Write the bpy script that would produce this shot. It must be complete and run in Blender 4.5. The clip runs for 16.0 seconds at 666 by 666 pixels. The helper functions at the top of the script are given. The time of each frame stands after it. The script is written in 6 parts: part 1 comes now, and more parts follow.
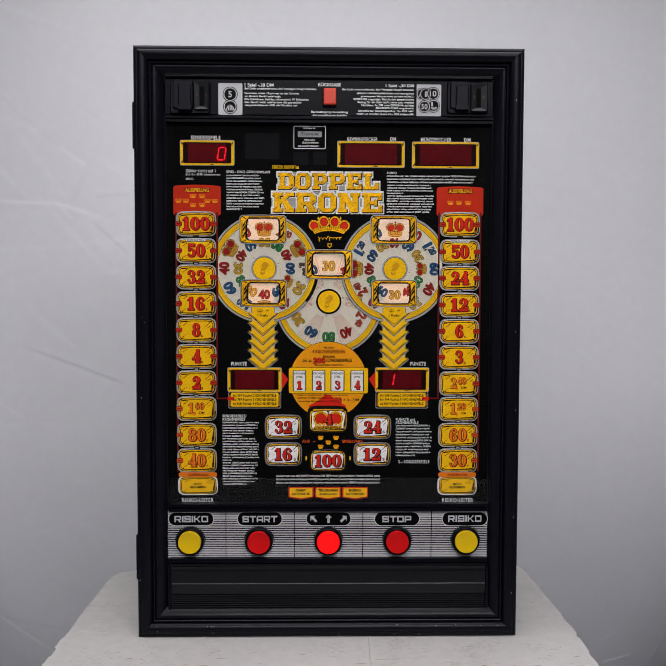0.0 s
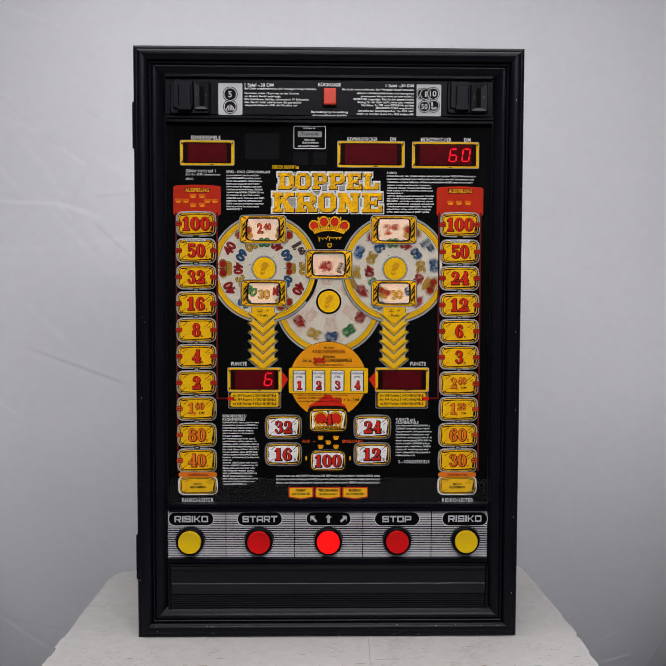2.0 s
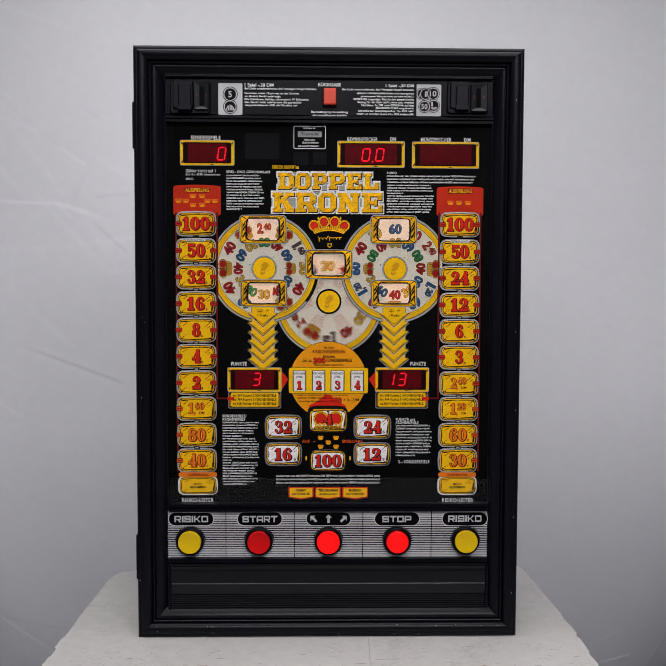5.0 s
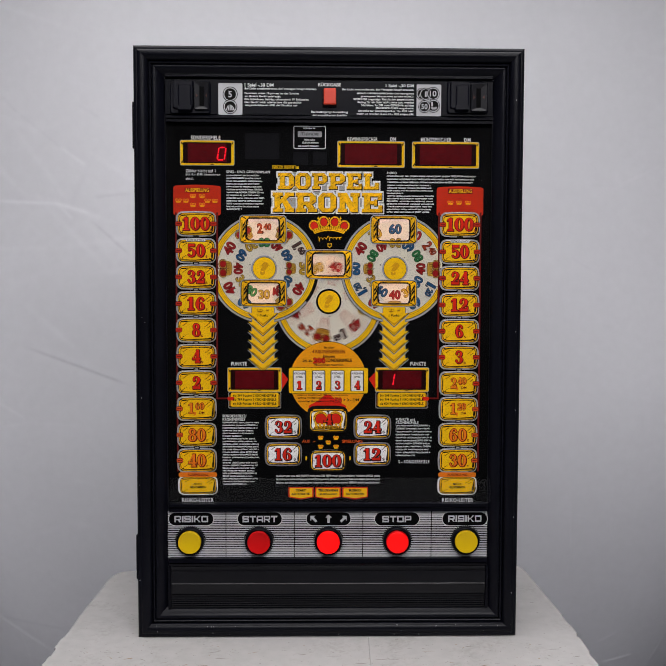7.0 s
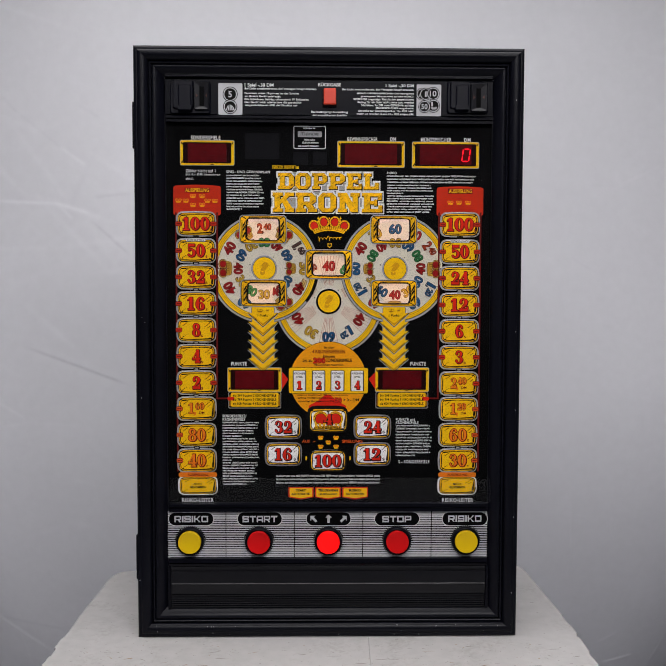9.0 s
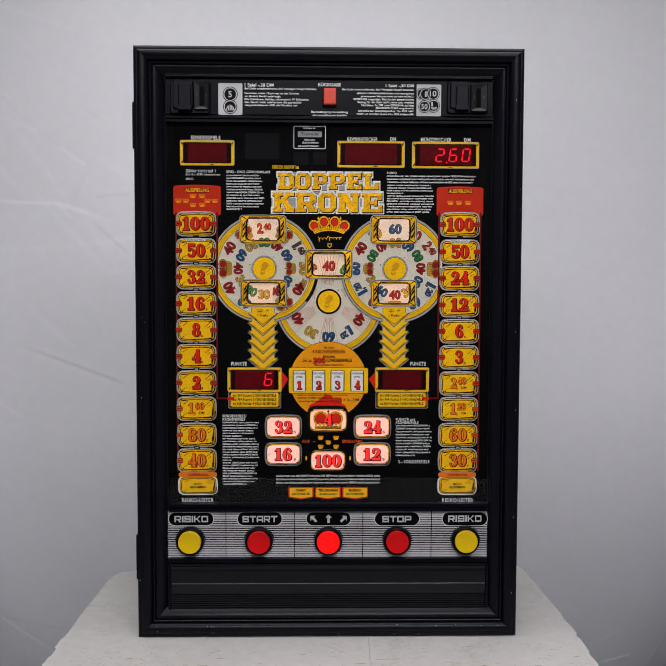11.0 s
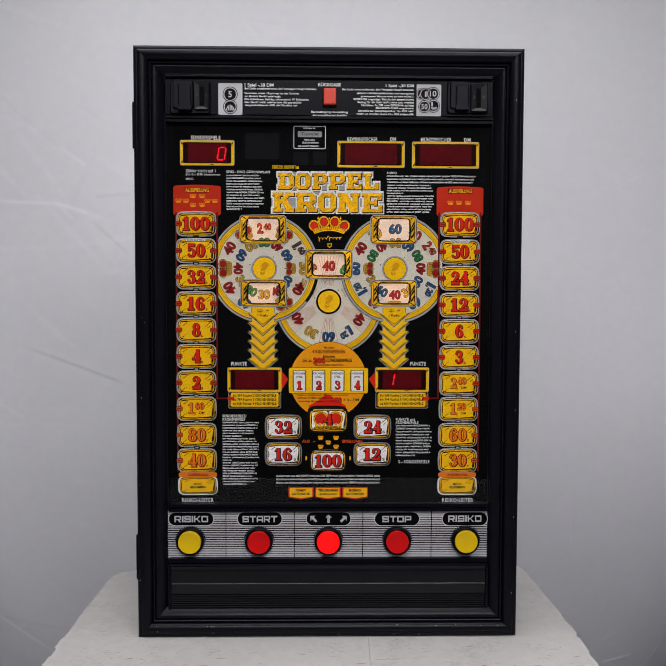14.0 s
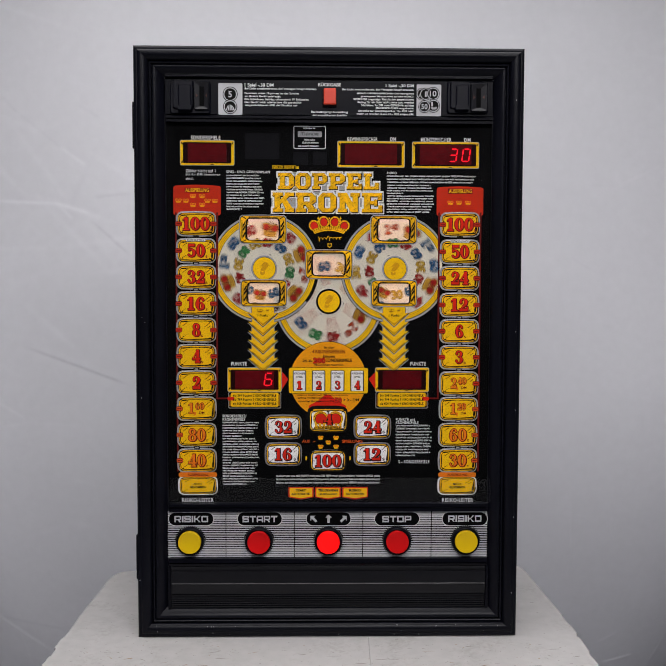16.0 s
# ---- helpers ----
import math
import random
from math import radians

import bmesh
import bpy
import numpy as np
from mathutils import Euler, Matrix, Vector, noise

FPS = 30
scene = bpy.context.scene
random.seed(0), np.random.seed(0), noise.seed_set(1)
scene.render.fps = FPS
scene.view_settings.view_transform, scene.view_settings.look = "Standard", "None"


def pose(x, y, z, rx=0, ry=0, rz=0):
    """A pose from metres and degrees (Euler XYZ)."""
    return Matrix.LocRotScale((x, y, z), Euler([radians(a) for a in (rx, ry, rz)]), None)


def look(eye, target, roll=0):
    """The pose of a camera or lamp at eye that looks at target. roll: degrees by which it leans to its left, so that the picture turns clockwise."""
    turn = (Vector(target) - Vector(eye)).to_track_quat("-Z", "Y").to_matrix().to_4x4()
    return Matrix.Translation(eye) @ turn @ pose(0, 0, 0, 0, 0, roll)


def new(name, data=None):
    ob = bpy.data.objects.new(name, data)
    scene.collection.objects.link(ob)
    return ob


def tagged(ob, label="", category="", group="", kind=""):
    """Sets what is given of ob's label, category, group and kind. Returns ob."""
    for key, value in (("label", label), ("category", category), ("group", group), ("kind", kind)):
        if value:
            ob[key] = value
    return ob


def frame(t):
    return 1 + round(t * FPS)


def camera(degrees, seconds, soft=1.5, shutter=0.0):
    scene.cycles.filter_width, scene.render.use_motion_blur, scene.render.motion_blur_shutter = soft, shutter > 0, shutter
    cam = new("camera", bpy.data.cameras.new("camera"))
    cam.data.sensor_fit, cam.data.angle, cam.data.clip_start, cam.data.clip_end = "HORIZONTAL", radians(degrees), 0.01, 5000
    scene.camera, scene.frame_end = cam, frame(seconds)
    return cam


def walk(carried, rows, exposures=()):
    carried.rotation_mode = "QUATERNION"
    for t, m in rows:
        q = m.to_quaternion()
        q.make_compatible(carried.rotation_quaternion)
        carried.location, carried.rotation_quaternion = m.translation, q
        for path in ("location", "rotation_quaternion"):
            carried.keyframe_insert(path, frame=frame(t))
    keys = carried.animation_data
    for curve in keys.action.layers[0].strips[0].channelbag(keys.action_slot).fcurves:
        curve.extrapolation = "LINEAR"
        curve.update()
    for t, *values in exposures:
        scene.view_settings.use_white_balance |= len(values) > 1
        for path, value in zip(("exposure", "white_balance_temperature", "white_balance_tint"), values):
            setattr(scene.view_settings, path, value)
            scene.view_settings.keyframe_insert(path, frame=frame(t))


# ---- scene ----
import collections

# camera: stands still on a tripod before the machine
cam = camera(46, 16.0, soft=1.0, shutter=0.14)
BASE = 0.80                      # height of the plinth's top
EYE = (-0.0175, -1.2999, BASE + 0.5831)
AIM = (EYE[0] + 0.018373, EYE[1] + 0.998526, EYE[2] - 0.051068)
walk(cam, [(0, look(EYE, AIM, 0.1993)), (16.0, look(EYE, AIM, 0.1993))])

# light: a closed grey room, walls unseen, with two lamp panels under the ceiling
world = bpy.data.worlds.new("world")
scene.world = world
world.use_nodes = True
world.node_tree.nodes["Background"].inputs[0].default_value = (0.75, 0.78, 0.85, 1)
world.node_tree.nodes["Background"].inputs[1].default_value = 0.3
scene.view_settings.exposure = 0.0
LAMPS = [((-0.1, -0.20, 2.70), (1.8, 0.9), 11.0), ((0.2, -2.0, 2.70), (1.8, 0.9), 51.5)]


# ---- materials ----
def mat(name, rgb, rough=0.5, metal=0.0, var=0.10, scale=60.0, bump=0.0, emit=0.0, coat=0.0, spec=0.5):
    """A painted or printed surface with grain at two scales."""
    m = bpy.data.materials.new(name)
    m.use_nodes = True
    nt = m.node_tree
    b = nt.nodes["Principled BSDF"]
    b.inputs["Roughness"].default_value = rough
    b.inputs["Metallic"].default_value = metal
    b.inputs["Coat Weight"].default_value = coat
    b.inputs["Coat Roughness"].default_value = 0.08
    b.inputs["Specular IOR Level"].default_value = spec
    co = nt.nodes.new("ShaderNodeTexCoord")
    n1 = nt.nodes.new("ShaderNodeTexNoise")
    n1.inputs["Scale"].default_value = scale
    n1.inputs["Detail"].default_value = 5
    n2 = nt.nodes.new("ShaderNodeTexNoise")
    n2.inputs["Scale"].default_value = scale / 12
    n2.inputs["Detail"].default_value = 3
    for n in (n1, n2):
        nt.links.new(co.outputs["Object"], n.inputs["Vector"])
    add = nt.nodes.new("ShaderNodeMath")
    add.operation = "ADD"
    nt.links.new(n1.outputs["Fac"], add.inputs[0])
    nt.links.new(n2.outputs["Fac"], add.inputs[1])
    ramp = nt.nodes.new("ShaderNodeMapRange")
    ramp.inputs["From Min"].default_value, ramp.inputs["From Max"].default_value = 0.6, 1.4
    ramp.inputs["To Min"].default_value, ramp.inputs["To Max"].default_value = 1 - var, 1 + var
    nt.links.new(add.outputs[0], ramp.inputs["Value"])
    mul = nt.nodes.new("ShaderNodeMix")
    mul.data_type, mul.blend_type = "RGBA", "MULTIPLY"
    mul.inputs[0].default_value = 1
    mul.inputs[6].default_value = (*rgb, 1)
    nt.links.new(ramp.outputs[0], mul.inputs[7])
    nt.links.new(mul.outputs[2], b.inputs["Base Color"])
    if bump:
        bp = nt.nodes.new("ShaderNodeBump")
        bp.inputs["Strength"].default_value = bump
        bp.inputs["Distance"].default_value = 0.002
        nt.links.new(n1.outputs["Fac"], bp.inputs["Height"])
        nt.links.new(bp.outputs[0], b.inputs["Normal"])
    if emit:
        b.inputs["Emission Color"].default_value = (*rgb, 1)
        b.inputs["Emission Strength"].default_value = emit
    return m


def film(name, rgb, clear, glow=0.0, gloss=0.0):
    """A clear pane: lets most light through, with a mirror sheen or a lamp's glow in it."""
    m = bpy.data.materials.new(name)
    m.use_nodes = True
    nt = m.node_tree
    nt.nodes.clear()
    out = nt.nodes.new("ShaderNodeOutputMaterial")
    mix = nt.nodes.new("ShaderNodeMixShader")
    tr = nt.nodes.new("ShaderNodeBsdfTransparent")
    nt.links.new(tr.outputs[0], mix.inputs[1])
    if glow:
        mix.inputs[0].default_value = 1 - clear
        em = nt.nodes.new("ShaderNodeEmission")
        em.inputs[0].default_value = (*rgb, 1)
        em.inputs[1].default_value = glow
        nt.links.new(em.outputs[0], mix.inputs[2])
    else:
        fr = nt.nodes.new("ShaderNodeFresnel")
        fr.inputs[0].default_value = gloss
        gl = nt.nodes.new("ShaderNodeBsdfGlossy")
        gl.inputs["Roughness"].default_value = 0.02
        nt.links.new(fr.outputs[0], mix.inputs[0])
        nt.links.new(gl.outputs[0], mix.inputs[2])
    nt.links.new(mix.outputs[0], out.inputs[0])
    return m


M_FRAME = mat("black_lacquered_wood", (0.0028, 0.0030, 0.0060), 0.34, bump=0.06, scale=220, var=0.3, spec=0.145)
M_PLASTIC = mat("black_plastic", (0.0016, 0.0017, 0.0042), 0.33, bump=0.05, scale=300, var=0.2, spec=0.13)
M_COIN = mat("blue_black_plastic", (0.0020, 0.0022, 0.0062), 0.42, bump=0.05, scale=300, var=0.25, spec=0.17)
M_FLAP = mat("black_ribbed_plastic", (0.0042, 0.0042, 0.0062), 0.38, bump=0.05, scale=260, var=0.3, spec=0.28)
M_BLACK = mat("black_print", (0.0008, 0.0008, 0.0011), 0.6, var=0.1, spec=0.05)
M_INK = mat("black_ink", (0.0045, 0.004, 0.0035), 0.6, spec=0.08)
M_YELLOW = mat("yellow_print", (0.88, 0.52, 0.004), 0.55, var=0.10, scale=90, spec=0.08)
M_GOLD = mat("gold_print", (0.90, 0.49, 0.004), 0.5, var=0.35, scale=160, spec=0.08)
M_AMBER = mat("amber_print", (0.82, 0.33, 0.006), 0.55, var=0.08, spec=0.08)
M_SHADE = mat("ochre_print", (0.33, 0.15, 0.010), 0.55, spec=0.08)
M_RED = mat("red_print", (0.66, 0.020, 0.008), 0.5, var=0.12, spec=0.08)
M_HEAD = mat("red_heading_print", (0.52, 0.026, 0.008), 0.5, var=0.12, spec=0.08)
M_RUST = mat("rust_print", (0.70, 0.10, 0.015), 0.5, spec=0.08)
M_ORANGE = mat("orange_print", (0.82, 0.20, 0.012), 0.5, spec=0.08)
M_DARKRED = mat("dark_red_print", (0.16, 0.010, 0.008), 0.5, spec=0.08)
M_GREY = mat("silver_print", (0.36, 0.36, 0.37), 0.5, var=0.15, spec=0.08)
M_WHITE = mat("white_print", (0.80, 0.80, 0.80), 0.5, spec=0.08)
M_FIELD = mat("white_field_print", (0.90, 0.90, 0.90), 0.5, var=0.04, spec=0.08)
M_DIMRIM = mat("dim_silver_print", (0.20, 0.20, 0.21), 0.5, var=0.2, spec=0.08)
M_SMALL = mat("small_white_print", (0.80, 0.80, 0.80), 0.5, spec=0.08)
M_SILVER = mat("brushed_aluminium", (0.62, 0.62, 0.64), 0.38, metal=0.1, scale=400, var=0.12)
M_LABEL = mat("silver_label", (0.52, 0.52, 0.54), 0.45, var=0.05)
M_LED = mat("red_led", (1.0, 0.008, 0.020), 0.5, emit=1.0, var=0, spec=0.05)
M_LEDOFF = mat("dark_red_filter", (0.085, 0.002, 0.004), 0.5, var=0.35, scale=120, spec=0.05)
M_LEDMASK = mat("maroon_display_edge", (0.012, 0.001, 0.001), 0.5, spec=0.05)
M_BTNY = mat("yellow_button_plastic", (0.72, 0.47, 0.002), 0.4, var=0.03, spec=0.25)
M_BTNR = mat("red_button_plastic", (0.60, 0.004, 0.005), 0.45, var=0.03, spec=0.15)
M_BTNLIT = mat("lit_red_button", (0.95, 0.004, 0.004), 0.4, var=0.0, emit=0.5, spec=0.2)
M_RETURN = mat("orange_red_button", (0.60, 0.038, 0.010), 0.45, var=0.05, emit=0.04)
M_PLINTH = mat("white_paint_worn", (0.445, 0.432, 0.423), 0.6, bump=0.25, scale=45, var=0.10, spec=0.3)


def grime(m, rgb, scale, start, end, most):
    """Blotches of rubbed-in dirt over a painted surface."""
    nt = m.node_tree
    bsdf = nt.nodes["Principled BSDF"]
    base = bsdf.inputs["Base Color"].links[0].from_socket
    co = nt.nodes.new("ShaderNodeTexCoord")
    fine, wide = nt.nodes.new("ShaderNodeTexNoise"), nt.nodes.new("ShaderNodeTexNoise")
    fine.inputs["Scale"].default_value, fine.inputs["Detail"].default_value, fine.inputs["Roughness"].default_value = scale, 8, 0.7
    wide.inputs["Scale"].default_value, wide.inputs["Detail"].default_value = scale / 9, 2
    mul = nt.nodes.new("ShaderNodeMath")
    mul.operation = "MULTIPLY"
    for n, k in ((fine, 0), (wide, 1)):
        nt.links.new(co.outputs["Object"], n.inputs["Vector"])
        nt.links.new(n.outputs["Fac"], mul.inputs[k])
    ramp = nt.nodes.new("ShaderNodeMapRange")
    ramp.inputs["From Min"].default_value, ramp.inputs["From Max"].default_value, ramp.inputs["To Max"].default_value = start, end, most
    nt.links.new(mul.outputs[0], ramp.inputs["Value"])
    mix = nt.nodes.new("ShaderNodeMix")
    mix.data_type = "RGBA"
    mix.inputs[7].default_value = (*rgb, 1)
    nt.links.new(ramp.outputs[0], mix.inputs[0])
    nt.links.new(base, mix.inputs[6])
    nt.links.new(mix.outputs[2], bsdf.inputs["Base Color"])


grime(M_PLINTH, (0.24, 0.21, 0.185), 110, 0.28, 0.46, 0.42)
M_SCUFF = mat("grey_scuff", (0.26, 0.245, 0.225), 0.8)
M_BLANK = mat("dark_blank_window", (0.007, 0.007, 0.0085), 0.6, spec=0.05)
M_HUBMARK = mat("ochre_mark_print", (0.62, 0.30, 0.008), 0.55, spec=0.08)
M_WOOD = mat("raw_wood_chip", (0.30, 0.21, 0.13), 0.8)
M_SHEET = mat("white_fabric_sheet", (0.765, 0.765, 0.805), 0.7, bump=0.04, scale=40, var=0.03, spec=0.3)
# Unseen walls: near-black ends keep the glass dark, pale sides give the rails sheen.
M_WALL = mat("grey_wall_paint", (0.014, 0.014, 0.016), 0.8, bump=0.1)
M_SIDEWALL = mat("unseen_wall_reflector", (0.26, 0.27, 0.30), 0.8, bump=0.1)
M_FLOOR = mat("grey_concrete_floor", (0.36, 0.36, 0.365), 0.7, bump=0.3, scale=12, var=0.2)
M_LAMP = mat("lamp_diffuser", (1.0, 0.98, 0.95), 0.5, emit=3.0, var=0)
M_STEEL = mat("dull_steel", (0.010, 0.010, 0.013), 0.45, metal=0.2)
M_COPPER = mat("worn_copper", (0.085, 0.03, 0.024), 0.5, metal=0.2)


def backlit(name, rgb, share=0.36):
    """A printed translucent film that lets lamp light through from behind."""
    m = mat(name, rgb, 0.5, var=0.05, spec=0.08)
    nt = m.node_tree
    out = nt.nodes["Material Output"]
    tr = nt.nodes.new("ShaderNodeBsdfTranslucent")
    tr.inputs[0].default_value = (*rgb, 1)
    mix = nt.nodes.new("ShaderNodeMixShader")
    mix.inputs[0].default_value = share
    nt.links.new(nt.nodes["Principled BSDF"].outputs[0], mix.inputs[1])
    nt.links.new(tr.outputs[0], mix.inputs[2])
    nt.links.new(mix.outputs[0], out.inputs[0])
    return m


T_WHITE = backlit("reel_white", (0.81, 0.76, 0.64), 0.25)
T_FILM = backlit("window_film_white", (0.78, 0.74, 0.68), 0.17)


def tint(name, rgb, share=0.85):
    """A clear coloured ink on the reel film: tints what shines through it."""
    m = mat(name, [c * c * 0.7 for c in rgb], 0.5, var=0.05, spec=0.05)
    nt = m.node_tree
    tr = nt.nodes.new("ShaderNodeBsdfTransparent")
    tr.inputs[0].default_value = (*rgb, 1)
    mix = nt.nodes.new("ShaderNodeMixShader")
    mix.inputs[0].default_value = share
    nt.links.new(nt.nodes["Principled BSDF"].outputs[0], mix.inputs[1])
    nt.links.new(tr.outputs[0], mix.inputs[2])
    nt.links.new(mix.outputs[0], nt.nodes["Material Output"].inputs[0])
    return m


T_CRIMSON = tint("reel_crimson", (0.70, 0.12, 0.14))
T_SCARLET = tint("reel_scarlet", (0.80, 0.24, 0.13))
T_RAY = tint("reel_faint_red_rays", (0.85, 0.45, 0.38))
T_BLUE = tint("reel_blue", (0.13, 0.35, 0.62))
T_GREEN = tint("reel_green", (0.20, 0.58, 0.32))
T_OLIVE = tint("reel_yellow", (0.90, 0.72, 0.17))
T_INK = tint("reel_black", (0.42, 0.31, 0.31))
T_RIM = mat("reel_brown_outline", (0.11, 0.035, 0.022), 0.6, spec=0.05)
T_GOLD = tint("reel_ochre", (0.93, 0.72, 0.24))
T_SPOKE = mat("reel_dark_outline", (0.03, 0.022, 0.022), 0.6, spec=0.05)
M_GLASS = film("clear_glass", (1, 1, 1), 1, gloss=1.40)
M_FIELDGLOW = mat("lit_prize_field", (1.0, 0.55, 0.46), 0.5, emit=0.46, var=0.03)
M_FIGUREGLOW = mat("lit_red_figure", (0.95, 0.022, 0.012), 0.5, emit=0.5, var=0.0)
M_BAND = mat("band_red_print", (0.12, 0.007, 0.006), 0.5, spec=0.08)


# ---- mesh helpers ----
def part(name, bm, materials, parent=None, label="", loc=None):
    me = bpy.data.meshes.new(name)
    bm.to_mesh(me)
    bm.free()
    for m in (materials if isinstance(materials, (list, tuple)) else [materials]):
        me.materials.append(m)
    ob = new(name, me)
    ob.parent = parent
    if loc:
        ob.location = loc
    if label:
        ob["label"] = label
    return ob


def same(ob, loc, parent=None, ry=0.0):
    """Another object on the same mesh."""
    o = new(ob.name.split(".")[0], ob.data)
    o.parent = parent or ob.parent
    o.location, o.rotation_euler = loc, (0, ry, 0)
    return o


def box(bm, x0, x1, y0, y1, z0, z1, bevel=0.0, mi=0):
    r = bmesh.ops.create_cube(bm, size=1)
    vs = r["verts"]
    for v in vs:
        v.co = Vector((x0 + (v.co.x + 0.5) * (x1 - x0), y0 + (v.co.y + 0.5) * (y1 - y0), z0 + (v.co.z + 0.5) * (z1 - z0)))
    fs = list({f for v in vs for f in v.link_faces})
    for f in fs:
        f.material_index = mi
    if bevel:
        es = list({e for v in vs for e in v.link_edges})
        g = bmesh.ops.bevel(bm, geom=es, offset=bevel, segments=2, affect="EDGES", profile=0.6)
        for f in g["faces"]:
            f.material_index = mi
    return bm


def cube(x0, x1, y0, y1, z0, z1, bevel=0.0):
    return box(bmesh.new(), x0, x1, y0, y1, z0, z1, bevel)


def poly(bm, pts, y, mi=0):
    """A flat face of print in the plane of the panel, facing the viewer (-y)."""
    vs = [bm.verts.new((x, y, z)) for x, z in pts]
    f = bm.faces.new(vs)
    f.normal_update()
    if f.normal.y > 0:
        f.normal_flip()
    f.material_index = mi
    return f


def slab(bm, pts, y0, y1, mi=0, bevel=0.0):
    """A plate of outline pts from its front y0 back to y1."""
    f = poly(bm, pts, y0, mi)
    g = bmesh.ops.extrude_face_region(bm, geom=[f])
    vs = [e for e in g["geom"] if isinstance(e, bmesh.types.BMVert)]
    for v in vs:
        v.co.y = y1
    for e in g["geom"]:
        if isinstance(e, bmesh.types.BMFace):
            e.material_index = mi
    for v in vs:
        for q in v.link_faces:
            q.material_index = mi
    bmesh.ops.recalc_face_normals(bm, faces=bm.faces)


def rrect(cx, cz, w, h, r, n=5):
    pts = []
    for k, (sx, sz) in enumerate(((1, 1), (-1, 1), (-1, -1), (1, -1))):
        for i in range(n + 1):
            a = math.pi / 2 * (k + i / n)
            pts.append((cx + sx * (w / 2 - r) + r * math.cos(a), cz + sz * (h / 2 - r) + r * math.sin(a)))
    return pts


def barrel(cx, cz, w, h, bulge=0.06, r=0.25, n=5):
    """The outline of an old television screen: bowed sides, rounded corners."""
    out = []
    for x, z in rrect(0, 0, w, h, r * h, n):
        u, v = x / (w / 2), z / (h / 2)
        out.append((cx + x * (1 + bulge * (1 - v * v)), cz + z * (1 + bulge * (1 - u * u))))
    # points on the long sides, so that they bow
    res = []
    for i, p in enumerate(out):
        q = out[(i + 1) % len(out)]
        res.append(p)
        if abs(p[0] - q[0]) + abs(p[1] - q[1]) > 0.3 * h:
            for k in (0.25, 0.5, 0.75):
                x, z = p[0] + (q[0] - p[0]) * k - cx, p[1] + (q[1] - p[1]) * k - cz
                b = math.sin(math.pi * k)
                if abs(z) > abs(x) * h / w:
                    z *= 1 + bulge * 0.9 * b
                else:
                    x *= 1 + bulge * 0.5 * b
                res.append((cx + x, cz + z))
    return res


def circle(cx, cz, r, n=48, a0=0.0, a1=360.0):
    return [(cx + r * math.sin(radians(a0 + (a1 - a0) * i / n)), cz + r * math.cos(radians(a0 + (a1 - a0) * i / n)))
            for i in range(n if a1 - a0 == 360 else n + 1)]


def annulus(bm, cx, cz, r0, r1, y, mi=0, n=64):
    a, b = circle(cx, cz, r0, n), circle(cx, cz, r1, n)
    for i in range(n):
        j = (i + 1) % n
        poly(bm, [a[i], a[j], b[j], b[i]], y, mi)


FONT_SIZE = 1.0


def glyphs(body, bold=0.0, shear=0.0, extrude=0.0, spacing=1.0):
    cu = bpy.data.curves.new("text", "FONT")
    cu.body, cu.size, cu.offset, cu.shear, cu.extrude = body, FONT_SIZE, bold, shear, extrude
    cu.space_character, cu.resolution_u = spacing, 3
    ob = bpy.data.objects.new("text", cu)
    scene.collection.objects.link(ob)
    dg = bpy.context.evaluated_depsgraph_get()
    dg.update()
    me = bpy.data.meshes.new_from_object(ob.evaluated_get(dg))
    bpy.data.objects.remove(ob)
    bpy.data.curves.remove(cu)
    v = [tuple(p.co) for p in me.vertices]
    fs = [tuple(p.vertices) for p in me.polygons]
    bpy.data.meshes.remove(me)
    return v, fs


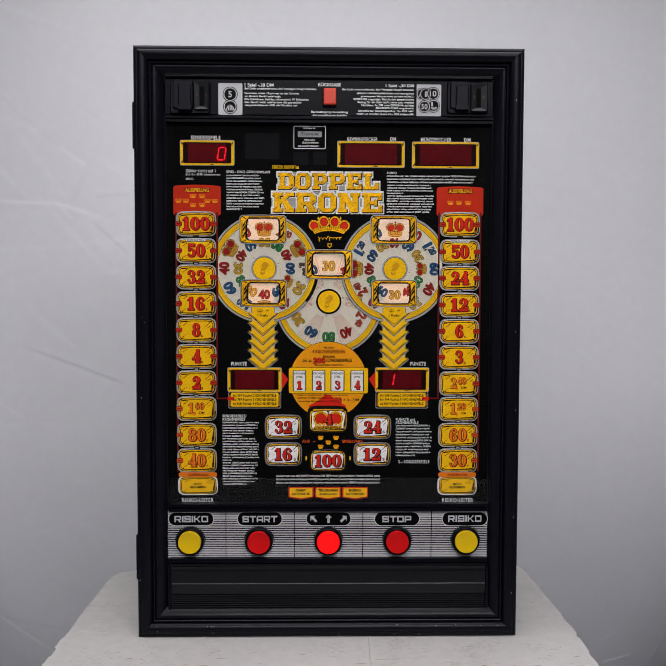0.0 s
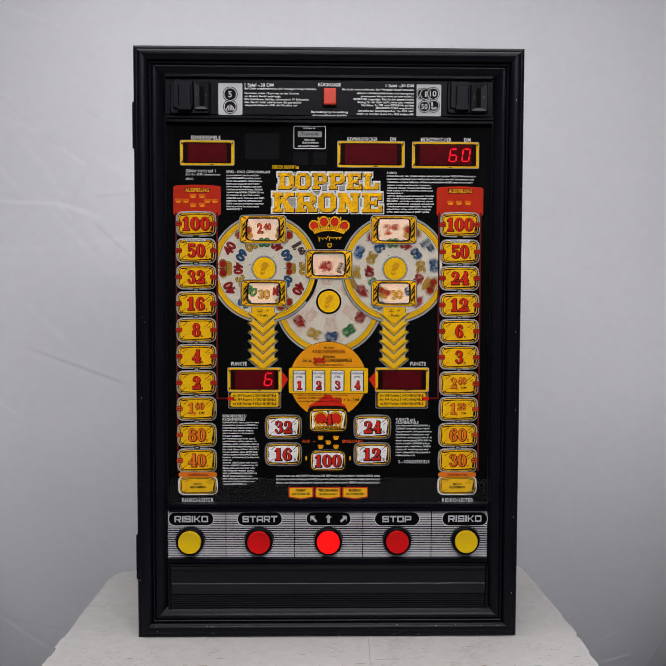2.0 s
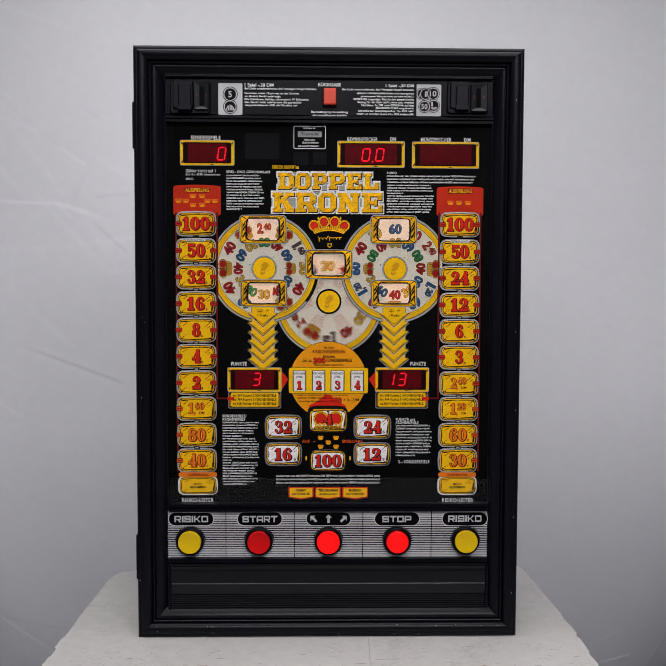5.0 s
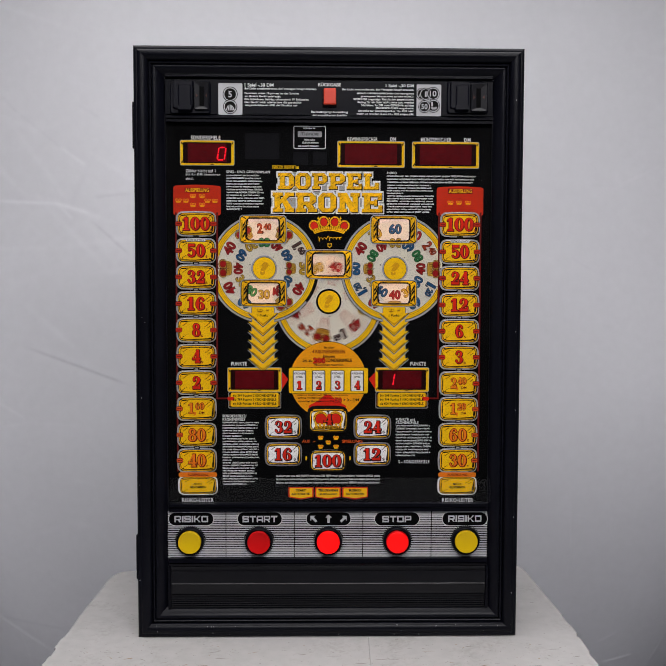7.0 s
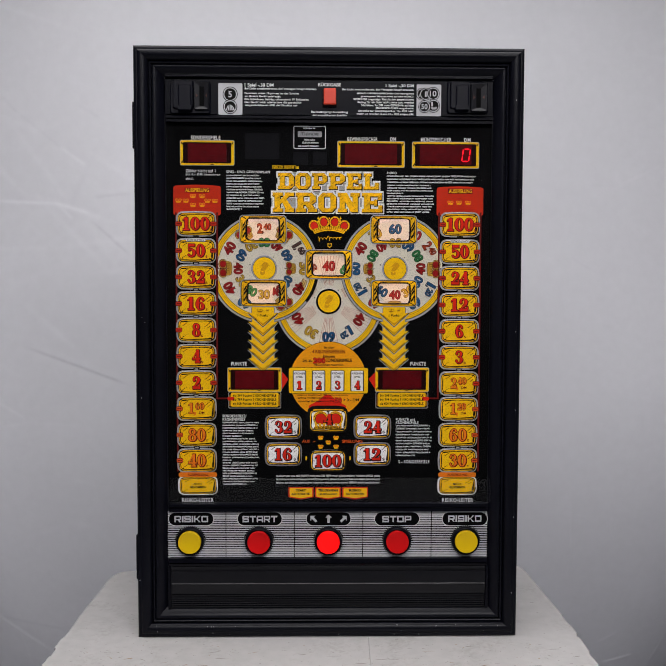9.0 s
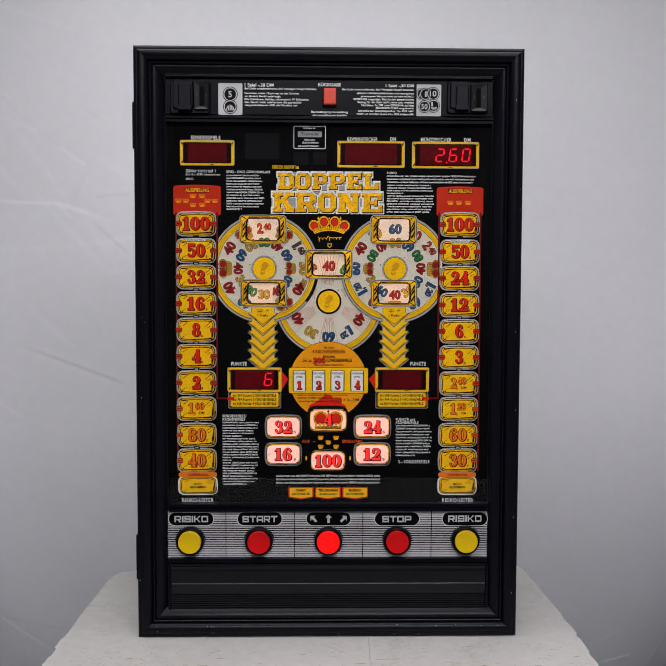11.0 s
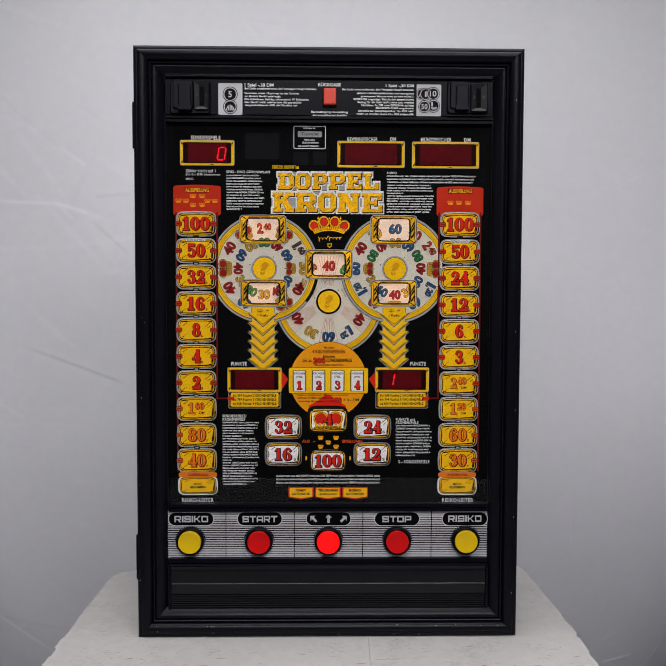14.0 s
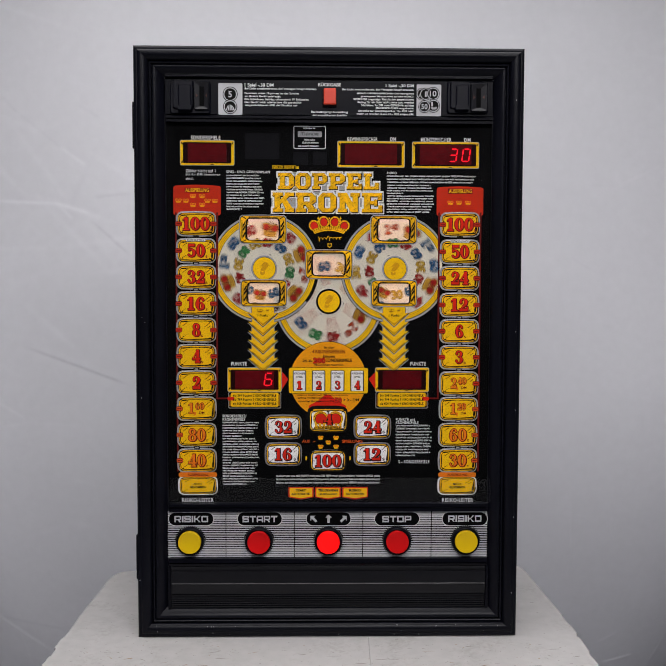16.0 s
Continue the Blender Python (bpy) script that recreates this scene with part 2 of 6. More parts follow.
def write(bm, body, p0, p1, y, mi=0, bold=0.01, shear=0.0, spacing=1.0, outline=None, turn=0.0, rim=None):
    """Letters that fill the box from p0 (top left) to p1 (bottom right). outline: (extra weight, material) of a rim behind."""
    v, fs = glyphs(body, bold, shear, 0.0, spacing)
    xs, zs = [p[0] for p in v], [p[1] for p in v]
    x0, x1, z0, z1 = min(xs), max(xs), min(zs), max(zs)
    sx, sz = (p1[0] - p0[0]) / (x1 - x0), (p0[1] - p1[1]) / (z1 - z0)
    cx, cz = (p0[0] + p1[0]) / 2, (p0[1] + p1[1]) / 2
    ca, sa = math.cos(turn), math.sin(turn)

    def lay(vv, ff, yy, mm):
        made = []
        for x, z, _ in vv:
            dx, dz = (x - (x0 + x1) / 2) * sx, (z - (z0 + z1) / 2) * sz
            made.append(bm.verts.new((cx + dx * ca + dz * sa, yy, cz - dx * sa + dz * ca)))
        for f in ff:
            try:
                q = bm.faces.new([made[i] for i in f])
            except ValueError:
                continue
            q.normal_update()
            if q.normal.y > 0:
                q.normal_flip()
            q.material_index = mm
    lay(v, fs, y, mi)
    if rim:
        width, mm = rim
        uses = collections.Counter(tuple(sorted((f[i - 1], f[i]))) for f in fs for i in range(len(f)))
        for (i, j), n in uses.items():
            if n != 1:
                continue
            ends = []
            for x, z, _ in (v[i], v[j]):
                dx, dz = (x - (x0 + x1) / 2) * sx, (z - (z0 + z1) / 2) * sz
                ends.append((cx + dx * ca + dz * sa, cz - dx * sa + dz * ca))
            (ax, az), (bx, bz) = ends
            l = math.hypot(bx - ax, bz - az)
            if l < 1e-7:
                continue
            tx, tz = (bx - ax) / l * width, (bz - az) / l * width
            poly(bm, [(ax - tx * 0.4 - tz, az - tz * 0.4 + tx), (ax - tx * 0.4 + tz, az - tz * 0.4 - tx), (bx + tx * 0.4 + tz, bz + tz * 0.4 - tx), (bx + tx * 0.4 - tz, bz + tz * 0.4 + tx)], y - 0.00006, mm)
    for k, (w, mm) in enumerate(outline or ()):
        lay(*glyphs(body, bold + w, shear, 0.0, spacing), y + 0.0002 * (k + 1), mm)


def sign(name, body, p0, p1, material, parent, y=0.0212, label="", **kw):
    bm = bmesh.new()
    mats = material if isinstance(material, list) else [material]
    write(bm, body, p0, p1, y, **kw)
    return part(name, bm, mats, parent, label)


U = 0.00069                       # one unit of the panel's artwork


def bars(name, p0, p1, lines, parent, material=None, y=0.0212, seed=1, ragged=0.25, fill=0.56, shares=None):
    """Small print that cannot be read: rows of fine bars in word-like groups. shares: the length of each row."""
    rnd = random.Random(seed)
    bm = bmesh.new()
    w = p1[0] - p0[0]
    rows = len(shares) if shares else lines
    pitch = (p0[1] - p1[1]) / rows
    h = pitch * fill
    t = 0.85 * U

    def bar(x0, z0, x1, z1):
        poly(bm, [(x0, z0), (x1, z0), (x1, z1), (x0, z1)], y)
    for k in range(rows):
        z = p0[1] - k * pitch - h
        if shares:
            length = w * shares[k]
        else:
            length = w * (1 - ragged * rnd.random()) if k < rows - 1 or rows < 3 else w * (0.35 + 0.4 * rnd.random())
        x = 0.0
        while x < length - 2 * U:
            capital = rnd.random() < 0.16
            for i in range(rnd.randint(3, 11)):
                lw = rnd.choice((0.9, 2.6, 2.9, 2.9, 3.2, 4.0)) * U
                if x + lw > length:
                    break
                xa = p0[0] + x
                tall = h if capital or rnd.random() < 0.22 else h * 0.76
                bar(xa, z, xa + t, z + tall)
                if lw > 2 * U:
                    low = h * 0.76 if tall > h * 0.9 and not capital else tall
                    bar(xa + lw - t, z, xa + lw, z + low)
                    q = rnd.choice((0.0, 0.42, 1.0)) * (low - t)
                    bar(xa + t, z + q, xa + lw - t, z + q + t)
                    if rnd.random() < 0.5:
                        bar(xa + t, z + low - t, xa + lw - t, z + low) if q < low * 0.5 else bar(xa + t, z, xa + lw - t, z + t)
                x += lw + 0.62 * U
            x += 1.9 * U
    return tagged(part(name, bm, material or M_SMALL, parent), kind="stuff")


def taper(bm, back, yb, face, yf, mi=0):
    """A block with sloping sides from the outline back to the smaller outline face."""
    va, vb = [bm.verts.new((x, yb, z)) for x, z in back], [bm.verts.new((x, yf, z)) for x, z in face]
    made = [bm.faces.new((va[i - 1], va[i], vb[i], vb[i - 1])) for i in range(len(va))]
    made.append(bm.faces.new(vb))
    for f in made:
        f.material_index = mi
    bmesh.ops.recalc_face_normals(bm, faces=made)
    if made[-1].normal.y > 0:
        bmesh.ops.reverse_faces(bm, faces=made)


def lathe(profile, n=40, mi=None):
    """A turned body about the y axis: profile of (radius, y)."""
    bm = bmesh.new()
    rings = []
    for r, y in profile:
        rings.append([bm.verts.new((r * math.sin(2 * math.pi * i / n), y, r * math.cos(2 * math.pi * i / n))) for i in range(n)])
    for k in range(len(rings) - 1):
        for i in range(n):
            j = (i + 1) % n
            f = bm.faces.new((rings[k][i], rings[k][j], rings[k + 1][j], rings[k + 1][i]))
            f.smooth = True
            if mi:
                f.material_index = mi[k]
    bm.faces.new(rings[0])
    bmesh.ops.recalc_face_normals(bm, faces=bm.faces)
    return bm


# ---- the room ----
def room():
    x0, x1, y0, y1, h = -2.4, 2.4, -4.48, 1.8, 2.8
    tagged(part("floor", cube(x0, x1, y0, y1, -0.1, 0), M_FLOOR), "grey concrete floor of the room", "floor", kind="structure")
    tagged(part("ceiling", cube(x0, x1, y0, y1, h, h + 0.1), M_WALL), "dark grey ceiling of the room, unseen", "ceiling", kind="structure")
    for nm, b in (("wall_west", (x0 - 0.1, x0, y0, y1)), ("wall_east", (x1, x1 + 0.1, y0, y1)),
                  ("wall_south", (x0 - 0.1, x1 + 0.1, y0 - 0.1, y0)), ("wall_north", (x0 - 0.1, x1 + 0.1, y1, y1 + 0.1))):
        # the pale side walls are added as reflectors for the black frame
        side = nm in ("wall_west", "wall_east")
        tagged(part(nm, cube(*b, 0, h), M_SIDEWALL if side else M_WALL), "pale grey side wall, unseen, added to reflect light" if side else "dark grey room wall, unseen, keeps reflections dark", "wall", kind="structure")
    for (lx, ly, lz), (sx, sy), watts in LAMPS:
        lamp = tagged(new("ceiling_light"), "flat white ceiling light panel, switched on", "ceiling light", "ceiling lights")
        lamp.location = (lx, ly, h)
        bm = bmesh.new()
        for a in ((-sx / 2 - 0.03, sx / 2 + 0.03, -sy / 2 - 0.03, -sy / 2), (-sx / 2 - 0.03, sx / 2 + 0.03, sy / 2, sy / 2 + 0.03),
                  (-sx / 2 - 0.03, -sx / 2, -sy / 2, sy / 2), (sx / 2, sx / 2 + 0.03, -sy / 2, sy / 2)):
            box(bm, *a, -0.07, 0)
        part("frame", bm, M_SILVER, lamp)
        part("diffuser", cube(-sx / 2 + 0.002, sx / 2 - 0.002, -sy / 2 + 0.002, sy / 2 - 0.002, -0.05, -0.02), M_LAMP, lamp, "glowing white diffuser")
        data = bpy.data.lights.new("panel_light", "AREA")
        data.shape, data.size, data.size_y, data.energy, data.color = "RECTANGLE", sx, sy, watts, (0.985, 0.958, 1.0)
        ob = new("panel_light", data)
        ob.location = (lx, ly, h - 0.085)


def backdrop():
    """The hanging white sheet, with soft waves and sharp creases."""
    x0, x1, z0, z1, nx, nz, y = -1.35, 1.35, 0.02, 2.55, 790, 700, 0.95
    xs, zs = np.meshgrid(np.linspace(x0, x1, nx), np.linspace(z0, z1, nz))
    d = 0.012 * np.sin(xs * 3.1 + 0.6) + 0.006 * np.sin(xs * 7.3 + zs * 1.4) + 0.004 * np.sin(xs * 2.2 - zs * 4.1)
    low = np.clip((0.75 - zs) / 0.75, 0, 1)
    # leans back lower down and outwards, a shape added to shade the sheet there
    d += 0.10 * np.clip((1.0 + 0.10 * (1 + np.tanh(2 * xs)) - zs) / 0.75, 0, None) ** 2 * (0.6 + xs ** 2)
    d += low * (0.008 * np.sin(xs * 9.0 + 1.0) + 0.004 * np.sin(xs * 17.0 + zs * 3))
    west = [((-0.919, 1.638), (-0.752, 1.631), 4), ((-0.752, 1.631), (-0.664, 1.605), 3), ((-0.752, 1.631), (-0.71, 1.588), 2), ((-0.646, 1.649), (-0.549, 1.661), -3),
            ((-0.647, 1.575), (-0.553, 1.49), -3), ((-0.837, 1.221), (-0.568, 1.123), -5), ((-0.929, 1.065), (-0.862, 1.024), 3), ((-0.93, 0.995), (-0.846, 1.008), 2),
            ((-0.846, 1.008), (-0.7, 0.999), 1), ((-0.913, 1.935), (-0.864, 1.886), -2), ((-0.864, 1.886), (-0.739, 1.786), -1), ((-0.739, 1.786), (-0.673, 1.739), 2.5),
            ((-0.688, 1.903), (-0.629, 1.868), -1.5), ((-0.997, 0.423), (-0.818, 0.283), 3), ((-0.959, 0.404), (-0.772, 0.364), -2), ((-0.918, 0.36), (-0.89, 0.209), 1)]
    east = [((-0.22, 2.154), (-0.119, 2.138), -2.5), ((-0.211, 2.142), (-0.173, 2.085), -2), ((-0.301, 2.16), (-0.235, 2.089), -1.5), ((-0.028, 2.182), (0.088, 2.199), 1.5),
            ((0.762, 1.697), (0.845, 1.693), -4), ((0.845, 1.693), (0.922, 1.731), 5), ((0.835, 1.631), (0.876, 1.672), 2), ((0.579, 1.591), (0.651, 1.61), -4),
            ((0.713, 1.485), (0.794, 1.44), -4.5), ((0.724, 0.808), (0.770, 0.400), 4), ((0.925, 0.164), (1.035, 0.178), 10), ((1.125, 0.110), (1.145, 0.255), 5),
            ((0.880, 0.250), (0.960, 0.300), 4), ((0.665, 1.488), (0.68, 1.476), -1), ((0.591, 0.658), (0.705, 0.717), 1.5), ((0.745, 0.721), (0.782, 0.721), 2.5)]
    for (ax, az), (bx, bz), mm in west + east:
        ux, uz = bx - ax, bz - az
        ln = math.hypot(ux, uz)
        along = ((xs - ax) * ux + (zs - az) * uz) / ln ** 2
        side = ((xs - ax) * uz - (zs - az) * ux) / ln
        fade = np.exp(-np.clip(np.abs(along - 0.5) - 0.35, 0, None) ** 2 / 0.02)
        d -= fade * mm * 0.00024 * np.tanh(side / 0.0035) * np.exp(-np.abs(side) / 0.014)
    for i in range(150):
        rnd = random.Random(i)
        cx, cz, a, ln = rnd.uniform(x0, x1), rnd.uniform(0.5, z1), rnd.uniform(-1.2, 1.2), rnd.uniform(0.05, 0.3)
        along = ((xs - cx) * math.cos(a) + (zs - cz) * math.sin(a)) / ln
        side = -(xs - cx) * math.sin(a) + (zs - cz) * math.cos(a)
        d += rnd.uniform(0.0003, 0.0009) * np.exp(-along ** 2 * 3) * np.tanh(side / 0.007) * np.exp(-(side / 0.05) ** 2)
    front = np.stack([xs, y + d, zs], -1).reshape(-1, 3)
    quads = [(j * nx + i, j * nx + i + 1, (j + 1) * nx + i + 1, (j + 1) * nx + i) for j in range(nz - 1) for i in range(nx - 1)]
    me = bpy.data.meshes.new("backdrop")
    me.from_pydata([tuple(p) for p in front], [], quads)
    me.polygons.foreach_set("use_smooth", [True] * len(me.polygons))
    me.materials.append(M_SHEET)
    ob = new("backdrop", me)
    tagged(ob, "creased white fabric sheet hung as a backdrop", "backdrop", kind="structure")


def plinth():
    """The white-painted stand: two worn top boards and four sides."""
    root = tagged(new("plinth"), "white-painted wooden stand with worn, chipped top boards", "stand")
    root.location = (0, 0, BASE)
    rnd = random.Random(4)

    def rough(ax, ay, bx, by, n, amp):
        pts = []
        step = 0.0
        for i in range(n):
            k = i / n
            if rnd.random() < 0.22:
                step = rnd.uniform(-amp, amp)
            s = step + rnd.uniform(-amp, amp) * 0.25
            ln = math.hypot(bx - ax, by - ay)
            pts.append((ax + (bx - ax) * k + s * (by - ay) / ln, ay + (by - ay) * k - s * (bx - ax) / ln))
        return pts
    seam0, seam1 = (0.0775, 0.345), (0.062, -0.21)

    def board(pts, name):
        bm = bmesh.new()
        top = bm.faces.new([bm.verts.new((x, y, 0)) for x, y in pts])
        top.normal_update()
        if top.normal.z < 0:
            top.normal_flip()
        g = bmesh.ops.extrude_face_region(bm, geom=[top])
        for v in g["geom"]:
            if isinstance(v, bmesh.types.BMVert):
                v.co.z = -0.03
        bmesh.ops.recalc_face_normals(bm, faces=bm.faces)
        es = [e for e in bm.edges if all(abs(v.co.z) < 1e-6 for v in e.verts)]
        bmesh.ops.bevel(bm, geom=es, offset=0.0005, segments=1, affect="EDGES")
        return part(name, bm, M_PLINTH, root)
    # left board: back edge, rounded rear corner, chipped outer edge
    left = [seam0] + rough(seam0[0], 0.340, -0.41, 0.326, 26, 0.002) + [(-0.422, 0.320), (-0.434, 0.311), (-0.441, 0.292)]
    left += rough(-0.4435, 0.270, -0.447, 0.10, 36, 0.0022) + rough(-0.447, 0.098, -0.4495, -0.2, 60, 0.0024) + [(-0.4475, -0.21), seam1]
    board(left, "board")
    right = [(seam1[0] + 0.0003, seam1[1])] + [(0.4215, -0.21)] + rough(0.4215, -0.2, 0.4270, 0.05, 50, 0.0018) + rough(0.4270, 0.052, 0.4175, 0.315, 50, 0.0016)
    right += [(0.413, 0.350), (0.404, 0.363)] + rough(0.39, 0.366, seam0[0], 0.345, 24, 0.002) + [(seam0[0] + 0.0003, seam0[1])]
    board(right, "board")
    for x0, x1, y0, y1 in ((-0.43, 0.39, -0.19, -0.17), (-0.43, 0.39, 0.28, 0.30), (-0.43, -0.41, -0.17, 0.28), (0.37, 0.39, -0.17, 0.28)):
        part("side_panel", cube(x0, x1, y0, y1, -BASE, -0.0301, 0.002), M_PLINTH, root)
    # scuffs and chips in the paint
    bm = bmesh.new()
    for i in range(620):
        x, y = rnd.uniform(-0.43, 0.40), rnd.uniform(-0.12, 0.27)
        if rnd.random() < 0.6:
            y = rnd.uniform(-0.12, -0.02)
        a, ln, w = rnd.uniform(-0.8, 0.8), rnd.uniform(0.0005, 0.007) * rnd.random(), rnd.uniform(0.0002, 0.0009)
        if rnd.random() < 0.4:
            ln = w * 1.6
        elif y < -0.03 and rnd.random() < 0.10:
            ln, w, a = rnd.uniform(0.006, 0.014), rnd.uniform(0.0005, 0.0013), rnd.uniform(-0.2, 0.5)
        ca, sa = math.cos(a), math.sin(a)
        vs = []
        for k in range(8):
            t = k / 8 * 2 * math.pi
            u, v = ln * math.cos(t) * rnd.uniform(0.7, 1.1), w * math.sin(t) * rnd.uniform(0.5, 1.2)
            vs.append(bm.verts.new((x + u * ca - v * sa, y + u * sa + v * ca, 0.0003)))
        f = bm.faces.new(vs)
        f.normal_update()
        if f.normal.z < 0:
            f.normal_flip()
        f.material_index = 1 if rnd.random() < 0.16 else 0
    tagged(part("scuffs", bm, [M_SCUFF, M_WOOD], root, "grey scuffs and chips in the paint"), kind="stuff")


room()
backdrop()
plinth()

# ---- the machine: cabinet ----
machine = tagged(new("slot_machine"), "black wooden slot machine with yellow and red printed glass", "slot machine")
machine.location = (0, 0, BASE)
W, H, XC = 0.6416, 0.9852, -0.0004


def cabinet():
    part("cabinet", cube(-0.303, 0.303, 0.032, 0.235, 0.012, H - 0.014, 0.004), M_FRAME, machine, "black lacquered wooden box")
    # moulded door frame: four mitred rails of one profile
    prof = [(0.0, 0.031)]
    prof += [(0.0, 0.0085), (0.0004, 0.0060), (0.0016, 0.0038), (0.0036, 0.0027), (0.0056, 0.0025), (0.0064, 0.0029), (0.0070, 0.0024)]
    for k in range(13):
        a = radians(-52 + 146 * k / 12)
        prof.append((0.0126 + 0.0110 * math.sin(a) * (0.62 if a < 0 else 1.0), 0.0002 + 0.0110 * (1 - math.cos(a)) * (0.45 if a < 0 else 1.0)))
    prof += [(0.0241, 0.0122), (0.0246, 0.0088), (0.0254, 0.0074), (0.0266, 0.0069), (0.0278, 0.0074), (0.0285, 0.0088), (0.0289, 0.0122), (0.0297, 0.0122), (0.0301, 0.0092), (0.0306, 0.0080)]
    for k in range(9):
        prof.append((0.0312 + 0.0155 * k / 8, 0.0076 + 0.0128 * (1 - math.cos(math.pi / 2 * k / 8))))
    prof += [(0.0474, 0.0215), (0.0485, 0.0215), (0.0485, 0.031)]
    ring = [(-1, -1), (1, -1), (1, 1), (-1, 1)]
    n = len(prof)
    for k in range(4):
        bm = bmesh.new()
        a, b = ring[k], ring[(k + 1) % 4]
        rows = []
        for sx, sz in (a, b):
            rows.append([bm.verts.new((XC + sx * (W / 2 - w), y, H / 2 + sz * (H / 2 - w))) for w, y in prof])
        for i in range(n):
            j = (i + 1) % n
            f = bm.faces.new((rows[0][i], rows[0][j], rows[1][j], rows[1][i]))
            f.smooth = True
        for i in range(n):
            d0 = Vector(prof[i]) - Vector(prof[i - 1])
            d1 = Vector(prof[(i + 1) % n]) - Vector(prof[i])
            if d0.angle(d1) > radians(42):
                bm.edges.get((rows[0][i], rows[1][i])).smooth = False
        for row in rows:
            bm.faces.new(row)
            for i in range(n):
                bm.edges.get((row[i - 1], row[i])).smooth = False
        bmesh.ops.recalc_face_normals(bm, faces=bm.faces)
        part("frame_rail", bm, M_FRAME, machine, "moulded black frame rail, chipped at the edges")
    # chips in the lacquer
    bm = bmesh.new()
    rnd = random.Random(9)
    for i in range(46):
        side = rnd.random()
        if side < 0.6:
            x, z = rnd.uniform(-0.31, 0.31), rnd.choice((0.004, 0.006, 0.009, 0.012, 0.020, 0.022))
        else:
            x, z = rnd.choice((-1, 1)) * rnd.uniform(0.304, 0.317), rnd.uniform(0.02, 0.95)
        r = rnd.uniform(0.0003, 0.0009)
        poly(bm, [(x + r * math.cos(t) * rnd.uniform(0.6, 1.3), z + r * 1.3 * math.sin(t)) for t in (0, 1, 2, 3, 4, 5)], -0.0006)
    tagged(part("lacquer_chips", bm, M_GREY, machine, "pale chips in the black lacquer"), kind="stuff")
    for z0, z1 in ((0.8189, 0.8945), (0.0995, 0.1749)):
        bm = cube(-0.3235, -0.3185, 0.006, 0.04, z0, z1, 0.0008)
        part("hinge", bm, M_PLASTIC, machine, "black hinge leaf on the side")
    # inner panel on which all sits
    part("inner_panel", cube(-0.274, 0.274, 0.0252, 0.031, 0.045, 0.94), M_PLASTIC, machine)


cabinet()


def ridged_bar(name, zt, zb, x0, x1, steps, parent=machine, material=None):
    """A black extruded strip; steps: (share of height, depth y)."""
    bm = bmesh.new()
    rows = []
    for k, y in [(0, 0.0252)] + steps + [(1, 0.0252)]:
        z = zt + (zb - zt) * k
        rows.append((bm.verts.new((x0, y, z)), bm.verts.new((x1, y, z))))
    for a, b in zip(rows, rows[1:]):
        bm.faces.new((a[0], a[1], b[1], b[0]))
    bm.faces.new([r[0] for r in rows])
    bm.faces.new([r[1] for r in rows])
    bmesh.ops.recalc_face_normals(bm, faces=bm.faces)
    return part(name, bm, material or M_PLASTIC, parent)


XL, XR = -0.2705, 0.2705
ridged_bar("trim_strip", 0.9501, 0.9376, XL, XR, [(0.05, 0.016), (0.4, 0.016), (0.45, 0.019), (0.55, 0.019), (0.6, 0.015), (0.95, 0.015)])
ridged_bar("trim_strip", 0.8764, 0.8638, XL, XR, [(0.05, 0.018), (0.25, 0.015), (0.45, 0.015), (0.5, 0.018), (0.6, 0.018), (0.65, 0.0145), (0.95, 0.0145)])
ridged_bar("trim_strip", 0.2259, 0.2112, XL, XR, [(0.05, 0.014), (0.4, 0.014), (0.45, 0.018), (0.52, 0.018), (0.56, 0.015), (0.95, 0.015)])
ridged_bar("trim_strip", 0.1317, 0.1176, XL, XR, [(0.05, 0.015), (0.5, 0.0135), (0.55, 0.017), (0.62, 0.017), (0.66, 0.014), (0.95, 0.016)])


def coin_flap():
    """The lower flap with its grooves."""
    (x0, zt), (x1, zb) = (-0.2724, 0.1177), (0.2737, 0.0453)
    steps = [(0.01, 0.017), (0.03, 0.0165), (0.08, 0.0165), (0.09, 0.019), (0.11, 0.019), (0.13, 0.0165), (0.40, 0.0155), (0.42, 0.0147), (0.45, 0.0155),
             (0.66, 0.0165)]
    for i in range(6):
        k = 0.67 + i * 0.053
        steps += [(k, 0.0185), (k + 0.012, 0.0185), (k + 0.016, 0.0162), (k + 0.044, 0.0162)]
    steps += [(0.99, 0.017)]
    ridged_bar("lower_flap", zt, zb, x0 + 0.0055, x1 - 0.0055, steps, material=M_FLAP)
    for a, b in ((x0, x0 + 0.0045), (x1 - 0.0045, x1)):
        part("end_stile", cube(a, b, 0.0148, 0.0252, zb, zt, 0.0008), M_PLASTIC, machine)


coin_flap()


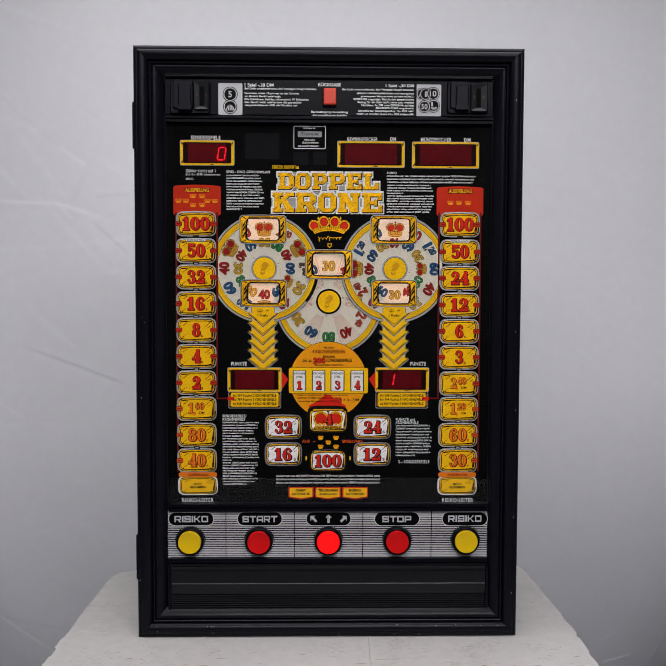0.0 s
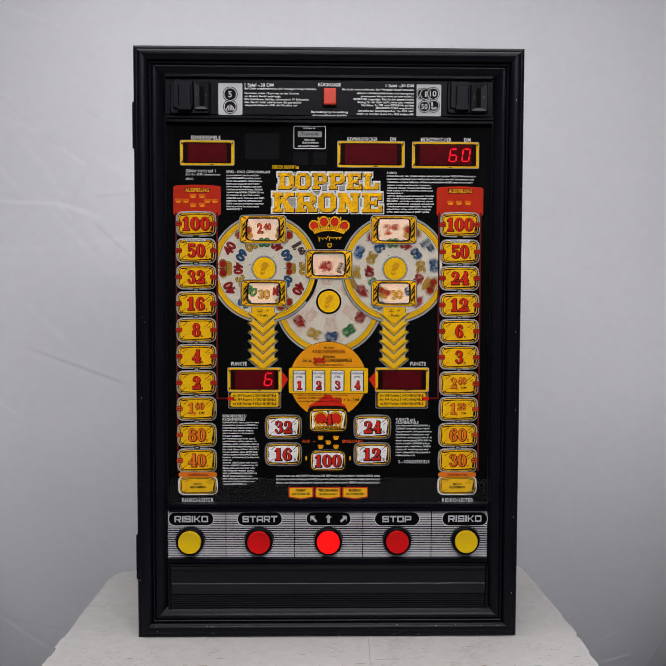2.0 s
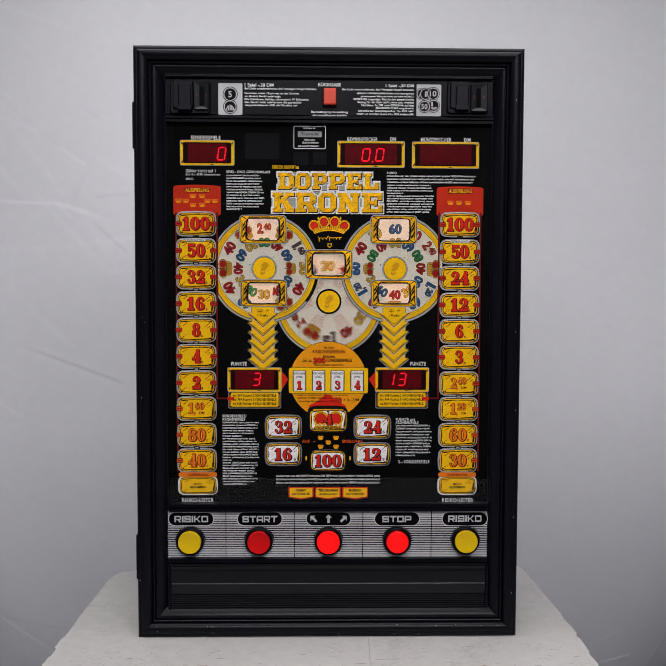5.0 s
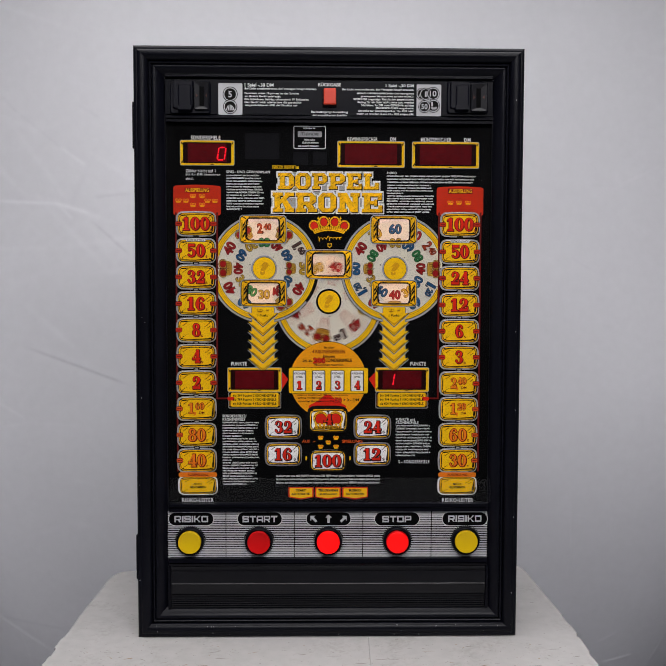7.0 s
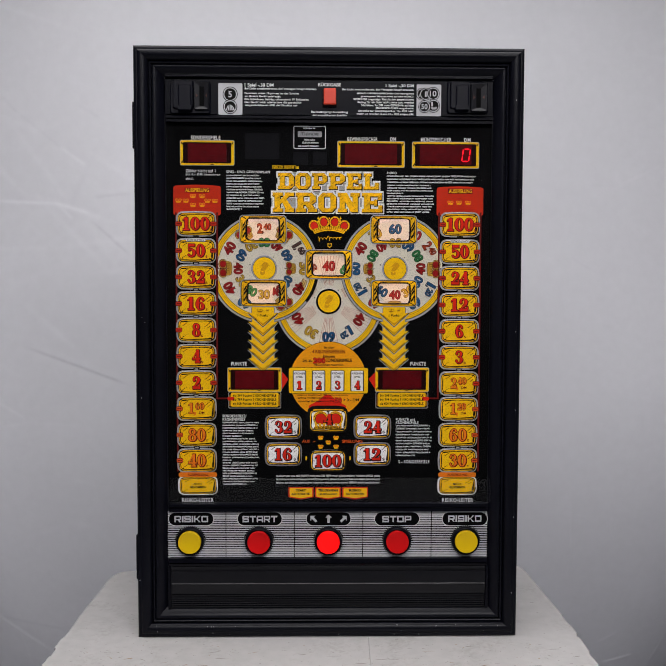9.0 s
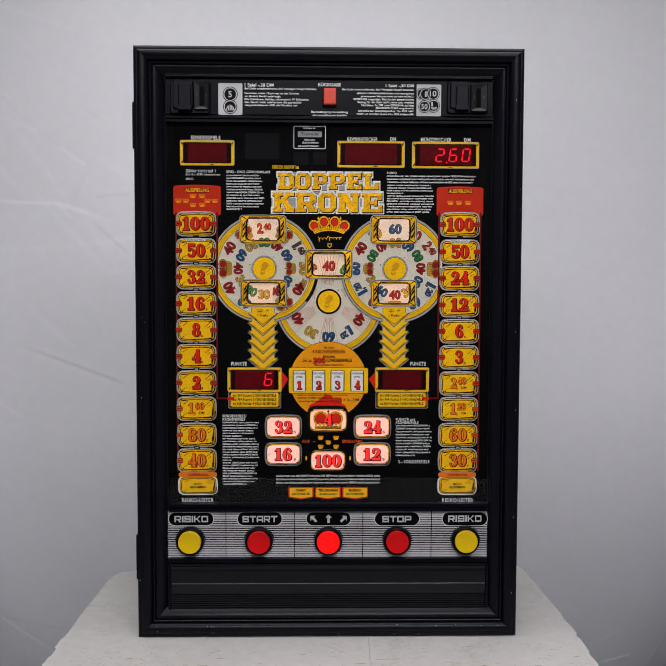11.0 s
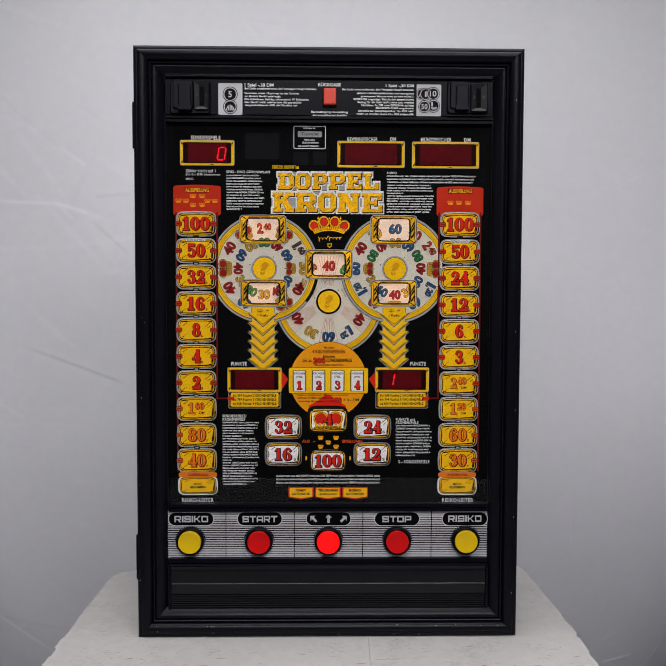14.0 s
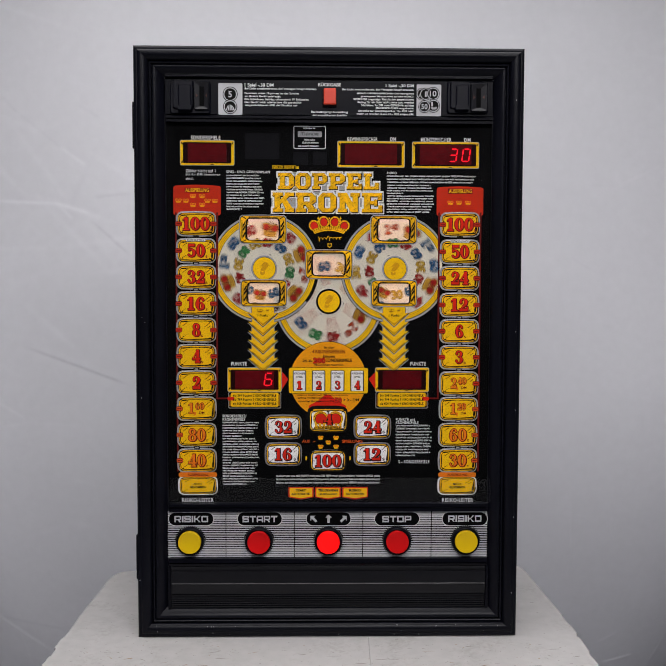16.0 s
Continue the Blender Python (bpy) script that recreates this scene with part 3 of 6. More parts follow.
# ---- coin panel ----
def coin_panel():
    (x0, zt), (x1, zb) = (-0.2756, 0.9353), (0.2780, 0.8784)
    panel = part("coin_panel", cube(x0, x1, 0.0215, 0.0252, zb, zt), M_PLASTIC, machine, "black coin panel with white print")
    for a, b, c, d, flip in (((-0.2644, 0.9326), (-0.1967, 0.8777), (-0.2511, 0.9286), (-0.2262, 0.8872), 1), ((0.1949, 0.9344), (0.2638, 0.8811), (0.2070, 0.9303), (0.2316, 0.8907), -1)):
        bm = bmesh.new()
        hx, hz, hw, hh = (a[0] + b[0]) / 2, (a[1] + b[1]) / 2, b[0] - a[0], a[1] - b[1]
        taper(bm, rrect(hx, hz, hw, hh, 0.005), 0.0216, rrect(hx, hz, hw - 0.004, hh - 0.004, 0.004), 0.0172)
        slot = part("coin_unit", bm, M_COIN, machine, "black coin slot housing with metal insert")
        # sliding hood: a raised block with a sloped tongue and a lip below
        mx, mz, mw, mh = (c[0] + d[0]) / 2, (c[1] + d[1]) / 2, d[0] - c[0], c[1] - d[1]
        bm = bmesh.new()
        taper(bm, rrect(mx - 0.003, mz + 0.0005, mw + 0.010, mh + 0.005, 0.004), 0.0174, rrect(mx - 0.003, mz + 0.0005, mw + 0.006, mh + 0.002, 0.003), 0.0122)
        taper(bm, rrect(mx, mz - 0.001, mw - 0.002, mh - 0.004, 0.002), 0.0124, [(x * 0.86 + mx * 0.14, z) for x, z in rrect(mx, mz - 0.0015, mw - 0.004, mh - 0.008, 0.002)], 0.0102)
        taper(bm, rrect(mx, d[1] - 0.001, mw, 0.011, 0.003), 0.0174, rrect(mx, d[1] - 0.0005, mw - 0.003, 0.007, 0.002), 0.0088)
        part("coin_hood", bm, M_COIN, slot)
        s0, s1 = ((-0.2238, 0.9302), (-0.1988, 0.8832)) if flip > 0 else ((0.2333, 0.9305), (0.2609, 0.8839))
        bm = bmesh.new()
        mx = (s0[0] + s1[0]) / 2
        outer = rrect(mx, (s0[1] + s1[1]) / 2, s1[0] - s0[0], s0[1] - s1[1], 0.003)
        lip = rrect(mx, (s0[1] + s1[1]) / 2, s1[0] - s0[0] - 0.0025, s0[1] - s1[1] - 0.0025, 0.002)
        inner = rrect(mx, (s0[1] + s1[1]) / 2, 0.0075, s0[1] - s1[1] - 0.014, 0.001)
        for (p, py), (q, qy) in (((outer, 0.0176), (lip, 0.0122)), ((lip, 0.0122), (inner, 0.0162))):
            va, vb = [bm.verts.new((x, py, z)) for x, z in p], [bm.verts.new((x, qy, z)) for x, z in q]
            for i in range(len(va)):
                j = (i + 1) % len(va)
                bm.faces.new((va[i], va[j], vb[j], vb[i]))
        bmesh.ops.recalc_face_normals(bm, faces=bm.faces)
        part("coin_insert", bm, M_STEEL, slot, "dull metal coin insert")
        part("slit", cube(mx - 0.0036, mx + 0.0036, 0.0160, 0.0174, s1[1] + 0.0075, s0[1] - 0.0085), M_BLACK, slot)
        bm = bmesh.new()
        zc = (s0[1] + s1[1]) / 2
        for q in (-1, 1):
            poly(bm, [(mx + q * 0.0058, zc), (mx + q * 0.0092, zc + 0.0035), (mx + q * 0.0092, zc - 0.0035)], 0.0121)
        part("arrow_marks", bm, M_COPPER, slot)
    # coin pictograms
    for a, b, coins in (((-0.1845, 0.9291), (-0.1447, 0.8774), [(542, 222, 18, "5"), (542, 252, 17, "")]),
                        ((0.1446, 0.9298), (0.1856, 0.8777), [(994, 222, 15, ""), (1002, 222, 15, "1"), (1019, 221, 16, "10"), (1020, 250, 16, "1-"), (999, 252, 15, "50")])):
        bm = bmesh.new()
        cx, cz = (a[0] + b[0]) / 2, (a[1] + b[1]) / 2
        slab(bm, rrect(cx, cz, b[0] - a[0], a[1] - b[1], 0.002), 0.0211, 0.0216)
        lab = part("coin_label", bm, M_LABEL, machine, "silver label with printed coins")
        for k, (px, py, r, txt) in enumerate(coins):
            fx, fz = (px - 514) / 57.0 if px < 700 else (px - 981) / 57.0, (py - (196 if px < 700 else 199)) / 75.0
            ox, oz = a[0] + fx * (b[0] - a[0]), a[1] - fz * (a[1] - b[1])
            bm = bmesh.new()
            y = 0.0209 - 0.0004 * k
            rr = r * U
            poly(bm, circle(ox, oz, rr, 28), y, 0)
            annulus(bm, ox, oz, rr * 0.78, rr * 0.90, y - 0.0001, 1, 28)
            if txt == "1-":
                write(bm, "1", (ox - rr * 0.35, oz + rr * 0.6), (ox - rr * 0.1, oz - rr * 0.05), y - 0.0002, 1, bold=0.02)
                for q in range(3):
                    poly(bm, rrect(ox + rr * 0.08, oz - rr * (0.2 + 0.2 * q), rr * (1.0 - 0.2 * q), rr * 0.09, rr * 0.04), y - 0.0002, 1)
            elif txt:
                wd = {"1": 0.13, "5": 0.25}.get(txt, 0.5)
                write(bm, txt, (ox - rr * wd, oz + rr * 0.42), (ox + rr * wd, oz - rr * 0.42), y - 0.0002, 1, bold=0.02)
            else:
                for q in range(5):
                    t = (q - 2) * 0.28
                    poly(bm, [(ox + rr * (t - 0.08), oz - rr * 0.5), (ox + rr * (t + 0.08), oz - rr * 0.5), (ox + rr * (t * 0.6 + 0.05), oz + rr * (0.3 - abs(t) * 0.3)), (ox + rr * (t * 0.6 - 0.05), oz + rr * (0.3 - abs(t) * 0.3))], y - 0.0002, 1)
            part("coin_print", bm, [M_INK, M_LABEL], lab)
    sign("lettering", "1 Spiel -,30 DM", (-0.1410, 0.9295), (-0.0932, 0.9223), M_WHITE, panel, bold=0.02)
    sign("lettering", "1 Spiel -,30 DM", (0.0930, 0.9300), (0.1397, 0.9235), M_WHITE, panel, bold=0.02)
    sign("lettering", "RÜCKGABE", (-0.0193, 0.9319), (0.0188, 0.9253), M_WHITE, panel, bold=0.03)
    for body, p0, p1 in (("Bei Licht annahmebereit. Bei Versagen Knopf drücken.", (-0.1410, 0.9226), (-0.0214, 0.9183)),
                         ("Personen unter 18 Jahren ist das Spielen", (-0.1410, 0.9149), (-0.0517, 0.9108)),
                         ("an diesem Gerät untersagt.", (-0.1411, 0.9101), (-0.0813, 0.9057)),
                         ("Die Spieldauer beträgt mindestens 15 Sekunden.", (-0.1411, 0.9052), (-0.0340, 0.9008)),
                         ("Das Gerät zahlt mindestens die gesetzlich", (-0.1411, 0.9003), (-0.0474, 0.8959)),
                         ("vorgeschriebenen 60% der Einsätze aus.", (-0.1411, 0.8955), (-0.0523, 0.8913)),
                         ("Bei Licht annahmebereit. Bei Versagen Knopf drücken.", (0.0210, 0.9225), (0.1398, 0.9182)),
                         ("MÜNZ-/GEWINNSPEICHER: Der Betrag von", (0.0450, 0.9164), (0.1398, 0.9123)),
                         ("gewonnenen Münzen wird auf dem MÜNZ-", (0.0514, 0.9116), (0.1399, 0.9074)),
                         ("SPEICHER angezeigt. Reicht der gespeicherte", (0.0394, 0.9066), (0.1399, 0.9022)),
                         ("Betrag für ein Spiel nicht mehr aus, werden", (0.0465, 0.9018), (0.1400, 0.8973)),
                         ("höchstens 3,- DM vom GEWINN- auf den", (0.0522, 0.8970), (0.1400, 0.8928)),
                         ("MÜNZSPEICHER umgebucht.", (0.0770, 0.8926), (0.1401, 0.8882)),
                         ("Erreicht der Gewinnspeicher 10,- DM oder", (0.0480, 0.8875), (0.1401, 0.8833)),
                         ("mehr, so werden diese 10,- DM ausgezahlt.", (0.0452, 0.8826), (0.1401, 0.8781)),
                         ("Bei Betätigung: Auszahlung", (-0.0305, 0.8852), (0.0303, 0.8808)),
                         ("der gespeicherten Beträge", (-0.0283, 0.8800), (0.0282, 0.8752))):
        sign("small_print", body, p0, p1, M_SMALL, panel, bold=0.025, spacing=1.06)
    (a, b), (c, d) = (-0.0122, 0.9229), (0.0119, 0.8911)
    part("return_surround", cube(a, c, 0.019, 0.0216, d, b, 0.001), M_PLASTIC, panel)
    (a, b), (c, d) = (-0.0101, 0.9209), (0.0105, 0.8939)
    part("return_button", cube(a, c, 0.012, 0.0192, d, b, 0.0022), M_RETURN, panel, "orange-red coin return button")


coin_panel()

# ---- printed glass front ----
(GX0, GZ1), (GX1, GZ0) = (-0.2712, 0.8618), (0.2815, 0.2248)
front = part("printed_front", cube(GX0, GX1, 0.0240, 0.0252, GZ0, GZ1), M_BLACK, machine, "black printed front with yellow and red prize plan")
(a, b), (c, d) = (-0.2692, 0.8625), (0.2792, 0.2257)
pane = part("front_glass", cube(a, c, 0.0170, 0.0180, d, b), M_GLASS, machine, "clear front glass pane")
pane.visible_shadow = False


def spline(pts, n=5):
    """Catmull-Rom points through (x, z, width) knots."""
    out = []
    p = [pts[0]] + list(pts) + [pts[-1]]
    for i in range(1, len(p) - 2):
        for k in range(n):
            t = k / n
            out.append(tuple(0.5 * (2 * p[i][j] + (p[i + 1][j] - p[i - 1][j]) * t + (2 * p[i - 1][j] - 5 * p[i][j] + 4 * p[i + 1][j] - p[i + 2][j]) * t * t
                                    + (3 * p[i][j] - p[i - 1][j] - 3 * p[i + 1][j] + p[i + 2][j]) * t ** 3) for j in range(3)))
    return out + [pts[-1]]


def oval(cx, cz, rx, rz, side, top):
    return [(cx + rx * math.sin(t), cz + rz * math.cos(t), top + (side - top) * abs(math.sin(t)) ** 1.5) for t in [2 * math.pi * k / 22 for k in range(23)]]


def bar4(x0, z0, x1, z1):
    return [(x0, z0), (x1, z0), (x1, z1), (x0, z1)]


# fat old-style figures: swelling strokes and straight serifs, on a unit box
FIGURE = {
    "0": ([oval(0.5, 0.5, 0.34, 0.46, 0.34, 0.09)], []),
    "1": ([], [bar4(0.30, 0.05, 0.70, 0.97), bar4(0.06, 0, 0.94, 0.10), [(0.04, 0.74), (0.36, 0.86), (0.36, 1.0), (0.04, 0.86)]]),
    "2": ([spline([(0.20, 0.68, 0.24), (0.22, 0.86, 0.16), (0.48, 0.95, 0.10), (0.76, 0.80, 0.30), (0.72, 0.58, 0.30), (0.42, 0.32, 0.14), (0.10, 0.10, 0.08)])],
          [bar4(0.04, 0.0, 0.96, 0.20), bar4(0.84, 0.16, 0.96, 0.36)]),
    "3": ([spline([(0.18, 0.76, 0.22), (0.28, 0.93, 0.12), (0.55, 0.95, 0.10), (0.76, 0.78, 0.28), (0.66, 0.58, 0.16), (0.40, 0.53, 0.08)]),
           spline([(0.40, 0.53, 0.08), (0.70, 0.47, 0.18), (0.80, 0.26, 0.32), (0.60, 0.06, 0.12), (0.30, 0.06, 0.12), (0.16, 0.22, 0.22)])], []),
    "4": ([], [bar4(0.50, 0.05, 0.82, 1.0), bar4(0.36, 0, 0.96, 0.10), bar4(0.0, 0.24, 1.0, 0.36), [(0.52, 1.0), (0.60, 0.84), (0.14, 0.30), (0.0, 0.30)]]),
    "5": ([spline([(0.20, 0.52, 0.10), (0.48, 0.60, 0.12), (0.80, 0.42, 0.30), (0.76, 0.16, 0.28), (0.45, 0.04, 0.10), (0.18, 0.16, 0.22)])],
          [bar4(0.14, 0.82, 0.88, 1.0), bar4(0.14, 0.48, 0.26, 0.95)]),
    "6": ([spline([(0.80, 0.78, 0.20), (0.68, 0.94, 0.12), (0.46, 0.94, 0.10), (0.24, 0.70, 0.26), (0.20, 0.36, 0.34), (0.32, 0.08, 0.16), (0.52, 0.04, 0.08),
                   (0.76, 0.16, 0.26), (0.78, 0.36, 0.28), (0.62, 0.56, 0.10), (0.44, 0.56, 0.08), (0.30, 0.46, 0.06)])], []),
    "8": ([oval(0.5, 0.75, 0.28, 0.21, 0.26, 0.09), oval(0.5, 0.27, 0.34, 0.23, 0.30, 0.09)], []),
}


def figures(bm, text, p0, p1, y, fill, rim, grow=1.3, shadow=1.2):
    """Fat serif figures that fill the box p0 to p1, with a dark rim and a drop shadow."""
    widths = [0.78 if c == "1" else 1.0 for c in text]
    gap = 0.10
    total = sum(widths) + gap * (len(text) - 1)
    w1, h = (p1[0] - p0[0]) / total, p0[1] - p1[1]
    x = p0[0]
    for c, wd in zip(text, widths):
        cw = w1 * wd
        curves, plates = FIGURE[c]
        for g, dx, dz, mi, yy in ((0, 0, 0, fill, y), (grow * U, 0, 0, rim, y + 0.0002), (grow * U, shadow * U, -shadow * U, rim, y + 0.0004)):
            n = 0
            for cv in curves:
                pts = [(x + a * cw + dx, p1[1] + b * h + dz, ww * cw / 2 + g) for a, b, ww in cv]
                for i in range(len(pts) - 1):
                    (ax, az, aw), (bx, bz, bw) = pts[i], pts[i + 1]
                    pa, pb = pts[max(i - 1, 0)], pts[min(i + 2, len(pts) - 1)]
                    ta, tb = (bx - pa[0], bz - pa[1]), (pb[0] - ax, pb[1] - az)
                    la, lb = math.hypot(*ta) or 1, math.hypot(*tb) or 1
                    na, nb = (-ta[1] / la, ta[0] / la), (-tb[1] / lb, tb[0] / lb)
                    quad = [(ax + na[0] * aw, az + na[1] * aw), (bx + nb[0] * bw, bz + nb[1] * bw), (bx - nb[0] * bw, bz - nb[1] * bw), (ax - na[0] * aw, az - na[1] * aw)]
                    n += 1
                    poly(bm, quad, yy + 0.000002 * n, mi)
                for px, pz, pw in (pts[0], pts[-1]):
                    n += 1
                    poly(bm, circle(px, pz, pw, 10), yy + 0.000002 * n, mi)
            for q in plates:
                pts = [(x + a * cw + dx, p1[1] + b * h + dz) for a, b in q]
                mx, mz = sum(p[0] for p in pts) / 4, sum(p[1] for p in pts) / 4
                n += 1
                poly(bm, [(a + math.copysign(g, a - mx), b + math.copysign(g, b - mz)) for a, b in pts], yy + 0.000002 * n, mi)
        x += cw + gap * w1


def strokes(bm, y, mi, *outlines):
    """Printed accents, given in units of the artwork."""
    for k, pts in enumerate(outlines):
        poly(bm, [(x * U, z * U) for x, z in pts], y - 0.000004 * k, mi)


def prize_field(style="yellow"):
    """One prize field of the ladder, about its centre: rim, gold bevel, inked edges and shine."""
    bm = bmesh.new()
    w, h = 94 * U, 59 * U
    poly(bm, barrel(0, 0, w, h, 0.035, 0.22), 0.02230, 0)
    poly(bm, barrel(0.5 * U, -0.2 * U, w * 0.922, h * 0.885, 0.035, 0.20), 0.02215, 1)
    poly(bm, barrel(0.2 * U, -0.2 * U, w * 0.89, h * 0.835, 0.035, 0.19), 0.02200, 4)
    poly(bm, barrel(0.4 * U, -0.4 * U, w * 0.85, h * 0.755, 0.035, 0.19), 0.02185, 1)
    poly(bm, barrel(0.2 * U, -0.2 * U, w * 0.818, h * 0.70, 0.035, 0.18), 0.02170, 2)
    strokes(bm, 0.02160, 1,
            [(-32.5, 18.0), (-31, 19.3), (-38.5, 24.2), (-40, 22.8)], [(33, 17.5), (31.5, 19.3), (38.5, 24.2), (40, 22.4)],
            [(-33, -18), (-31.5, -19.5), (-38.5, -24), (-40, -22.8)], [(33, -17.5), (31, -19.8), (38, -24.8), (40.3, -22.4)],
            [(-33, 20.6), (-8, 23.0), (16, 22.4), (16, 21.0), (-8, 21.6), (-32, 18.8)],
            [(39.8, 12), (40.4, -12), (36.2, -18.8), (36.6, -10), (38.4, 0)],
            [(2, -23.4), (30, -21.6), (35, -18.2), (28, -19.8), (2, -21.4)],
            [(-39.8, 10), (-40.2, -10), (-38.3, -8), (-38.3, 8)])
    # shine strokes on the field
    strokes(bm, 0.02157, 1,
            [(-33, 11), (-32, 10.2), (-20.5, 18.2), (-22.5, 18.6)], [(-34, -17), (-33, -17.8), (-22.5, -10.6), (-24, -10.8)],
            [(20, 8), (21, 7.4), (34, 17), (32, 17.2)], [(26.5, 5), (27.4, 4.3), (36, 10.6), (35, 11.2)])
    strokes(bm, 0.02158, 3,
            [(-30, -23.6), (0, -25.2), (0, -23.9), (-30, -22.3)], [(20, 24.0), (33, 22.6), (33, 21.4), (20, 22.8)], [(-41.3, -2), (-41.3, -16), (-40.5, -16), (-40.5, -2)])
    # light and dark arcs on the rim
    strokes(bm, 0.02225, 5, [(-40, 25.6), (-30, 28.4), (0, 29.9), (26, 28.8), (26, 27.9), (0, 28.8), (-30, 27.2), (-39.5, 24.8)])
    strokes(bm, 0.02224, 1, [(47.2, -6), (45.6, -20), (40, -27.2), (26, -29.2), (26, -28.2), (39, -26.2), (44, -20), (45.4, -6)])
    mats = {"yellow": [M_GREY, M_INK, M_YELLOW, M_SHADE, M_GOLD, M_WHITE], "white": [M_DIMRIM, M_INK, M_FIELD, M_SHADE, M_GOLD, M_GREY]}[style]
    return bm, mats


def ladder(parent, centres, numbers, units, low, flip):
    bm, mats = prize_field()
    first = None
    for k, ((cx, cz), num, unit) in enumerate(zip(centres, numbers, units)):
        if first is None:
            ob = first = part("prize_field", bm, mats, parent, "yellow prize field in grey rim", (cx, 0, cz))
        else:
            ob = same(first, (cx, 0, cz), parent)
            ob["label"] = "yellow prize field in grey rim"
        b2 = bmesh.new()
        red = k < low
        if "," in num:
            whole, cents = num.split(",")
            figures(b2, whole, (-20 * U, 15 * U), (-6 * U, -12 * U), 0.0210, 0, 1, 1.0, 0.8)
            figures(b2, cents, (-3 * U, 15 * U), (18 * U, -2 * U), 0.0210, 0, 1, 0.8, 0.6)
            write(b2, ",", (-6 * U, -8 * U), (-1 * U, -18 * U), 0.0212, 0, bold=0.05)
            write(b2, unit, (6 * U, -7 * U), (19 * U, -13 * U), 0.0212, 1, bold=0.02)
        else:
            hw = {1: 9.5, 2: 21.0, 3: 32}[len(num)]
            figures(b2, num, (-hw * U, 16 * U), (hw * U, -15 * U), 0.0209, 0, 1, 1.5)
            write(b2, unit, ((hw + 2) * U, -11 * U), ((hw + 7) * U, -17 * U), 0.0212, 1, bold=0.03)
        part("numeral", b2, [M_RED if red else M_ORANGE, M_DARKRED], ob)
        sides = (-1, 1) if k < low else ((-1,) if flip > 0 else (1,))
        for s in sides:
            b2 = bmesh.new()
            poly(b2, rrect(s * 42 * U, 0, 16.5 * U, 11.5 * U, 3.5 * U), 0.0214, 1)
            poly(b2, rrect(s * 42 * U, 0, 14 * U, 8.5 * U, 3 * U), 0.0213, 0)
            poly(b2, rrect(s * 42 * U, 0, 10 * U, 2.6 * U, 1 * U), 0.0211, 1)
            part("side_tab", b2, [M_HEAD if k < 7 else M_RUST, M_DARKRED], ob)
        if k == 1:
            b2 = bmesh.new()
            poly(b2, rrect(0, 25.5 * U, 46 * U, 6 * U, 1 * U), 0.0214, 0)
            write(b2, "RISIKO-ENDE", (-21 * U, 27.8 * U), (21 * U, 23.2 * U), 0.0212, 1, bold=0.01, spacing=1.1)
            part("end_mark", b2, [M_WHITE, M_INK], ob)
        if k < len(centres) - 1:
            b2 = bmesh.new()
            poly(b2, rrect(0, -31 * U, 15 * U, 6 * U, 1 * U), 0.0213, 0)
            if k:
                poly(b2, rrect(0, -31 * U, 9 * U, 3 * U, 0.5 * U), 0.0211, 1)
            part("link_mark", b2, [M_INK, M_GREY], ob)



LEFT = [(-0.2226, 0.6975), (-0.2229, 0.6529), (-0.2231, 0.6090), (-0.2231, 0.5642), (-0.2232, 0.5199), (-0.2231, 0.4755), (-0.2234, 0.4309), (-0.2232, 0.3869), (-0.2231, 0.3420), (-0.2230, 0.2985)]
RIGHT = [(0.2197, 0.6983), (0.2199, 0.6528), (0.2200, 0.6085), (0.2202, 0.5634), (0.2204, 0.5189), (0.2205, 0.4749), (0.2207, 0.4301), (0.2205, 0.3865), (0.2199, 0.3421), (0.2200, 0.2983)]
# red bands behind the ladders
bm = bmesh.new()
poly(bm, [(-0.2575, 0.7163), (-0.2547, 0.7163), (-0.2540, 0.2796), (-0.2569, 0.2796)], 0.0228)
poly(bm, [(-0.1889, 0.7167), (-0.1861, 0.7167), (-0.1874, 0.4043), (-0.1902, 0.4043)], 0.0228)
poly(bm, [(-0.1902, 0.4057), (-0.1637, 0.4057), (-0.1637, 0.4029), (-0.1902, 0.4028)], 0.0228)
part("ladder_band", bm, M_BAND, machine, "thin red lines beside the prize ladder")
bm = bmesh.new()
poly(bm, [(0.1830, 0.7186), (0.1858, 0.7187), (0.1869, 0.4047), (0.1840, 0.4047)], 0.0228)
poly(bm, [(0.1631, 0.4061), (0.1869, 0.4061), (0.1870, 0.4032), (0.1631, 0.4032)], 0.0228)
poly(bm, [(0.2531, 0.7190), (0.2559, 0.7190), (0.2567, 0.2792), (0.2537, 0.2792)], 0.0228)
part("ladder_band", bm, M_BAND, machine, "thin red lines beside the prize ladder")

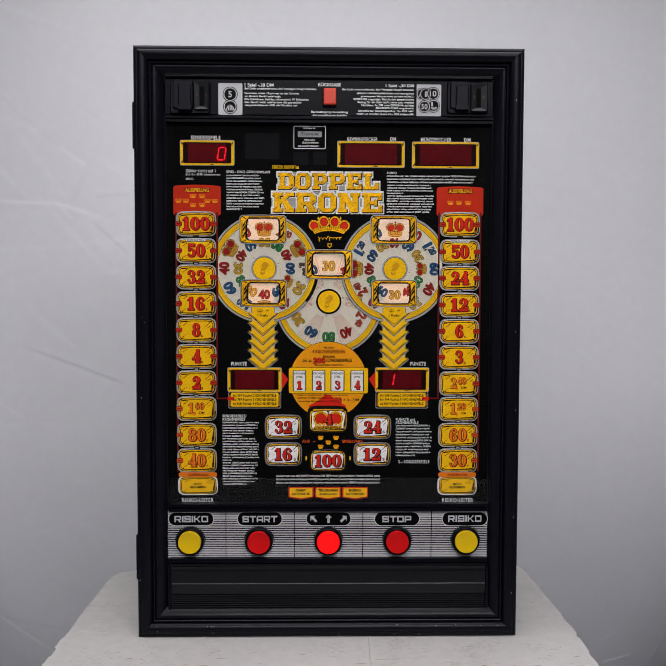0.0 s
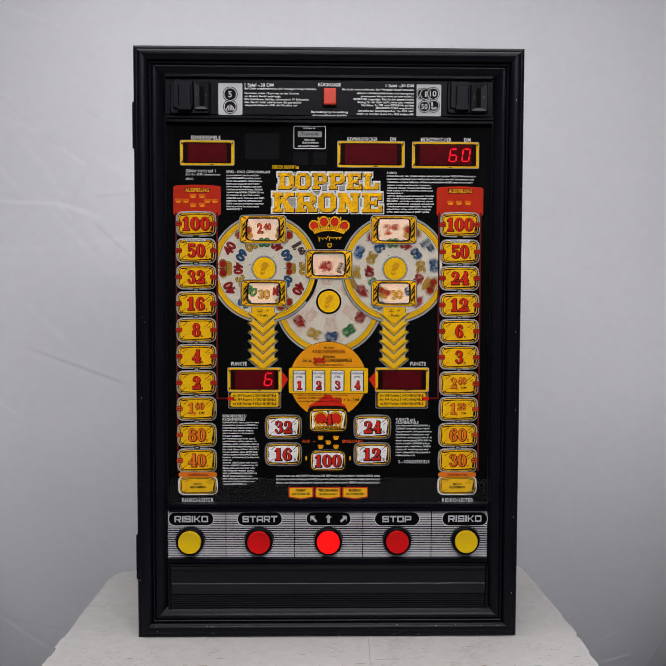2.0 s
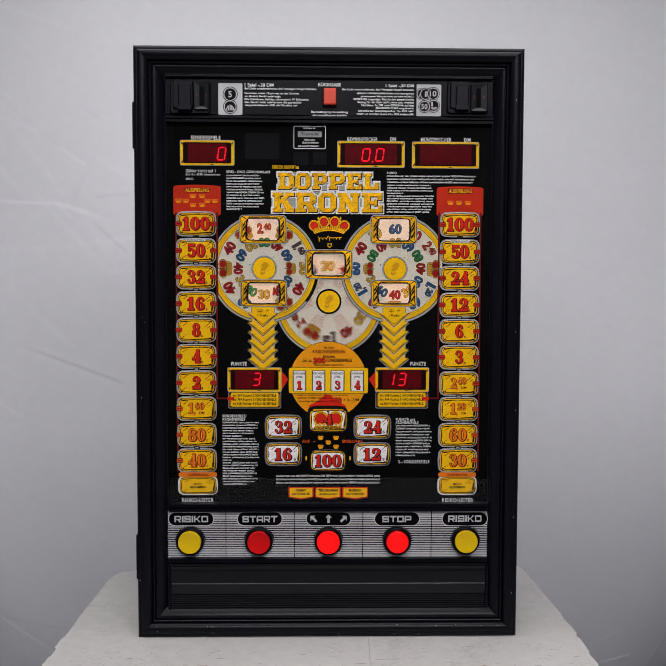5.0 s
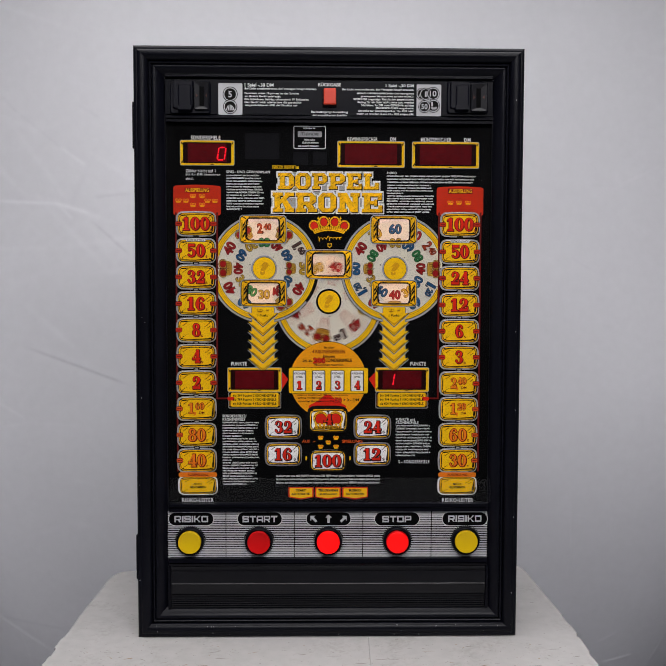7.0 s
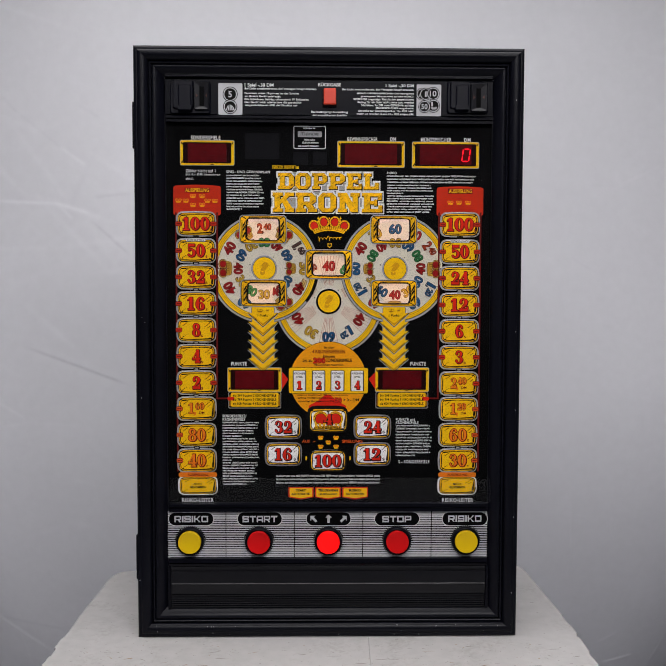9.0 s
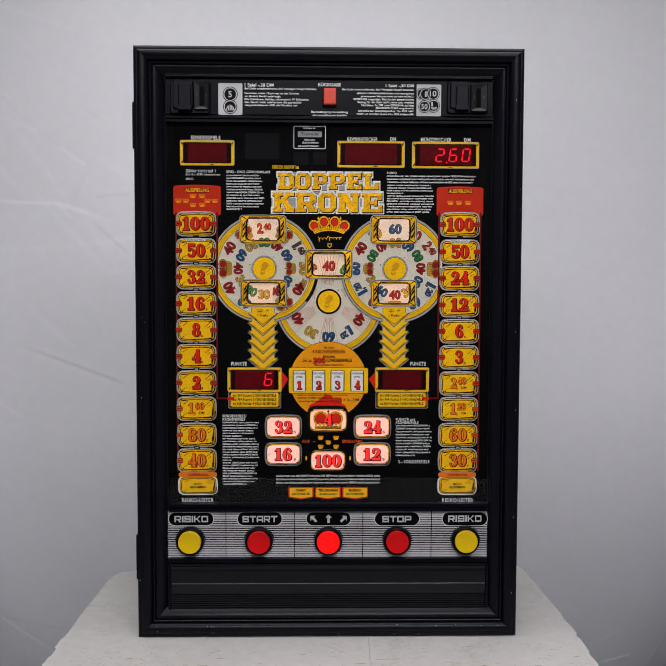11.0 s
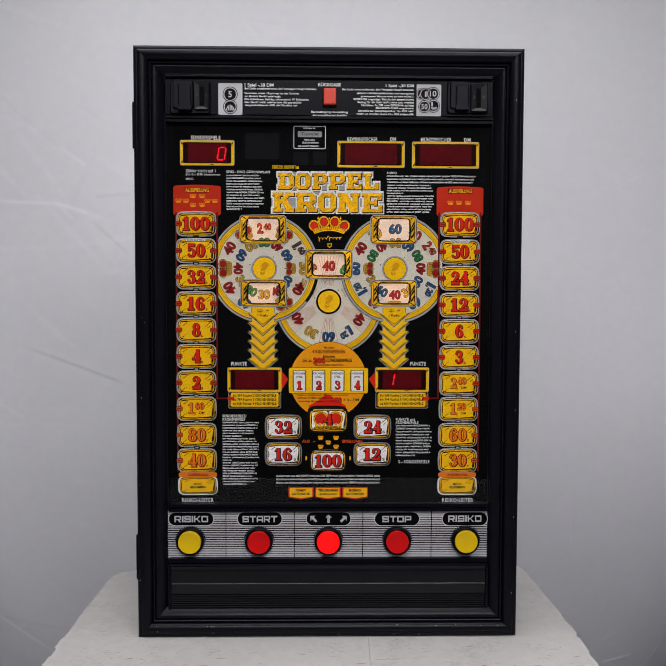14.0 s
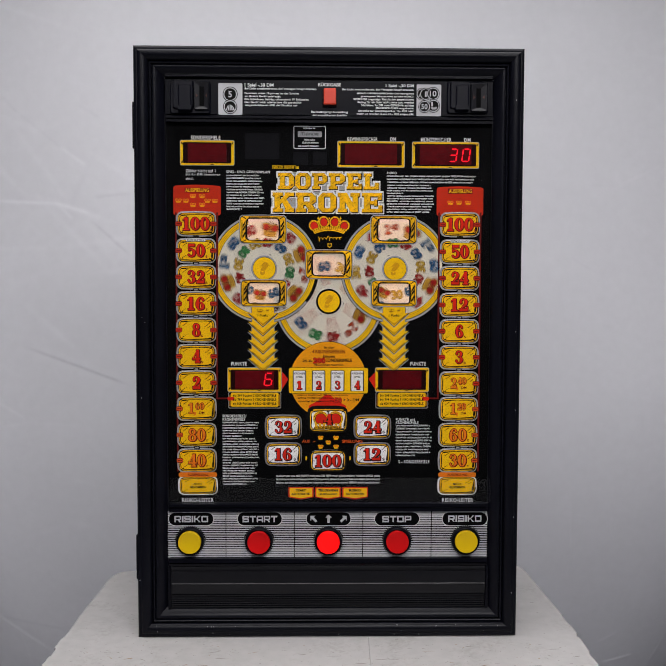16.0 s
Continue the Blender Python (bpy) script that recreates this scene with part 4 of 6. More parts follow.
def crown(bm, cx, cz, w, h, y, turn=0.0, gold=0, red=1, ink=2):
    """A printed crown: a bowed gold band with fingers, two red lobes under beaded arches, a cross on top."""
    ca, sa = math.cos(turn), math.sin(turn)
    wide, ru, rv, lift = 0.74, 0.50, 0.56, 0.14
    fine = w > 22 * U

    def at(pts):
        return [(cx + u * w / 2 * ca + v * h / 2 * sa, cz - u * w / 2 * sa + v * h / 2 * ca) for u, v in pts]

    def low(u):
        return -0.97 + 0.14 * (u / wide) ** 2

    def high(u):
        return -0.34 + 0.15 * (u / wide) ** 2

    def arc(u, f, n=18):
        pts = []
        for k in range(n):
            p, q = u + ru * f * math.sin(2 * math.pi * k / n), lift + rv * f * math.cos(2 * math.pi * k / n)
            pts.append((p, max(q, high(min(abs(p), wide)))))
        return pts

    def loop(u, f0, f1, yy, mi):
        a, b = arc(u, f0), arc(u, f1)
        for k in range(len(a)):
            quad = [a[k - 1], a[k], b[k], b[k - 1]]
            if abs(sum(quad[i - 1][0] * quad[i][1] - quad[i][0] * quad[i - 1][1] for i in range(4))) > 0.002:
                poly(bm, at(quad), yy, mi)

    for k, u in enumerate((-0.47, 0.47)):
        d = 0.00001 * k
        poly(bm, at(arc(u, 0.72)), y + d, red)
        loop(u, 0.74, 1.0, y + 0.00005 + d, gold)
        if fine:
            loop(u, 0.68, 0.77, y - 0.00004 + d, ink)
            loop(u, 0.98, 1.07, y - 0.00004 + d, ink)
            for b in range(-5, 6):
                p, q = u + ru * 0.88 * math.sin(b * 0.42), lift + rv * 0.88 * math.cos(b * 0.42)
                if q > high(p) + 0.06:
                    poly(bm, at([(p - 0.03, q), (p, q - 0.045), (p + 0.03, q), (p, q + 0.045)]), y - 0.00006, ink)
    n = 10
    us = [wide * (2 * k / n - 1) for k in range(n + 1)]
    band = [(u * 0.96, low(u)) for u in us] + [(u * 1.06, high(u) + 0.03) for u in reversed(us)]
    poly(bm, at(band), y - 0.0001, gold)
    if fine:
        for k in range(len(band)):
            (p, q), (r, t) = band[k - 1], band[k]
            e = 0.03
            poly(bm, at([(p, q - e), (r + 0.001, t - e), (r + 0.001 + e * 0.6, t + e), (p + e * 0.6, q + e)]), y - 0.00014, ink)
        for k in range(1, 6):
            u = wide * (2 * k / 6 - 1)
            mid = low(u) * 0.45 + high(u) * 0.55
            poly(bm, at([(u - 0.026, mid), (u + 0.026, mid), (u + 0.026, high(u)), (u - 0.026, high(u))]), y - 0.00015, ink)
        for k in range(n):
            a, b = us[k], us[k + 1]
            ma, mb = low(a) * 0.62 + high(a) * 0.38, low(b) * 0.62 + high(b) * 0.38
            poly(bm, at([(a, ma - 0.02), (b, mb - 0.02), (b, mb + 0.02), (a, ma + 0.02)]), y - 0.00015, ink)
    poly(bm, at([(-0.035, 0.25), (0.035, 0.25), (0.035, 0.95), (-0.035, 0.95)]), y - 0.00008, ink)
    poly(bm, at([(-0.105, 0.71), (0.105, 0.71), (0.105, 0.81), (-0.105, 0.81)]), y - 0.00009, ink)


def emblem(bm, cx, cz, y):
    """The large crown: an arched gold base, four red lobes in beaded hoops, two crosses."""
    def at(pts):
        return [(cx + u * U, cz + v * U) for u, v in pts]

    def ell(u, v, ru, rv, lean, n=20, a0=0, a1=360):
        return at([(u + ru * math.sin(t) * math.cos(lean) + rv * math.cos(t) * math.sin(lean), v - ru * math.sin(t) * math.sin(lean) + rv * math.cos(t) * math.cos(lean))
                   for t in [radians(a0 + (a1 - a0) * k / n) for k in range(n)]])
    for k, (u, v, lean) in enumerate(((-36.5, -1, -0.55), (36, -1, 0.55), (-13.2, 8.2, -0.18), (13, 8, 0.18))):
        d = -0.00003 * k
        poly(bm, ell(u, v, 14.0, 15.0, lean), y + 0.0003 + d, 2)
        poly(bm, ell(u, v, 13.0, 14.0, lean), y + 0.00028 + d, 0)
        poly(bm, ell(u, v, 9.6, 10.8, lean), y + 0.00026 + d, 2)
        poly(bm, ell(u, v - 0.4, 8.4, 9.6, lean), y + 0.00024 + d, 1)
        for j in range(-6, 7):
            t = radians(j * 21)
            p, q = 11.4 * math.sin(t), 12.5 * math.cos(t)
            bx, bz = u + p * math.cos(lean) + q * math.sin(lean), v - p * math.sin(lean) + q * math.cos(lean)
            poly(bm, at([(bx - 0.8, bz), (bx, bz - 0.8), (bx + 0.8, bz), (bx, bz + 0.8)]), y + 0.00022 + d, 2)
    us = [-1 + k / 6 for k in range(13)]
    low = [(u * 35.5, -13.0 - 8.0 * u * u) for u in us]
    high = [(u * 41.5, -2.6 - 7.6 * u * u) for u in us]
    poly(bm, at(low + high[::-1]), y + 0.0001, 0)
    for k in range(12):
        (p, q), (r, t) = low[k], low[k + 1]
        poly(bm, at([(p, q + 2.6), (r, t + 2.6), (r, t + 3.3), (p, q + 3.3)]), y + 0.00008, 2)
    for k in range(15):
        u = -0.93 + k * 1.86 / 14
        x0, z0, x1, z1 = u * 37.5, -8.2 - 7.8 * u * u, u * 41.5, -2.0 - 7.6 * u * u
        poly(bm, at([(x0 - 0.55, z0), (x0 + 0.55, z0), (x1 + 0.9, z1), (x1 - 0.9, z1)]), y + 0.00006, 2)
    for u in (-27, 27.5):
        poly(bm, at([(u - 0.8, 6), (u + 0.8, 6), (u + 0.8, 21), (u - 0.8, 21)]), y + 0.00005, 0)
        poly(bm, at([(u - 2.4, 16.2), (u + 2.4, 16.2), (u + 2.4, 18), (u - 2.4, 18)]), y + 0.00004, 0)
    poly(bm, at([(-1.6, 16), (1.6, 16), (1.6, 19), (-1.6, 19)]), y + 0.00005, 0)


def field_crown(bm, y, red, ink, gold):
    """The wide crown of the bonus field: two red lobes under beaded hoops and a fingered gold base."""
    def ell(u, v, ru, rv, n=24):
        return [((u + ru * math.sin(2 * math.pi * k / n)) * U, max(v + rv * math.cos(2 * math.pi * k / n), -10) * U) for k in range(n)]

    def clean(pts):
        out = []
        for p in pts:
            if not out or math.hypot(p[0] - out[-1][0], p[1] - out[-1][1]) > 0.02 * U:
                out.append(p)
        return out
    for k, u in enumerate((-18, 18)):
        d = 0.00003 * k
        poly(bm, clean(ell(u, 4, 19, 18.5)), y + 0.0004 + d, gold)
        poly(bm, clean(ell(u, 3, 14.2, 14.2)), y + 0.00032 + d, ink)
        poly(bm, clean(ell(u, 3, 12.8, 13)), y + 0.00024 + d, red)
        for j in range(-8, 9):
            t = radians(j * 14)
            p, q = u + 16.6 * math.sin(t), 3.6 + 16.4 * math.cos(t)
            strokes(bm, y + 0.0001 + d, ink, [(p - 1.3, q), (p, q - 1.3), (p + 1.3, q), (p, q + 1.3)])
    for k in range(7):
        u = -30 + k * 10
        poly(bm, circle(u * U, -10 * U, 3.4 * U, 12), y + 0.00008 - 0.000004 * k, gold)
        strokes(bm, y + 0.00003, gold, [(u - 2.4, -18), (u + 2.4, -18), (u + 2.4, -10), (u - 2.4, -10)])
        if k:
            strokes(bm, y - 0.00002, ink, [(u - 5.4, -16), (u - 4.6, -16), (u - 4.6, -8), (u - 5.4, -8)])
    strokes(bm, y - 0.00004, gold, [(-33, -22.5), (33, -22.5), (33, -14.5), (-33, -14.5)])
    strokes(bm, y - 0.00005, ink, [(-1.2, 10), (1.2, 10), (1.2, 26), (-1.2, 26)], [(-4, 20), (4, 20), (4, 22), (-4, 22)])


def red_heads():
    for pts, tx, rows in (([(-0.2600, 0.7578), (-0.2212, 0.7615), (-0.1817, 0.7582), (-0.1812, 0.7118), (-0.2610, 0.7142)], ((-0.2403, 0.7565), (-0.2008, 0.7504)),
                           [(455, 461), (477, 461), (420, 472), (438, 472), (490, 472), (508, 472), (455, 482), (477, 482)]),
                          ([(0.1804, 0.7575), (0.2189, 0.7613), (0.2583, 0.7573), (0.2596, 0.7134), (0.1795, 0.7123)], ((0.2004, 0.7576), (0.2391, 0.7508)),
                           [(1062, 477), (1083, 477), (1105, 477)])):
        bm = bmesh.new()
        hx, ht, hb = (pts[0][0] + pts[2][0]) / 2, pts[1][1], pts[3][1]
        outline = rrect(hx, (ht + hb) / 2 - 0.0006, abs(pts[2][0] - pts[0][0]) + 0.0006, ht - hb - 0.0012, 5 * U)
        edge = []
        for i, p in enumerate(outline):
            q = outline[(i + 1) % len(outline)]
            edge += [(p[0] + (q[0] - p[0]) * k / 6, p[1] + (q[1] - p[1]) * k / 6) for k in range(6)] if abs(q[0] - p[0]) > 0.02 else [p]
        poly(bm, [(x, z + (3.0 * U * (1 - ((x - hx) / 0.04) ** 2) if z > (ht + hb) / 2 else 0)) for x, z in edge], 0.0229, 0)
        write(bm, "AUSSPIELUNG", *tx, 0.0222, 1, bold=0.02)
        (a, b), (c, d) = tx
        poly(bm, rrect((a + c) / 2, (b + d) / 2, (c - a) * 1.06, (b - d) * 1.3, 0.001), 0.0226, 2)
        ob = part("red_heading", bm, [M_HEAD, M_GOLD, M_DARKRED], machine, "red heading field with small crowns")
        ox, oz = pts[0]
        px0, py0 = (408, 441) if len(rows) > 3 else (1029, 445)
        for px, py in rows:
            bm = bmesh.new()
            crown(bm, ox + (px - px0) * U * 1.0, oz - (py - py0) * U, 16 * U, 12 * U, 0.0222)
            part("small_crown", bm, [M_AMBER, M_RUST, M_DARKRED], ob)


red_heads()
ladder(machine, LEFT, ["100", "50", "32", "16", "8", "4", "2", "1,60", "80", "40"], ["S"] * 7 + ["DM", "PT", "PT"], 7, 1)
ladder(machine, RIGHT, ["100", "50", "24", "12", "6", "3", "2,40", "1,20", "60", "30"], ["S"] * 6 + ["DM", "DM", "PT", "PT"], 6, -1)
for (cx, cz), flip in (((-0.2218, 0.2555), 1), ((0.2198, 0.2550), -1)):
    bm, mats = prize_field()
    for v in bm.verts:
        v.co.z *= 0.78
    mats = [M_WHITE] + mats[1:]
    ob = part("prize_field", bm, mats, machine, "yellow field in white rim, no prize", (cx, 0, cz))
    bm = bmesh.new()
    write(bm, "NICHT", (-10 * U, 7 * U), (10 * U, 1 * U), 0.0212, 0, bold=0.04, spacing=1.15)
    write(bm, "GENOMMEN", (-19 * U, -1 * U), (19 * U, -7 * U), 0.0212, 0, bold=0.04, spacing=1.1)
    part("numeral", bm, M_INK, ob)
    bm = bmesh.new()
    poly(bm, rrect(0, 27 * U, 94 * U, 12 * U, 5 * U), 0.0220, 0)
    write(bm, "AUSSPIELUNG", (-25 * U, 30 * U), (25 * U, 24 * U), 0.0212, 1, bold=0.02)
    part("orange_band", bm, [M_ORANGE, M_DARKRED], ob)

# headings and small print on the glass
for body, a, b in (("SONDERSPIELE", (-0.2306, 0.8433), (-0.1814, 0.8366)), ("GEWINNSPEICHER", (0.0291, 0.8423), (0.0801, 0.8364)), ("DM", (0.1014, 0.8428), (0.1107, 0.8366)),
                   ("MÜNZSPEICHER", (0.1525, 0.8439), (0.2038, 0.8358)), ("DM", (0.2251, 0.8423), (0.2359, 0.8361)), ("PUNKTE", (-0.1649, 0.4663), (-0.1385, 0.4598)), ("PUNKTE", (0.1380, 0.4668), (0.1647, 0.4604)),
                   ("SPIEL- UND GEWINNPLAN", (-0.1717, 0.7863), (-0.0996, 0.7819)), ("RISIKO", (0.0961, 0.7859), (0.1125, 0.7818)), ("RISIKO-LEITER", (-0.2485, 0.2336), (-0.1953, 0.2269)),
                   ("RISIKO-LEITER", (0.1946, 0.2330), (0.2479, 0.2263)), ("S - SONDERSPIELE", (0.1191, 0.2990), (0.1721, 0.2932)), ("Zähler bleibt auf 1", (-0.2394, 0.7880), (-0.1901, 0.7827)),
                   ("bis 3,- DM gewonnen", (-0.2394, 0.7817), (-0.1823, 0.7765)), ("sind.", (-0.2395, 0.7747), (-0.2268, 0.7706)), ("SONDERSPIELE/", (-0.1796, 0.3768), (-0.1394, 0.3718)), ("KRONENSPIELE", (-0.1796, 0.3710), (-0.1416, 0.3660)),
                   ("PUNKTE und", (0.1142, 0.3712), (0.1468, 0.3661)), ("KRONENSPIELE", (0.1142, 0.3654), (0.1526, 0.3610))):
    sign("lettering", body, a, b, M_WHITE, machine, bold=0.02, spacing=1.12, y=0.0225)
bars("small_print", (-0.1717, 0.7797), (-0.1070, 0.7187), 13, machine, seed=11, y=0.0225, shares=(0.84, 0.90, 0.93, 0.86, 0.92, 0.95, 0.97, 0.88, 0.99, 0.94, 0.98, 0.86, 0.42))
bars("small_print", (0.0962, 0.7803), (0.2453, 0.7650), 3, machine, seed=12, y=0.0225, shares=(1.0, 0.985, 0.975))
bars("small_print", (0.0963, 0.7648), (0.1766, 0.7160), 11, machine, seed=13, y=0.0225, shares=(0.92, 0.95, 0.96, 0.34, 1.0, 0.98, 0.98, 1.0, 0.95, 0.95, 0.93))
bars("small_print", (-0.1796, 0.3645), (-0.1166, 0.2546), 24, machine, seed=14, y=0.0225, shares=(1.0, 0.93, 0.95, 0.84, 0.88, 0.55, 0.89, 0.95, 0.98, 0.98, 1.0, 0.94, 0.96, 1.0, 0.27, 0.94, 0.95, 0.9, 0.89, 0.95, 0.81, 0.96, 0.9, 0.66))
bars("small_print", (0.1143, 0.3596), (0.1766, 0.3034), 11, machine, seed=15, y=0.0225, shares=(0.97, 0.94, 1.0, 0.92, 0.99, 0.99, 0.96, 0.99, 0.93, 0.98, 0.55))
bars("small_print", (-0.0891, 0.2736), (0.0904, 0.2560), 3, machine, seed=16, y=0.0225, shares=(0.99, 0.985, 1.0))

# licence badge
(a, b), (c, d) = (-0.0601, 0.8606), (-0.0063, 0.8225)
bm = bmesh.new()
poly(bm, rrect((a + c) / 2, (b + d) / 2, c - a, b - d, 4 * U), 0.0226, 0)
poly(bm, rrect((a + c) / 2, (b + d) / 2, c - a - 3.5 * U, b - d - 3.5 * U, 3 * U), 0.0224, 1)
(e, f), (g, h) = (-0.0530, 0.8515), (-0.0127, 0.8420)
poly(bm, rrect((e + g) / 2, (f + h) / 2, g - e, f - h, 2 * U), 0.0222, 2)
badge = part("licence_badge", bm, [M_WHITE, M_BLACK, M_GREY], machine, "white-rimmed badge with silver plate")
bars("small_print", (-0.0438, 0.8586), (-0.0226, 0.8545), 1, badge, seed=21, ragged=0, y=0.0221, fill=0.8)
bars("small_print", (-0.0481, 0.8502), (-0.0169, 0.8434), 1, badge, M_STEEL, seed=22, ragged=0, y=0.0220, fill=0.8)
bars("small_print", (-0.0424, 0.8397), (-0.0240, 0.8356), 1, badge, seed=23, ragged=0, y=0.0221, fill=0.8)
bars("small_print", (-0.0459, 0.8348), (-0.0183, 0.8308), 1, badge, seed=24, ragged=0, y=0.0221, fill=0.8)
bars("small_print", (-0.0523, 0.8292), (-0.0155, 0.8252), 1, badge, seed=25, ragged=0, y=0.0221, fill=0.8)
for a, b in (((-0.1405, 0.8481), (-0.0841, 0.8058)), ((-0.0607, 0.8172), (-0.0359, 0.7963)), ((-0.0275, 0.8174), (-0.0041, 0.7965))):
    part("blank_window", cube(a[0], b[0], 0.0236, 0.0242, b[1], a[1]), M_BLANK, machine, "blank dark window in the print")

# ---- game title and crown ----
def q4(x0, z0, x1, z1):
    return [(x0, z0), (x1, z0), (x1, z1), (x0, z1)]


def mirrored(pts):
    return [(x, 1 - z) for x, z in pts]


BOW = [[(0.58, 1), (0.76, 1), (1, 0.78), (0.68, 0.74)]]
SLAB = {
    "D": [q4(0.1, 0, 0.4, 1), q4(0, 0.8, 0.76, 1), q4(0, 0, 0.76, 0.2), q4(0.68, 0.22, 1, 0.78)] + BOW + [mirrored(BOW[0])],
    "O": [q4(0.24, 0.8, 0.76, 1), q4(0.24, 0, 0.76, 0.2), q4(0, 0.22, 0.32, 0.78), q4(0.68, 0.22, 1, 0.78), [(0.42, 1), (0.24, 1), (0, 0.78), (0.32, 0.74)],
          [(0.42, 0), (0.24, 0), (0, 0.22), (0.32, 0.26)]] + BOW + [mirrored(BOW[0])],
    "P": [q4(0.1, 0, 0.4, 1), q4(0, 0.82, 0.76, 1), q4(0.3, 0.34, 0.76, 0.52), q4(0.69, 0.52, 1, 0.82), [(0.6, 1), (0.76, 1), (1, 0.82), (0.69, 0.8)],
          [(0.6, 0.34), (0.76, 0.34), (1, 0.52), (0.69, 0.54)], q4(0, 0, 0.52, 0.18)],
    "E": [q4(0.1, 0, 0.4, 1), q4(0, 0.82, 0.96, 1), q4(0, 0, 1, 0.18), q4(0.3, 0.41, 0.72, 0.59), q4(0.78, 0.64, 0.96, 0.84), q4(0.8, 0.16, 1, 0.36), q4(0.6, 0.34, 0.74, 0.66)],
    "L": [q4(0.1, 0, 0.4, 1), q4(0, 0.82, 0.52, 1), q4(0, 0, 1, 0.18), q4(0.76, 0.16, 1, 0.42)],
    "K": [q4(0.08, 0, 0.34, 1), q4(0, 0.82, 0.46, 1), q4(0, 0, 0.46, 0.18), [(0.3, 0.36), (0.3, 0.58), (0.6, 0.9), (0.9, 0.9)], q4(0.56, 0.82, 1, 1),
          [(0.42, 0.56), (0.64, 0.66), (0.98, 0.1), (0.64, 0.1)], q4(0.56, 0, 1, 0.18)],
    "R": [q4(0.08, 0, 0.36, 1), q4(0, 0.82, 0.72, 1), q4(0.3, 0.36, 0.74, 0.54), q4(0.66, 0.54, 0.94, 0.82), [(0.56, 1), (0.72, 1), (0.94, 0.82), (0.66, 0.8)],
          [(0.56, 0.36), (0.72, 0.36), (0.94, 0.54), (0.66, 0.56)], q4(0, 0, 0.48, 0.18), [(0.42, 0.42), (0.74, 0.42), (0.94, 0.1), (0.62, 0.1)], q4(0.58, 0, 1, 0.18)],
    "N": [q4(0.08, 0, 0.32, 1), q4(0, 0.82, 0.4, 1), q4(0, 0, 0.42, 0.18), [(0.1, 1), (0.42, 1), (0.92, 0), (0.6, 0)], q4(0.68, 0, 0.92, 1), q4(0.58, 0.82, 1, 1)],
}


def block_letter(ch, x0, x1, z0, z1, y, seed):
    """A gold slab-serif letter of the title with dark and white rims."""
    bm = bmesh.new()
    rnd = random.Random(seed)
    for grow, mi, yy in ((0, 0, y), (1.3 * U, 1, y + 0.0003), (4.6 * U, 2, y + 0.0006)):
        for k, quad in enumerate(SLAB[ch]):
            pts = [(x0 + u * (x1 - x0), z0 + v * (z1 - z0)) for u, v in quad]
            mx, mz = sum(p[0] for p in pts) / 4, sum(p[1] for p in pts) / 4
            pts = [(x + math.copysign(grow, x - mx), z + math.copysign(grow, z - mz)) for x, z in pts]
            off = (1.0 * U, -1.2 * U) if mi == 1 else (0, 0)
            poly(bm, [(x + off[0], z + off[1]) for x, z in pts], yy + 0.00002 * k, mi)
    zt = z1 + 3 * U if ch != "L" else z0 + 0.5 * (z1 - z0)
    poly(bm, [(x0 - 3 * U, z0 - 3 * U), (x1 + 3 * U, z0 - 3 * U), (x1 + 3 * U, zt), (x0 - 3 * U, zt)], y + 0.00085, 4)
    for k, quad in enumerate(SLAB[ch]):
        us, vs = [p[0] for p in quad], [p[1] for p in quad]
        for _ in range(4):
            u, v = rnd.uniform(min(us), max(us)), rnd.uniform(min(vs), max(vs))
            x, z = x0 + u * (x1 - x0), z0 + v * (z1 - z0)
            l, t = rnd.uniform(1.5, 4.0) * U, rnd.uniform(0.4, 0.9) * U
            poly(bm, [(x - l, z - l * 0.7), (x - l + t, z - l * 0.7 - t), (x + l + t, z + l * 0.7 - t), (x + l, z + l * 0.7)], y - 0.0001, 3)
    part("title_letter", bm, [M_GOLD, M_INK, M_WHITE, M_SHADE, M_GREY], machine, "gold block letter with white rim")


for body, a, b, edges in (("DOPPEL", (-0.0862, 0.7827), (0.0828, 0.7563), (654, 693, 694, 732, 734, 771, 773, 813, 815, 852, 855, 892)),
                          ("KRONE", (-0.0954, 0.7503), (0.0895, 0.7182), (641, 693, 695, 747, 748, 792, 794, 847, 851, 901))):
    for k, ch in enumerate(body):
        e0, e1 = edges[2 * k], edges[2 * k + 1]
        f = (b[0] - a[0]) / (edges[-1] - edges[0])
        block_letter(ch, a[0] + (e0 - edges[0] + 1) * f, a[0] + (e1 - edges[0] - 1) * f, b[1], a[1], 0.0217, k + len(body))
bars("maker_line", (-0.0954, 0.7952), (-0.0494, 0.7885), 1, machine, M_YELLOW, seed=31, y=0.0225, fill=0.8, ragged=0)
bm = bmesh.new()
(a, b), (c, d) = (-0.0351, 0.7118), (0.0348, 0.6803)
emblem(bm, (a + c) / 2 + 0.3 * U, (b + d) / 2, 0.0221)
part("crown_emblem", bm, [M_GOLD, M_RED, M_INK], machine, "gold crown print with four red lobes")
bm = bmesh.new()
(a, b), (c, d) = (-0.0194, 0.6772), (0.0206, 0.6696)
pen = []
for k in range(97):
    u = k / 96
    pen.append((a + (c - a) * u + 1.6 * U * math.sin(u * 44), (b + d) / 2 + (2.6 + (3.4 if u < 0.12 or 0.42 < u < 0.5 else 0)) * U * math.cos(u * 44) + 2 * U * u))
for k in range(96):
    (p, q), (r, t) = pen[k], pen[k + 1]
    g = math.hypot(r - p, t - q) / (0.55 * U)
    nx, nz = -(t - q) / g, (r - p) / g
    poly(bm, [(p + nx, q + nz), (r + nx, t + nz), (r - nx, t - nz), (p - nx, q - nz)], 0.0225 - 0.000001 * k)
(a, b) = (0.0006, 0.6625)
